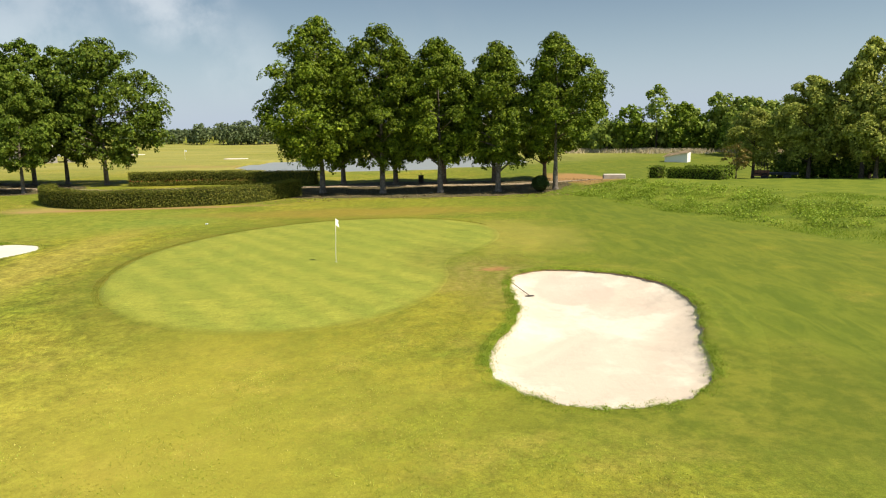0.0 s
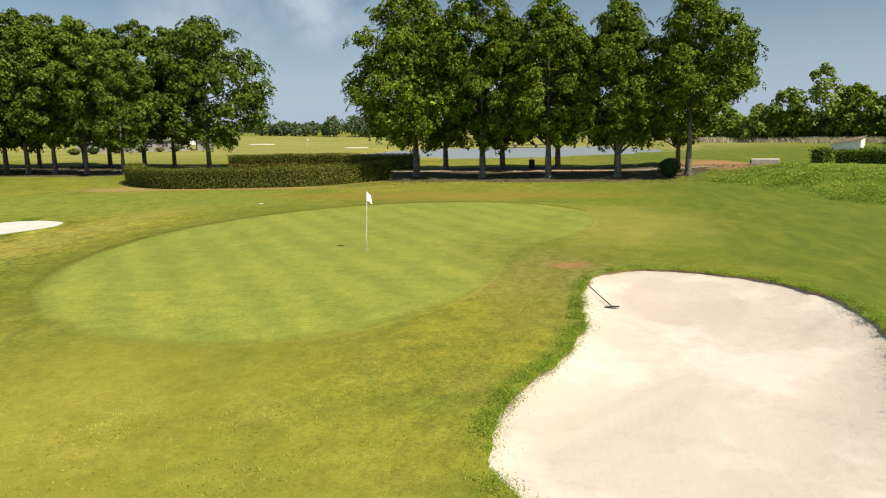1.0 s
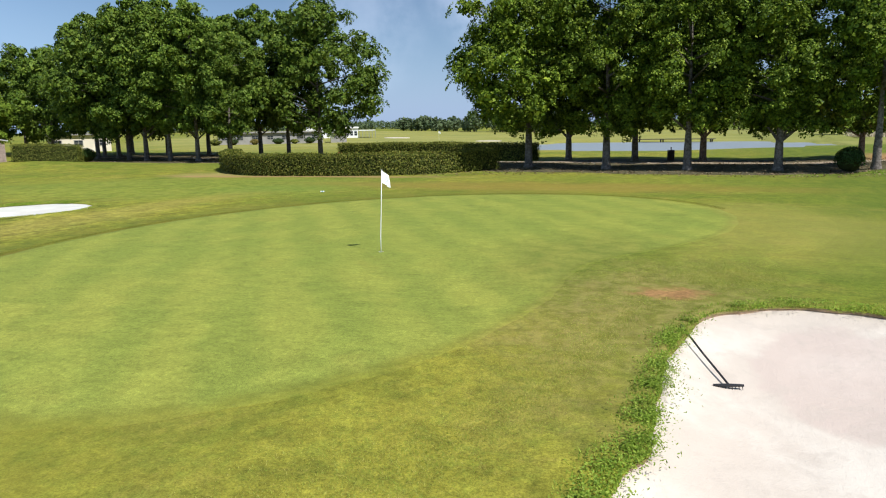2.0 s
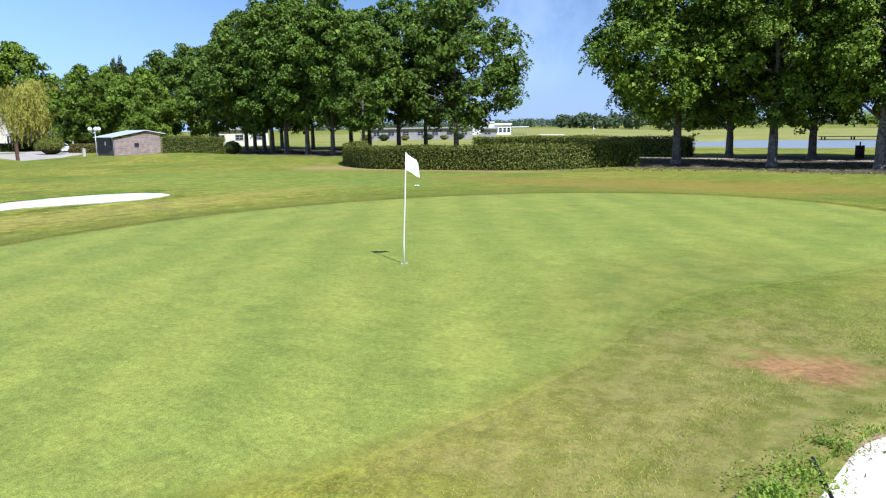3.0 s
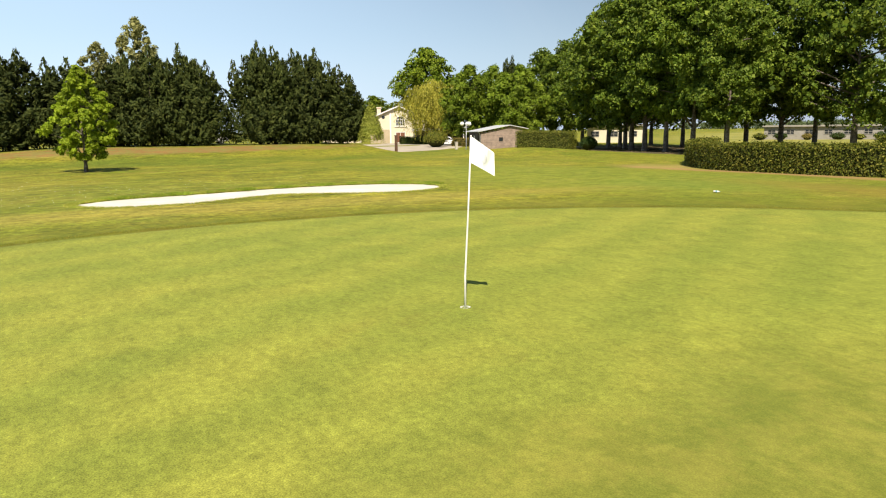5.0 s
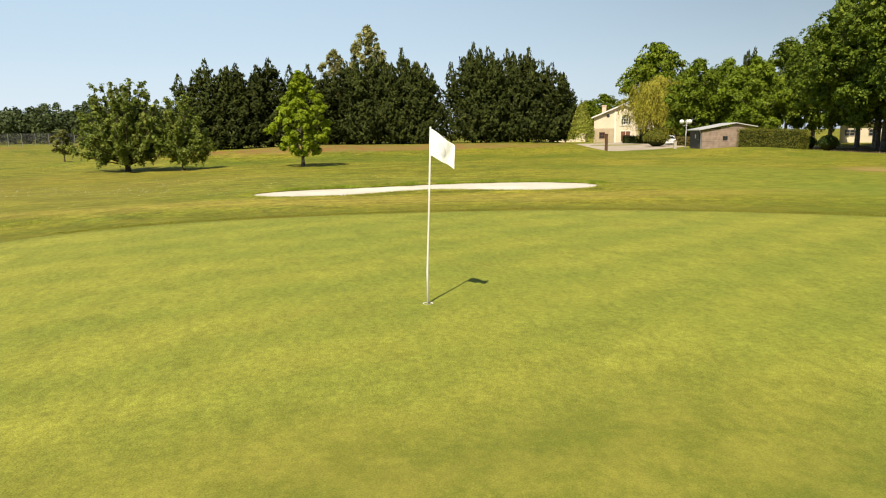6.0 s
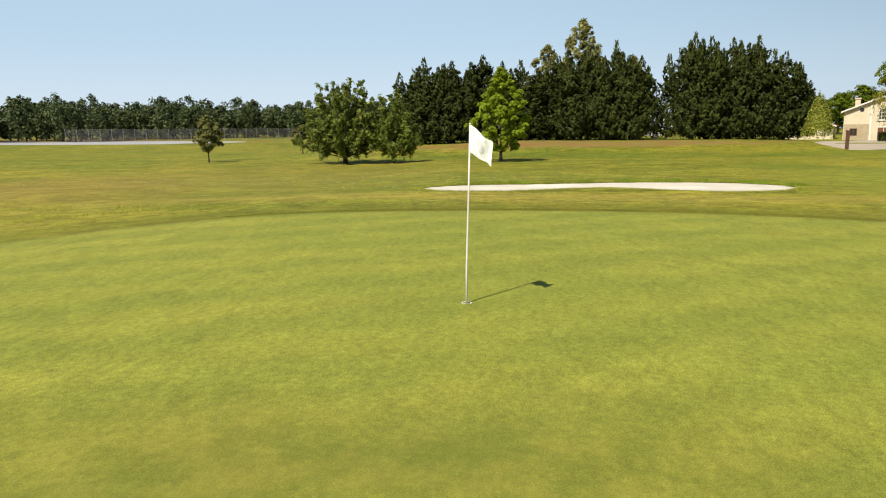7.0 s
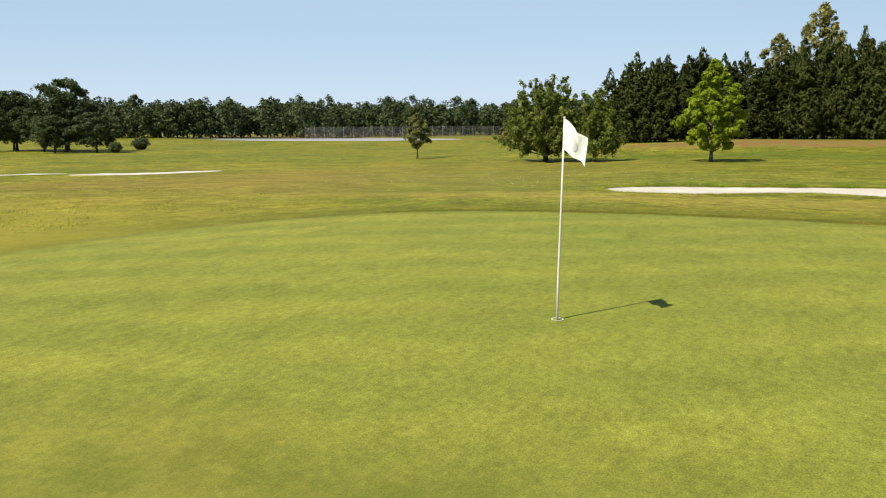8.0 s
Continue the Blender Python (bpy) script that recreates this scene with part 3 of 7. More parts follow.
def grid_mesh(name, xs, ys, zs, mat):
    gx, gy = np.meshgrid(xs, ys)
    verts = np.stack([gx, gy, zs], -1).reshape(-1, 3)
    nx, ny = len(xs), len(ys)
    idx = np.arange(nx * ny).reshape(ny, nx)
    faces = np.stack([idx[:-1, :-1], idx[:-1, 1:], idx[1:, 1:], idx[1:, :-1]], -1).reshape(-1, 4)
    me = bpy.data.meshes.new(name)
    me.from_pydata(verts.tolist(), [], faces.tolist())
    me.materials.append(mat)
    me.shade_smooth()
    return me


gx_, gy_ = spread_axis(-34, 36, 0.6, 1800), spread_axis(-38, 46, 0.6, 1800)
mx, my = np.meshgrid(gx_, gy_)
ground = tagged(new("ground", grid_mesh("ground", gx_, gy_, carved(mx, my), ROUGH)), "mown golf course turf in dry yellow-green patches", "ground", kind="structure")


def rings_mesh(name, rings, mat, close_middle=False, smooth=True):
    """A mesh of closed rings of equal length, outermost first; arrays (n, 3)."""
    n = len(rings[0])
    verts = np.concatenate(rings).tolist()
    faces = []
    for k in range(len(rings) - 1):
        a, b = k * n, (k + 1) * n
        faces += [(a + i, a + (i + 1) % n, b + (i + 1) % n, b + i) for i in range(n)]
    if close_middle:
        verts.append(np.asarray(rings[-1]).mean(0).tolist())
        a = (len(rings) - 1) * n
        faces += [(a + i, a + (i + 1) % n, len(verts) - 1) for i in range(n)]
    me = bpy.data.meshes.new(name)
    me.from_pydata(verts, [], faces)
    me.materials.append(mat)
    if smooth:
        me.shade_smooth()
    return me


def on_land(ring, lift):
    return np.column_stack([ring, height(ring[:, 0], ring[:, 1]) + lift])


# putting green and its collar
green_ring = ring_polar(GREEN_EDGE, 180)
mid_green = green_ring.mean(0)
steps = [on_land(mid_green + (green_ring - mid_green) * k, 0.012 if k < 1 else -0.01) for k in (1.0, 0.999, 0.97, 0.94, 0.9, 0.86, 0.8, 0.7, 0.6, 0.5, 0.4, 0.3, 0.2, 0.1)]
putting_green = tagged(new("putting_green", rings_mesh("putting_green", steps, GREEN, True)), "close-mown oval putting green with faint mowing stripes", "putting green", kind="structure")
rim = putting_green.data.attributes.new("rim", "FLOAT", "POINT")
rim.data.foreach_set("value", np.concatenate([np.full(180, v) for v in (1.0, 1.0, 0.75, 0.4, 0.1)] + [np.zeros(len(putting_green.data.vertices) - 900)]).astype(np.float32))
way = unit(green_ring - mid_green)
wob = (0.035 * np.sin(np.arange(180) * 1.7) + 0.03 * np.sin(np.arange(180) * 0.63 + 1))[:, None]
collar_rings = [on_land(green_ring + way * d, z) for d, z in ((3.2, -0.004), (3.1, 0.01), (1.6, 0.016), (0.6, 0.02))]
collar_rings += [on_land(green_ring + way * (wob + d), z) for d, z in ((0.12, 0.0185), (0.0, 0.016), (-0.12, 0.009), (-0.4, 0.0))]
collar = tagged(new("collar", rings_mesh("collar", collar_rings, ROUGH)), "longer collar of turf round the putting green", "turf", kind="structure")
band = collar.data.attributes.new("band", "FLOAT", "POINT")
band.data.foreach_set("value", np.concatenate([np.full(180, v) for v in (0.0, 0.0, 0.24, 0.42, 0.6, 0.8, 0.8, 0.8)]).astype(np.float32))


def bunker(ring, name, label, deep, lip, seed, stand=1.0, mat=SAND, bank=0.0):
    """Sand in a bowl, and the turf lip that stands over it."""
    rng = np.random.default_rng(seed)
    n = len(ring)
    mid = ring.mean(0)
    out = unit(ring - mid)
    ph = rng.uniform(0, 6.3, 8)
    i = np.arange(n) * 2 * math.pi / n
    ragged = sum(0.03 / (1 + 0.12 * k) * np.sin((7 + 6 * k) * i + ph[k]) for k in range(8))[:, None]
    edge = ring + out * ragged
    land = height(edge[:, 0], edge[:, 1])
    base = land.mean()
    sand_rings = []
    for k in (1.06, 1.0, 0.94, 0.88, 0.8, 0.7, 0.58, 0.45, 0.3, 0.15):
        p = mid + (edge - mid) * k
        fall = deep * (1 - max(0.0, (k - 0.35) / 0.65) ** 2) if k <= 1 else 0.05
        level = (land - lip) * k + (base - lip) * (1 - k) if k <= 1 else land - lip
        bumps = 0.03 * np.sin(p[:, 0] * 1.9 + ph[0]) * np.sin(p[:, 1] * 1.6 + ph[1]) + 0.012 * np.sin(p[:, 0] * 5.3) * np.sin(p[:, 1] * 4.7 + 1)
        sand_rings.append(np.column_stack([p, level - fall + bumps * min(1.0, max(0.0, (0.98 - k) * 6))]))
    sand = tagged(new(name, rings_mesh(name, sand_rings, mat, True)), label, "bunker", kind="structure")
    rise = bank * np.clip(out @ np.array((0.97, -0.24)), 0, 1) ** 2 * np.clip(0.5 + 0.55 * np.sin(9 * i) * np.sin(5 * i + 1) + 0.35 * np.sin(31 * i + 2) * np.sin(17 * i), 0.08, 1.1)
    top = (0.02 + 0.03 * rng.random(n)) * stand + rise
    lips = [np.column_stack([q, height(q[:, 0], q[:, 1]) + z]) for q, z in (
        (ring + out * 1.9, -0.01), (ring + out * 1.8, 0.012), (ring + out * 1.1, 0.012 + 0.008 * stand + 0.35 * rise), (ring + out * 0.5, 0.012 + 0.023 * stand + 0.8 * rise), (edge + out * 0.14, top + 0.008 + 0.012 * stand), (edge + out * 0.03, top), (edge - out * 0.02, top - 0.05))]
    turf = tagged(new("turf_lip", rings_mesh("turf_lip", lips, ROUGH)), "ragged turf lip over the edge of a sand bunker", "turf", kind="structure")
    faces = [np.column_stack([q, height(q[:, 0], q[:, 1]) + z]) for q, z in ((edge - out * 0.018, top - 0.035), (edge + out * (0.02 - 0.5 * rise[:, None]), 0.3 * top - 0.1), (edge + out * 0.05, -0.4 + 0 * top))]
    tagged(new("soil_face", rings_mesh("soil_face", faces, SOIL)), "bare brown soil face under the turf lip", "soil", kind="structure")
    return edge, out


edge_a, out_a = bunker(RING_A, "bunker", "kidney-shaped bunker of pale raked sand", 0.36, 0.06, 3, bank=0.11)
edge_b, out_b = bunker(RING_B, "bunker", "long bent bunker of white sand", 0.05, 0.015, 4, 0.5, SAND_W)
edge_c, out_c = bunker(RING_C, "bunker", "small far bunker of white sand", 0.0, -0.03, 5, 0.2, SAND_W)
edge_d, out_d = bunker(RING_D, "bunker", "narrow far bunker of white sand", 0.0, -0.03, 6, 0.2, SAND_W)


def pond(ring, level, name, label, mat):
    rings = [np.column_stack([ring.mean(0) + (ring - ring.mean(0)) * k, np.full(len(ring), level)]) for k in (1.05, 0.6, 0.2)]
    return tagged(new(name, rings_mesh(name, rings, mat, True)), label, "lake", kind="structure")


pond(LAKE_E, LAKE_E_Z, "water", "still grey-blue lake behind the row of trees", WATER)
pond(LAKE_W, LAKE_W_Z, "water", "flat water of a far pond, reflected sky put into its grey colour", POND)


def patch(name, ring, mat, label, lift=0.02):
    """A thin sheet of another ground laid over the land."""
    mid = ring.mean(0)
    rings = [on_land(mid + (ring - mid) * k, lift if k < 1 else -0.02) for k in (1.0, 0.985, 0.85, 0.7, 0.5, 0.3, 0.12)]
    return tagged(new(name, rings_mesh(name, rings, mat, True)), label, "ground", kind="structure")


def rag(ring, amount, seed):
    r = np.random.default_rng(seed)
    ph = r.uniform(0, 6.3, 9)
    i = np.arange(len(ring)) * 2 * math.pi / len(ring)
    return ring + unit(ring - ring.mean(0)) * (amount * sum(np.sin((3 + 4 * k) * i + ph[k]) / (1 + 0.5 * k) for k in range(9)))[:, None]


# the two soil beds carry part of the tree shade in their colour
patch("soil_bed", rag(ring_long(4.5, 39.6, -3, 16.0, 9.4, 0.0, 120), 0.35, 1), SHADED_MULCH, "soil with leaf litter under the tree row, tree shade in its dark colour")
patch("soil_bed", rag(ring_long(-52.0, 52.5, 165, 19.0, 9.0, 0.0, 120), 0.4, 2), SHADED_MULCH, "soil with leaf litter under the grove, tree shade in its dark colour")
patch("gravel_yard", rag(ring_long(-97.0, 38.5, 158, 27.0, 9.0, 0.0, 100), 0.35, 3), GRAVEL, "pale gravel yard before the house")


# ---- trees ----
def crown_lobes(rng, tall, low, wide, lobes, size=(0.28, 0.42), peak=0.38, point=0.75, taper=2.0, core=0.3, shift=(0.0, 0.0), bare=0.0):
    """Middles and radii of the leaf masses of a crown: most of them round its shell, the rest inside."""
    mids, sizes = [], []
    for k in range(lobes):
        u = min(1.0, max(0.0, (k + rng.uniform(-0.2, 1.2)) / lobes))
        belly = max(0.0, 1 - ((u - peak) / (1 - peak)) ** taper) ** point if u >= peak else 0.5 + 0.5 * math.sin(math.pi / 2 * u / peak)
        belly = max(0.1, belly)
        inner = rng.random() < core
        s = wide * rng.uniform(*size) * (0.6 + 0.4 * belly)
        r = wide * belly * (rng.uniform(0.1, 0.6) if inner else rng.uniform(0.72, 1.04))
        a = 2.4 * k + rng.uniform(-0.45, 0.45)
        z = low + s * 0.45 + u * (tall - low - s * 1.15)
        sway = math.sin(math.pi * min(1.0, u * 1.15))
        x, y = r * math.cos(a), r * math.sin(a)
        if bare and u < bare and not inner and rng.random() < 0.75:
            continue
        mids.append((x + shift[0] * sway, y + shift[1] * sway, z))
        sizes.append(s)
    return np.array(mids), np.array(sizes)


def crown_mesh(rng, mids, sizes, count, leaf, mat, flat=0.72, width=0.78, each=30, pad=2.5):
    """Flat sprays of leaves laid like shingles over the lobes, with a dense dark inside."""
    sprays = count // each
    share = sizes ** 2 / (sizes ** 2).sum()
    which = rng.choice(len(mids), sprays, p=share)
    way = unit(rng.normal(0, 1, (sprays, 3)) + np.array((0, 0, 0.3)))
    far = sizes[which] * (rng.uniform(0.45, 1.0, sprays) ** 0.5) * (1 + 0.1 * rng.normal(0, 1, sprays).clip(-1, 2.2))
    ends = mids[which] + way * far[:, None] * np.array((1, 1, flat))
    heart = np.array((mids[:, 0].mean(), mids[:, 1].mean(), 0.0))
    face = unit(way * np.array((1, 1, 0.9)) + 0.25 * unit((ends - heart) * np.array((1, 1, 0))) + np.array((0, 0, 0.8)))
    u_ = unit(np.cross(face, rng.normal(0, 1, (sprays, 3))))
    v_ = np.cross(face, u_)
    # every spray is a shallow dome of leaves, ragged at its rim
    a = rng.uniform(0, 2 * math.pi, (sprays, each))
    r = np.sqrt(rng.random((sprays, each))) * rng.uniform(0.6, 1.25, (sprays, 1)) * leaf * pad
    cup = -0.22 * r ** 2 / (leaf * pad) + rng.normal(0, 0.1, (sprays, each)) * leaf * pad
    pts = ends[:, None] + u_[:, None] * (r * np.cos(a))[..., None] + v_[:, None] * (r * np.sin(a))[..., None] + face[:, None] * cup[..., None]
    rim = u_[:, None] * np.cos(a)[..., None] + v_[:, None] * np.sin(a)[..., None]
    nor = face[:, None] + rim * (0.55 * r / (leaf * pad))[..., None]
    n = sprays * each
    outer = leaves(rng, pts.reshape(n, 3), unit(nor.reshape(n, 3)), leaf, width, 0.55, (rim + 0.4 * rng.normal(0, 1, (sprays, each, 3)) + np.array((0, 0, 0.15))).reshape(n, 3))
    m = count // 3
    which = rng.choice(len(mids), m, p=share)
    way = unit(rng.normal(0, 1, (m, 3)))
    pts = mids[which] + way * (sizes[which] * rng.uniform(0.0, 0.66, m))[:, None] * np.array((1, 1, flat))
    inner = leaves(rng, pts, way, leaf * 2.2, 0.9, 0.8)
    return quads("crown", np.concatenate([outer, inner]), mat)


def trunk_bm(rng, tall, low, thick, mids, limbs=14, sides=9, lean=0.02, apart=None):
    """A flared, slightly crooked trunk with limbs that reach the lobes; apart gathers the limbs as meshes of their own."""
    bm = bmesh.new()
    axis = [Vector((0, 0, -0.25))]
    steps = 9
    for k in range(1, steps + 1):
        z = tall * 0.86 * k / steps
        axis.append(Vector((rng.normal(0, lean) * z * 0.25, rng.normal(0, lean) * z * 0.25, z)))
    radii = [thick * (1.5 if k == 0 else 1.0 if k == 1 else (1.0 - k / (steps + 0.7)) ** 1.4) for k in range(steps + 1)]
    tube(bm, [axis[0], Vector((0, 0, 0.12)), Vector((0, 0, 0.45))] + axis[1:], [thick * 1.75, thick * 1.38, thick * 1.08] + radii[1:], sides)
    order = rng.permutation(len(mids))[:limbs]
    for i in order:
        end = Vector(mids[i])
        z0 = max(low * 0.85, min(tall * 0.75, end.z - rng.uniform(0.6, 2.2)))
        k = z0 / (tall * 0.86) * steps
        start = axis[int(k)].lerp(axis[min(steps, int(k) + 1)], k - int(k))
        mid = start.lerp(end, 0.5) + Vector((0, 0, rng.uniform(-0.1, 0.35)))
        r = thick * (0.5 - 0.36 * z0 / tall)
        if apart is None:
            tube(bm, [start, mid, end], [r, r * 0.6, r * 0.18], 6)
        else:
            apart.append(tube(bmesh.new(), [start, mid, end], [r, r * 0.6, r * 0.18], 6))
    return bm


def broadleaf(name, tall, low, wide, thick, seed, leaf_mat, label, lobes=95, count=9000, leaf=0.34, bark=BARK, limbs=16, split=False, **shape):
    """A tree > trunk, crown, built at the origin."""
    rng = np.random.default_rng(seed)
    top = tagged(new(name), label, "tree")
    flat, pad = shape.pop("flat", 0.66), shape.pop("pad", 2.5)
    boughs = np.array(shape.pop("boughs", ())).reshape(-1, 4)
    mids, sizes = crown_lobes(rng, tall, low, wide, lobes, **shape)
    mids, sizes = np.concatenate([mids, boughs[:, :3]]), np.concatenate([sizes, boughs[:, 3]])
    apart = [] if split else None
    trunk = part("trunk", trunk_bm(rng, tall, low, thick, mids, limbs, apart=apart), bark, top, smooth=True)
    for bm in apart or ():
        part("limb", bm, bark, trunk, smooth=True)
    part("crown", crown_mesh(rng, mids, sizes, count, leaf, leaf_mat, flat, pad=pad), leaf_mat, top)
    return top


def plant(ob, x, y, turn=0.0, scale=(1, 1, 1), label="", group="", first=False):
    m = pose(x, y, height(x, y) - 0.03, 0, 0, turn) @ Matrix.Diagonal((*scale, 1))
    if first:
        ob.matrix_basis = m
        one = ob
    else:
        keep = ob.scale.copy()
        ob.scale = (1, 1, 1)
        one = copy_thing(ob, m)
        ob.scale = keep
    return tagged(one, label, group=group)


# the row of tall trees before the lake
OVATE = {"peak": 0.42, "taper": 2.2, "point": 0.7, "size": (0.3, 0.46)}
DOMED = {"peak": 0.4, "taper": 2.3, "point": 0.6, "size": (0.26, 0.4), "flat": 0.62}
ROW = "tall deciduous tree with grey trunk and full green crown"
row_a = broadleaf("tree", 17.2, 2.2, 4.5, 0.28, 11, LEAF, ROW, lobes=72, count=54000, leaf=0.135, shift=(-1.15, -1.6),
                  boughs=((-0.4, -5.0, 4.6, 1.5), (-1.2, -5.9, 5.0, 1.4), (0.8, -5.6, 6.2, 1.6), (-0.8, -3.9, 3.6, 1.3), (0.3, -6.2, 7.4, 1.6), (1.6, -4.6, 4.4, 1.4), (-1.8, -4.4, 5.6, 1.5)), **OVATE)
row_b = broadleaf("tree", 16.3, 2.3, 3.8, 0.27, 12, LEAF, ROW, lobes=62, count=44000, leaf=0.135, shift=(0.3, 0), **OVATE)
row_c = broadleaf("tree", 14.9, 2.6, 3.4, 0.26, 13, LEAF, ROW, lobes=58, count=37000, leaf=0.135, **OVATE)
row_d = broadleaf("tree", 14.4, 2.2, 3.5, 0.26, 14, LEAF, ROW, lobes=58, count=37000, leaf=0.135, **OVATE)
row_e = broadleaf("tree", 14.7, 3.0, 3.7, 0.24, 15, LEAF, ROW, lobes=60, count=40000, leaf=0.135, shift=(1.3, 0), bare=0.16, **OVATE)
for ob, x, y in ((row_a, -5.0, 37.2), (row_b, 1.0, 36.0), (row_c, 6.6, 34.8), (row_d, 12.2, 34.5), (row_e, 17.6, 33.7)):
    plant(ob, x, y, 0, first=True, group="tree row by the lake")
row_f = broadleaf("tree", 14.6, 2.2, 4.0, 0.25, 16, LEAF, "deciduous tree in the shaded second row by the lake", lobes=46, count=16000, leaf=0.24, **OVATE)
for n, (x, y, a, k) in enumerate(((-3.9, 48.0, 130, 1.05), (2.1, 45.9, 220, 1.05), (7.5, 45.7, 300, 1.05), (13.2, 46.5, 60, 0.98), (18.8, 45.5, 250, 0.86))):
    plant(row_f, x, y, a, (k, k, k), group="tree row by the lake", first=n == 0)

# the grove behind the hedges
GROVE = "tall deciduous tree of a shady grove, dull green crown"
grove_a = broadleaf("tree", 17.8, 2.1, 6.1, 0.27, 21, LEAF_L, GROVE, lobes=86, shift=(0.9, -0.2), count=30000, leaf=0.2, **{**DOMED, "peak": 0.26})
grove_b = broadleaf("tree", 17.0, 2.9, 4.6, 0.24, 22, LEAF_L, GROVE, lobes=60, count=22000, leaf=0.22, **DOMED)
grove_c = broadleaf("tree", 18.2, 2.9, 4.7, 0.26, 23, LEAF_L, GROVE, lobes=60, count=22000, leaf=0.22, **DOMED)
grove_d = broadleaf("tree", 17.6, 2.9, 5.0, 0.26, 24, LEAF_L, GROVE, lobes=60, count=10000, leaf=0.34, **DOMED)
plant(grove_a, -33.3, 54.9, 20, first=True, group="grove")
plant(grove_b, -39.3, 57.8, 70, first=True, group="grove")
plant(grove_c, -43.7, 58.5, 120, first=True, group="grove")
for ob, x, y, a, k in ((grove_b, -38.2, 45.2, 200, 0.82), (grove_c, -43.1, 46.1, 10, 0.93), (grove_b, -47.3, 46.7, 300, 1.02), (grove_c, -51.2, 47.4, 150, 1.0), (grove_a, -55.2, 49.0, 240, 0.98),
                        (grove_c, -59.0, 51.3, 60, 0.96), (grove_b, -63.0, 52.0, 130, 1.03), (grove_d, -49.4, 60.0, 310, 1.0), (grove_d, -55.4, 63.5, 15, 1.05), (grove_d, -61.0, 62.0, 270, 1.0), (grove_d, -67.5, 57.5, 100, 0.95), (grove_d, -69.0, 64.0, 30, 1.0)):
    plant(ob, x, y, a, (k, k, k), group="grove", first=x == -49.4)

# fresher green trees beyond the shed
FRESH = "fresh green broad-leaved tree behind the wooden shed"
fresh_a = broadleaf("tree", 12.6, 1.2, 4.6, 0.25, 31, LEAF_LIGHT, FRESH, lobes=60, count=18000, leaf=0.23)
plant(fresh_a, -92.6, 48.5, 0, first=True, group="trees by the yard")
plant(fresh_a, -84.5, 52.5, 120, (0.95, 0.95, 0.95), group="trees by the yard")
plant(fresh_a, -99.4, 56.3, 220, (1.05, 1.05, 1.05), group="trees by the yard")
fresh_b = broadleaf("tree", 16.8, 2.2, 5.3, 0.3, 32, LEAF_L, "tall broad-leaved tree behind the yard", lobes=60, count=18000, leaf=0.26)
plant(fresh_b, -92.0, 66.2, 0, first=True, group="trees by the yard")
plant(fresh_b, -99.4, 66.5, 90, (0.98, 0.98, 0.97), group="trees by the yard")
plant(fresh_b, -80.5, 61.0, 200, (0.93, 0.93, 0.93), group="trees by the yard")
oak = broadleaf("oak", 19.8, 3.0, 7.6, 0.45, 33, LEAF, "large old oak with a broad crown behind the house", lobes=60, count=20000, leaf=0.3)
plant(oak, -130.0, 57.9, 0, first=True)
for x, y, a, k in ((-190, 68, 50, 0.62), (-182, 60.5, 170, 0.52), (-176, 52, 260, 0.5), (-171, 78, 20, 0.66)):
    plant(oak, x, y, a, (k * 1.3, k * 1.3, k), "distant broad-leaved tree behind the houses", "trees behind the houses")


def willow(x, y):
    rng = np.random.default_rng(41)
    top = tagged(new("willow"), "yellow-green weeping willow beside the yard", "tree")
    mids, sizes = crown_lobes(rng, 10.9, 3.4, 5.2, 64, size=(0.22, 0.32), peak=0.5, point=0.5)
    part("trunk", trunk_bm(rng, 9.5, 3.0, 0.25, mids, 14), BARK_DARK, top, smooth=True)
    pts, tang = [], []
    for _ in range(1900):
        i = rng.integers(len(mids))
        d = unit(rng.normal(0, 1, 3) + np.array((0, 0, 0.3)))
        p = mids[i] + d * sizes[i]
        drop = min(p[2] - 0.6, rng.uniform(0.5, 3.4))
        n = 15
        f = np.linspace(0, 1, n)[:, None]
        side = unit(np.array((p[0], p[1], 0.01)))
        pts.append(p + side * 0.5 * np.sqrt(f) + np.array((0, 0, -1)) * drop * f ** 1.2 + rng.normal(0, 0.08, (n, 3)))
        tang.append(np.tile((0, 0, -1.0), (n, 1)) + rng.normal(0, 0.3, (n, 3)))
    pts, tang = np.concatenate(pts), np.concatenate(tang)
    part("crown", quads("crown", leaves(rng, pts, unit(np.column_stack([pts[:, :2], 0.8 + 0 * pts[:, 2]])), 0.36, 0.32, 0.5, tang), LEAF_WILLOW), LEAF_WILLOW, top)
    plant(top, x, y, 0, first=True)


willow(-106.8, 48.6)


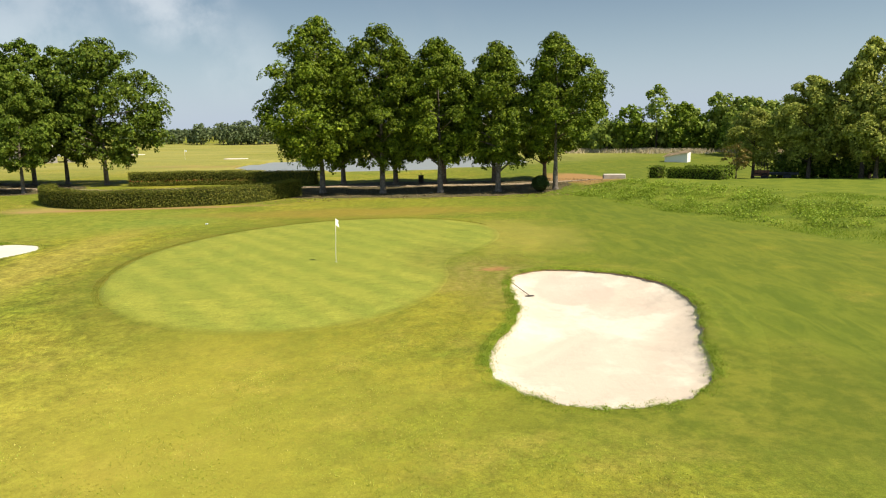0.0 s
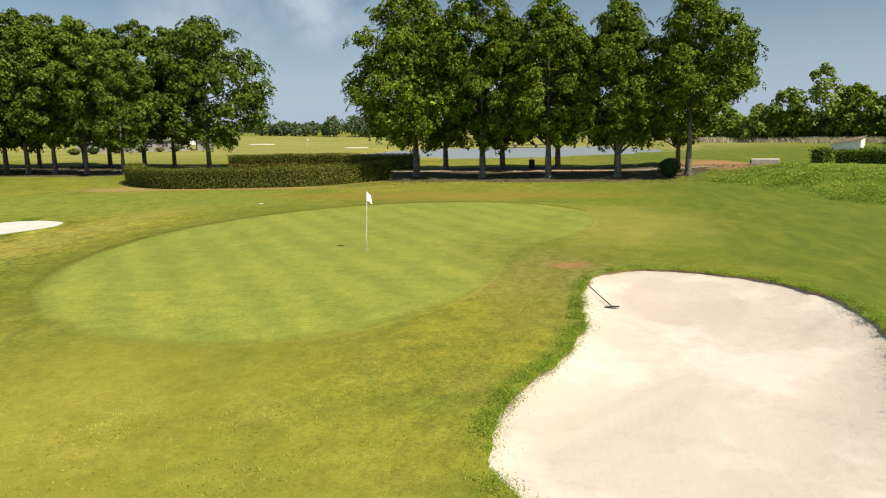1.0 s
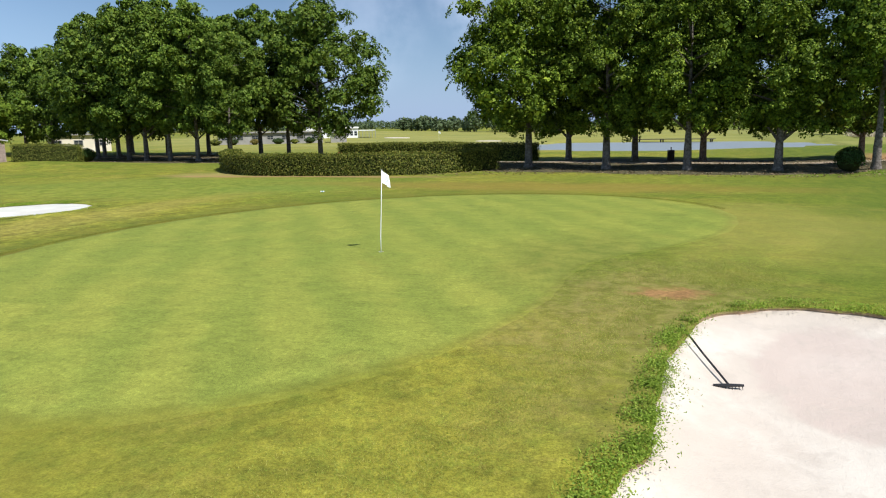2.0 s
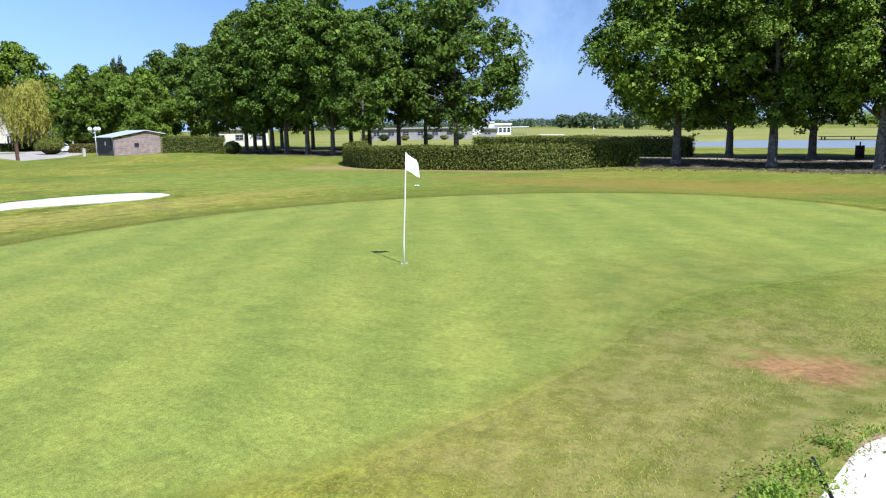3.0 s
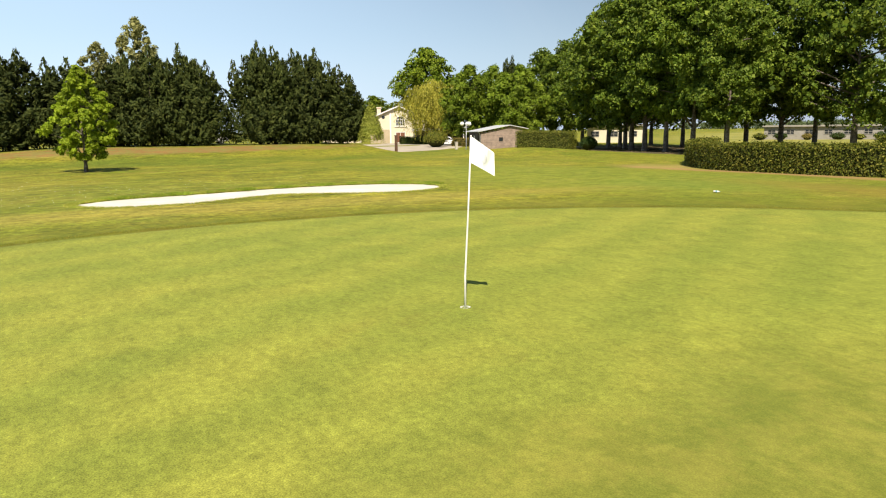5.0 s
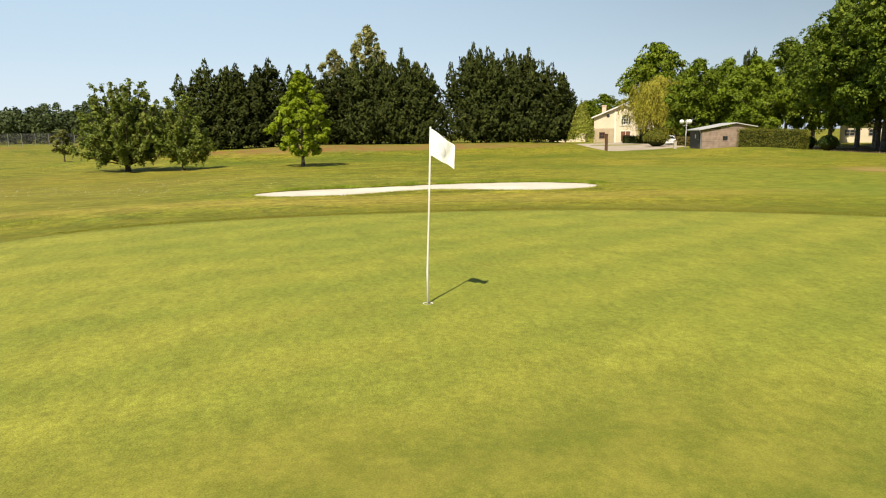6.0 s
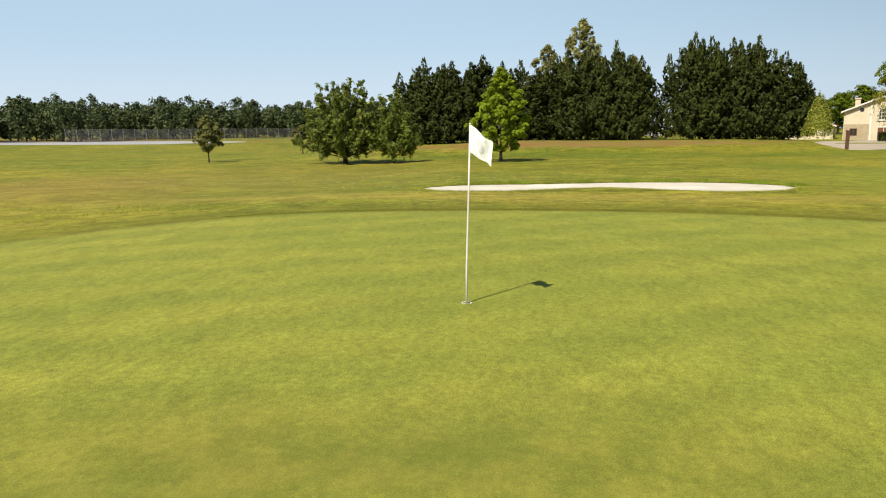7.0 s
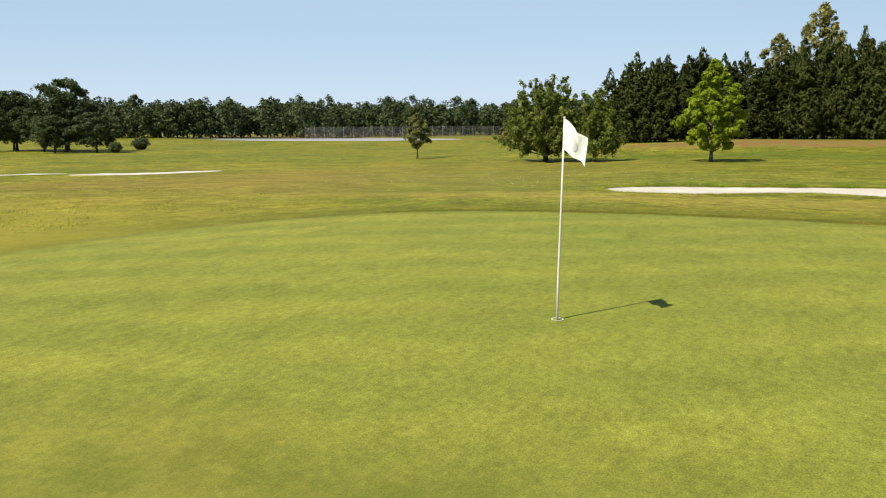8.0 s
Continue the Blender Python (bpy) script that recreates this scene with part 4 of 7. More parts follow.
def cypress(seed, tall, wide, label):
    """A dense conifer of upswept sprays with several leaders."""
    rng = np.random.default_rng(seed)
    top = tagged(new("cypress"), label, "conifer")
    bm = bmesh.new()
    tube(bm, [(0, 0, -0.3), (0, 0, 0.6), (0.05, 0, tall * 0.5), (0.02, 0.03, tall * 0.93)], [0.3, 0.24, 0.15, 0.02], 8)
    part("trunk", bm, BARK_DARK, top, smooth=True)
    leaders = [(0.0, 0.0, tall)]
    for k in range(8):
        a, d = 2.4 * k + rng.uniform(-0.3, 0.3), wide * (0.22 + 0.5 * rng.random())
        leaders.append((d * math.cos(a), d * math.sin(a), tall * rng.uniform(0.84, 0.98) * (1.0 - 0.25 * (d / wide) ** 2)))
    pts, nor, along = [], [], []
    up = np.array((0, 0, 1.0))
    for k in range(640):
        lx, ly, lt = leaders[0] if k < 150 else leaders[rng.integers(1, 9)]
        u = rng.beta(1.0, 1.3)
        z = 0.1 + u * (lt - 1.2)
        r = wide * (0.95 if k < 150 else 0.62) * (1 - u) ** 0.62 * rng.uniform(0.7, 1.12) + 0.12
        a = rng.uniform(0, 2 * math.pi)
        ray_out = np.array((math.cos(a), math.sin(a), 0.0))
        n = 28
        f = rng.random(n)[:, None] ** 0.6
        rise = rng.uniform(0.3, 0.95)
        # an upswept spray that thins to a point
        spray = np.array((lx, ly, z)) + ray_out * r * (0.3 + 0.7 * f) + up * rise * r * 0.85 * f ** 1.7
        pts.append(spray + rng.normal(0, 0.2, (n, 3)) * np.array((1, 1, 0.8)) * (1.2 - 0.95 * f))
        nor.append(np.tile(ray_out * 0.8 + up * 0.45, (n, 1)))
        along.append(np.tile(ray_out * 1.1 + up * 0.95, (n, 1)) + rng.normal(0, 0.35, (n, 3)))
    for lx, ly, lt in leaders:
        n = 90
        f = rng.random(n)[:, None] ** 0.8
        a = rng.uniform(0, 2 * math.pi, n)
        way = np.stack([np.cos(a), np.sin(a), 0 * a], 1)
        pts.append(np.array((lx, ly, lt - 2.4)) + up * f * 2.4 + way * (0.62 * (1.0 - f) ** 0.8 + 0.03) + rng.normal(0, 0.06, (n, 3)))
        nor.append(way + up * 0.3)
        along.append(way * 0.35 + up * 1.3)
    pts, nor, along = map(np.concatenate, (pts, nor, along))
    part("crown", quads("crown", leaves(rng, pts, nor, 0.42, 0.34, 0.35, along), LEAF_CYPRESS), LEAF_CYPRESS, top)
    return top


SCREEN = "dark green cypress of a dense conifer screen on a bank"
cyp_a, cyp_b, cyp_c = cypress(51, 11.0, 4.1, SCREEN), cypress(52, 10.4, 3.9, SCREEN), cypress(53, 10.0, 4.2, SCREEN)
ROW_W = ((-75.6, -17.8, 9.9), (-76.2, -14.6, 9.6), (-76.7, -11.0, 10.1), (-77.2, -6.6, 9.2), (-77.5, -2.2, 9.6), (-75.4, 1.2, 10.5), (-75.4, 4.2, 10.8), (-75.2, 5.9, 9.3),
         (-74.7, 12.4, 11.4), (-74.4, 14.0, 10.8), (-74.1, 16.2, 10.6), (-73.6, 18.6, 10.7), (-73.0, 21.2, 8.9))
for k, (x, y, tall) in enumerate(ROW_W):
    ob, base = ((cyp_a, 11.0), (cyp_b, 10.4), (cyp_c, 10.0))[k % 3]
    plant(ob, x, y, k * 67, (1.2 if k < 5 else 1.0, 1.2 if k < 5 else 1.0, tall / base), group="conifer screen", first=k < 3)

birch = broadleaf("birch", 14.0, 2.5, 2.9, 0.16, 61, LEAF_BIRCH, "pale yellow-green birch rising behind the conifers", lobes=110, count=11000, leaf=0.19, point=0.9, size=(0.13, 0.22), flat=1.25, pad=2.6, core=0.45)
plant(birch, -80.5, 0.4, 0, first=True)
plant(birch, -80.0, -3.6, 90, (0.9, 0.9, 0.8))
plant(cyp_b, -117.0, 70.6, 30, (1.3, 1.3, 1.62), "tall dark spruce rising behind the yard trees")
plant(birch, -82.8, 6.5, 40, (0.8, 0.8, 0.7), "pale birch behind the dark conifers")

maple = broadleaf("maple", 6.9, 0.8, 2.2, 0.11, 62, LEAF_MAPLE, "young maple with bright yellow-green leaves on the lawn", split=True, lobes=150, count=22000, leaf=0.11, limbs=18, peak=0.3, point=0.9, taper=1.6, size=(0.12, 0.2), pad=1.6)
plant(maple, -45.0, -5.0, 0, first=True)

def fan_tree(name, tall, wide, thick, stems, seed, mat, label, count, leaf):
    """A tree that forks low into many upswept limbs, leafy to their tips."""
    rng = np.random.default_rng(seed)
    top = tagged(new(name), label, "tree")
    bm = bmesh.new()
    tube(bm, [(0, 0, -0.25), (0, 0, 0.1), (0.03, 0.0, 0.55), (0.04, 0.02, 1.0)], [thick * 1.6, thick * 1.15, thick, thick * 0.7], 10)
    trunk = part("trunk", bm, BARK_DARK, top, smooth=True)
    mids, sizes = [], []
    for k in range(stems):
        a = 2.4 * k + rng.uniform(-0.3, 0.3)
        f = ((k + 0.5) / stems) ** 0.55
        reach = wide * f * rng.uniform(0.82, 1.0)
        rise = tall * (1.0 - 0.7 * f ** 2.4) * rng.uniform(0.88, 1.0) - 0.35
        start = Vector((0.03, 0.01, rng.uniform(0.5, 0.95)))
        tip = Vector((math.cos(a) * reach, math.sin(a) * reach, rise))
        bend = start.lerp(tip, 0.5) + Vector((math.cos(a), math.sin(a), 0)) * 0.16 * reach - Vector((0, 0, 0.1))
        r = thick * rng.uniform(0.3, 0.48)
        part("limb", tube(bmesh.new(), [start, start.lerp(bend, 0.5), bend, tip], [r, r * 0.75, r * 0.55, r * 0.15], 6), BARK_DARK, trunk, smooth=True)
        n = 12
        for j in range(n):
            u = 0.24 + 0.76 * (j + rng.uniform(0.2, 0.8)) / n
            p = (1 - u) ** 2 * np.array(start) + 2 * u * (1 - u) * np.array(bend) + u * u * np.array(tip)
            mids.append(p + rng.normal(0, 0.14, 3))
            sizes.append(rng.uniform(0.26, 0.46) * (1.2 - 0.5 * u))
    part("crown", crown_mesh(rng, np.array(mids), np.array(sizes), count, leaf, mat, 1.3, each=14, pad=1.7), mat, top)
    return top


fruit = fan_tree("fruit_tree", 7.9, 4.7, 0.2, 46, 63, LEAF_APPLE, "low spreading fruit tree that forks near the ground", 32000, 0.12)
plant(fruit, -50.3, -19.0, 0, first=True)
fruit_b = fan_tree("fruit_tree", 6.6, 2.8, 0.12, 22, 64, LEAF_APPLE, "smaller fruit tree beside a spreading one", 13000, 0.12)
plant(fruit_b, -50.0, -14.7, 0, first=True)
young = broadleaf("young_tree", 4.7, 1.1, 1.35, 0.07, 65, LEAF_YOUNG, "young tree with an egg-shaped pale crown on the lawn", split=True, lobes=30, count=3600, leaf=0.16, bark=BARK_DARK, size=(0.24, 0.38), point=0.9, pad=1.6)
plant(young, -57.2, -35.7, 0, first=True)
plant(young, -84.2, -36.9, 100, (1.1, 1.1, 0.85), "small bushy tree near the fence")

# the far south-west group
sw = broadleaf("tree", 11.9, 1.6, 4.6, 0.2, 66, LEAF_WOOD, "dark tree of a small group on the far lawn", lobes=44, count=8000, leaf=0.3, bark=BARK_DARK, peak=0.5, point=0.55)
for k, (x, y, s, t) in enumerate(((-65.0, -105.7, 1.05, 1.0), (-64.4, -117.9, 0.95, 0.87), (-63.4, -95.9, 0.75, 0.53), (-64.0, -109.9, 0.7, 0.63), (-60.0, -101.0, 0.62, 0.5), (-67.5, -124.0, 0.95, 0.85), (-71.0, -114.0, 0.9, 0.7), (-56.0, -121.0, 0.9, 0.75), (-52.0, -126.0, 0.9, 0.8))):
    plant(sw, x, y, k * 77, (s, s, t), group="far lawn trees", first=k == 0)


def shrub(name, x, y, rx, ry, tall, mat, label, seed, count=1600, leaf=0.16, category="shrub", ragged=0.14, low=0.0, turn=0.0, core=True, narrow=0.0):
    """A rounded bush: a solid core coloured dark as its shaded inside, and leaves over it."""
    rng = np.random.default_rng(seed)
    top = thing(name, x, y, turn=turn, label=label, category=category)
    way = unit(rng.normal(0, 1, (count, 3)))
    way[:, 2] = np.abs(way[:, 2]) * 1.0 - 0.35 * rng.random(count) * (rng.random(count) < 0.5)
    lump = 1 + ragged * np.sin(way[:, 0] * 5 + seed) * np.sin(way[:, 1] * 5 + 2) + ragged * 0.7 * rng.normal(0, 1, count).clip(-1.5, 1.5)
    pts = way * lump[:, None] * np.array((rx, ry, tall * 0.55)) + np.array((0, 0, tall * 0.45 + low))
    pts[:, 2] = np.maximum(pts[:, 2], 0.03)
    pts[:, :2] *= 1 - narrow * np.clip(pts[:, 2:] / tall, 0, 1)
    if core:
        bm = bmesh.new()
        bmesh.ops.create_icosphere(bm, subdivisions=3, radius=1.0)
        for v in bm.verts:
            k = 0.82 + 0.08 * math.sin(v.co.x * 5 + seed) * math.sin(v.co.y * 5 + 2)
            v.co = Vector((v.co.x * rx * k, v.co.y * ry * k, max(-0.1, tall * 0.45 + v.co.z * tall * 0.55 * k)))
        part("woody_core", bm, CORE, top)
    part("foliage", quads("foliage", leaves(rng, pts, way, leaf, 0.6, 0.6), mat), mat, top)
    return top


def hedge(name, axis, wide, tall, mat, label, seed, density=240, leaf=0.12, rough=0.06, group=""):
    """A clipped hedge along a curved line: a core coloured as its shaded inside under a skin of leaves."""
    rng = np.random.default_rng(seed)
    mid = axis.mean(0)
    top = thing(name, float(mid[0]), float(mid[1]), label=label, category="hedge", group=group)
    base = top.matrix_world.translation
    seg = np.linalg.norm(np.diff(axis, axis=0), axis=1)
    along = np.concatenate([[0], np.cumsum(seg)])
    total = along[-1]

    def at_line(s):
        px, py = np.interp(s, along, axis[:, 0]), np.interp(s, along, axis[:, 1])
        qx, qy = np.interp(np.clip(s + 0.3, 0, total), along, axis[:, 0]), np.interp(np.clip(s + 0.3, 0, total), along, axis[:, 1])
        ox, oy = np.interp(np.clip(s - 0.3, 0, total), along, axis[:, 0]), np.interp(np.clip(s - 0.3, 0, total), along, axis[:, 1])
        t = unit(np.stack([qx - ox, qy - oy], 1))
        return np.stack([px, py], 1), np.stack([-t[:, 1], t[:, 0]], 1), t

    n = max(8, int(total / 0.6))
    p, nv, t = at_line(np.linspace(0.12, total - 0.12, n))
    bm = bmesh.new()
    rows = []
    for i in range(n):
        z = height(*p[i]) - base.z
        w = wide / 2 - 0.09
        rows.append([bm.verts.new((p[i][0] + nv[i][0] * a - base.x, p[i][1] + nv[i][1] * a - base.y, z + b)) for a, b in ((-w, -0.1), (-w * 1.02, tall * 0.6), (-w * 0.86, tall - 0.09), (w * 0.86, tall - 0.09), (w * 1.02, tall * 0.6), (w, -0.1))])
    for a, b in zip(rows, rows[1:]):
        for k in range(5):
            bm.faces.new((a[k], a[k + 1], b[k + 1], b[k]))
    bm.faces.new(rows[0])
    bm.faces.new(rows[-1][::-1])
    bmesh.ops.recalc_face_normals(bm, faces=bm.faces[:])
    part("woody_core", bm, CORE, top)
    girth = 2 * tall + wide
    count = int(density * girth * total)
    s = rng.uniform(0, total, count)
    g = rng.uniform(0, girth, count)
    ends = rng.random(count) < wide / (total + wide) * 0.9
    s[ends] = np.where(rng.random(ends.sum()) < 0.5, 0, total)
    p, nv, t = at_line(s)
    a = np.where(g < tall, -wide / 2, np.where(g > tall + wide, wide / 2, g - tall - wide / 2))
    b = np.where(g < tall, g, np.where(g > tall + wide, girth - g, tall))
    a[ends], b[ends] = rng.uniform(-wide / 2, wide / 2, ends.sum()), rng.uniform(0, tall, ends.sum())
    corner = np.clip((np.abs(a) - wide / 2 + 0.15) / 0.15, 0, 1) * np.clip((b - tall + 0.15) / 0.15, 0, 1)
    b = b - 0.06 * corner
    bulge = 0.05 * np.sin(s * 1.3) + 0.04 * np.sin(s * 3.1 + 1)
    a = a * (1 + bulge / wide)
    b = b + 0.03 * np.sin(s * 0.9 + 2) * (b > tall * 0.8)
    jig = rng.normal(0, rough, (count, 3))
    z = height(p[:, 0], p[:, 1]) - base.z
    pts = np.column_stack([p[:, 0] + nv[:, 0] * a - base.x, p[:, 1] + nv[:, 1] * a - base.y, z + b]) + jig
    pts[:, 2] = np.maximum(pts[:, 2], z + 0.02)
    flat = (g >= tall) & (g <= tall + wide)
    out = np.where(flat[:, None], np.array((0, 0, 1.0)), np.column_stack([nv * np.sign(a)[:, None], 0.35 + 0 * s]))
    out[ends] = np.column_stack([t[ends] * np.where(s[ends] > 0, 1, -1)[:, None], 0.3 + 0 * s[ends]])
    part("foliage", quads("foliage", leaves(rng, pts, out, leaf, 0.6, 0.55), mat), mat, top)
    return top


def bow(cx, cy, rx, ry, a0, a1, n=60):
    a = np.radians(np.linspace(a0, a1, n))
    return np.stack([cx + rx * np.cos(a), cy + ry * np.sin(a)], 1)


def straight(x0, y0, x1, y1, n=12):
    f = np.linspace(0, 1, n)
    return np.stack([x0 + (x1 - x0) * f, y0 + (y1 - y0) * f], 1)


hedge("hedge", bow(-19.05, 37.5, 12.1, 8.6, 190, 345), 1.3, 1.5, LEAF_HEDGE, "long curved clipped hedge, waist-high and olive green", 71, density=330, leaf=0.11, rough=0.07)
hedge("hedge", straight(-29.6, 53.0, -7.0, 48.6), 1.3, 1.55, LEAF_HEDGE, "second clipped hedge running behind the curved one", 72, density=190, leaf=0.13, rough=0.07)
hedge("hedge", straight(-56.5, 35.3, -50.9, 38.1), 1.3, 1.62, LEAF_HEDGE, "clipped hedge on a low rise before the shed", 73, density=260, leaf=0.1)
hedge("hedge", straight(27.9, 36.4, 28.5, 35.3), 1.1, 1.2, LEAF_LIGHT, "short bright green block of hedge on top of the mound", 74, density=150, leaf=0.15)
hedge("hedge", straight(29.0, 34.6, 32.1, 29.2), 0.9, 1.0, LEAF_LIGHT, "bright green low hedge on top of the mound", 84, density=150, leaf=0.15)
hedge("hedge", straight(31.0, 35.2, 33.6, 31.0), 0.9, 1.25, LEAF_LIGHT, "bright green hedge behind the low one on the mound", 85, density=120, leaf=0.15)
shrub("clipped_bush", 16.1, 33.4, 0.82, 0.82, 1.5, LEAF_DARKBUSH, "dark round clipped bush at the end of the tree row", 75, 1900, 0.12, ragged=0.05)
shrub("clipped_bush", -57.0, 44.6, 0.9, 0.9, 1.5, LEAF_DARKBUSH, "dark round clipped bush in the shade of the grove", 76, 1500, 0.13, ragged=0.05)
shrub("clipped_bush", -64.0, 47.0, 0.9, 0.9, 1.4, LEAF_DARKBUSH, "dark round clipped bush in the shade of the grove", 77, 1500, 0.13, ragged=0.05)
shrub("round_bush", -86.0, 39.4, 1.65, 1.65, 2.2, LEAF_HEDGE, "large round bush at the edge of the gravel yard", 78, 3000, 0.16)
shrub("yew", -69.2, 23.6, 1.6, 1.6, 5.2, LEAF_OLIVE, "soft upright bush beside the dark conifers", 79, 9000, 0.16, ragged=0.2, low=-1.0, core=False, narrow=0.8)
shrub("bush", -61.7, -89.3, 0.9, 0.9, 1.5, LEAF_WOOD, "small bush on the far lawn", 80, 500, 0.25)
shrub("bush", -78.1, -104.5, 1.5, 1.5, 2.1, LEAF_WOOD, "small bush on the far lawn", 81, 700, 0.25)


def woods(name, seed, spots, mat, label, leaf=0.8, per=420, low=0.08):
    """A far wood as one mass of crowns and stems."""
    rng = np.random.default_rng(seed)
    cards, stems = [], bmesh.new()
    for x, y, tall, wide in spots:
        z = float(height(x, y))
        mids, sizes = crown_lobes(rng, tall, tall * low, wide * 0.85, 20, peak=0.3, point=0.6)
        which = rng.choice(len(mids), per)
        way = unit(rng.normal(0, 1, (per, 3)) + np.array((0, 0, 0.3)))
        pts = mids[which] + way * (sizes[which] * rng.uniform(0.5, 1.1, per))[:, None]
        cards.append(leaves(rng, pts, unit(way + np.array((0, 0, 0.5))), leaf, 0.9, 0.45) + np.array((x, y, z)))
        tube(stems, [(x, y, z - 0.3), (x, y, z + tall * 0.4)], [0.28, 0.16], 5, False)
    top = tagged(new(name), label, "trees", kind="stuff")
    part("foliage", quads("foliage", np.concatenate(cards), mat), mat, top)
    part("stems", stems, BARK_DARK, top)
    return top


def belt(seed, x0, y0, x1, y1, n, deep, tall, wide):
    rng = np.random.default_rng(seed)
    out = []
    for k in range(n):
        f = (k + rng.uniform(0.1, 0.9)) / n
        d = rng.uniform(-1, 1) * deep
        ux, uy = x1 - x0, y1 - y0
        ln = math.hypot(ux, uy)
        out.append((x0 + ux * f - uy / ln * d, y0 + uy * f + ux / ln * d, tall * rng.uniform(0.78, 1.12), wide * rng.uniform(0.8, 1.2)))
    return out


woods("wood", 91, belt(91, -100, -275, -290, -40, 115, 9, 11.4, 6.2) + belt(95, -128, -275, -310, -60, 75, 6, 13.6, 6.8), LEAF_WOOD, "dark oak wood along the far edge of the course", 0.78, 1000, 0.05)
# this far line wears the haze-greyed leaf colour
woods("wood", 92, belt(92, -330, 330, 40, 470, 70, 22, 4.6, 7.0) + belt(96, -104, 236, -78, 244, 8, 5, 5.2, 4.0) + [(-71.5, 231, 7.6, 4.6), (-74.0, 234, 6.0, 4.0)] + belt(88, -66, 238, -44, 244, 12, 6, 8.0, 5.0), LEAF_HAZE, "tree line beyond the far fairways, its leaf colour greyed for haze", 0.75, 700)
EAST = ((44.4, 112, 6.6, 4.4), (48.6, 109, 9.3, 4.4), (53.1, 107.6, 12.8, 4.2), (58.2, 105.7, 9.6, 4.2), (63.8, 103.4, 11.6, 4.0), (69, 101, 6.8, 4.4), (72.5, 99.2, 7.6, 4.4), (77, 96, 8.5, 4.4), (38, 125, 6.2, 4.8), (31, 136, 5.8, 5), (61, 111, 9, 4.5), (67, 95, 5.6, 4))
woods("wood", 87, EAST[1::2] + tuple(belt(87, 40, 120, 84, 91, 12, 2.0, 5.0, 3.4)), LEAF_LIGHT, "fresh green trees past the rough meadow", 0.6, 1500, 0.03)
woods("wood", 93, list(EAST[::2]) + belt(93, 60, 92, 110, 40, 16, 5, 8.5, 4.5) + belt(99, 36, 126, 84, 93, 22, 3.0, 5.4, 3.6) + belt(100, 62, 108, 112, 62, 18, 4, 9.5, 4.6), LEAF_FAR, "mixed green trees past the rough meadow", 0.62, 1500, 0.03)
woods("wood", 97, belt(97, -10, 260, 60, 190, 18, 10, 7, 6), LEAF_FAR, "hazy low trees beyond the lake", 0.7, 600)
woods("undergrowth", 89, belt(89, 42, 40, 58, 24, 24, 2.0, 2.6, 2.0), LEAF_L, "shady undergrowth beneath the trees on the mound", 0.26, 700, 0.02)
near_e = broadleaf("tree", 10.2, 1.8, 3.2, 0.2, 94, LEAF_OLIVE, "olive green tree at the edge of the mound", lobes=40, count=11000, leaf=0.22, bark=BARK_DARK)
for k, (x, y, s, t) in enumerate(((42.6, 34.0, 1.0, 1.0), (46.2, 31.3, 1.05, 1.3), (44.7, 27.0, 0.9, 0.8), (50.8, 28.0, 1.1, 1.35), (48.6, 36.0, 1.0, 1.05), (39.5, 39.0, 0.8, 0.75))):
    plant(near_e, x, y, k * 71, (s, s, t), group="trees on the mound", first=k == 0)
rust = broadleaf("small_tree", 3.6, 0.9, 1.5, 0.06, 98, LEAF_RUST, "thin small tree with rust-coloured leaves", lobes=22, count=900, leaf=0.095, bark=BARK_DARK, pad=2.2)
plant(rust, 34.5, 32.1, 0, first=True)


# ---- flag ----
WHITE = make_plain("white_paint", (0.80, 0.79, 0.76), 0.45, 0.08, 6.0, 0.05)
CLOTH, cloth_shade = material("white_flag_cloth")
cloth_shade.finish(cloth_shade.ramp(cloth_shade.noise(40.0, 3), (0.3, (0.78, 0.78, 0.78)), (0.7, (0.86, 0.86, 0.86))), 0.85, specular=0.1, leafy=0.45)
EMBLEM = make_plain("grey_flag_print", (0.72, 0.73, 0.75), 0.85, 0.1, 20.0, 0.0)
BLACK = make_plain("black_plastic", (0.02, 0.02, 0.022), 0.5, 0.2, 5.0, 0.1)
TINT = make_plain("teal_plastic", (0.2, 0.42, 0.5), 0.35, 0.1, 20.0, 0.0)


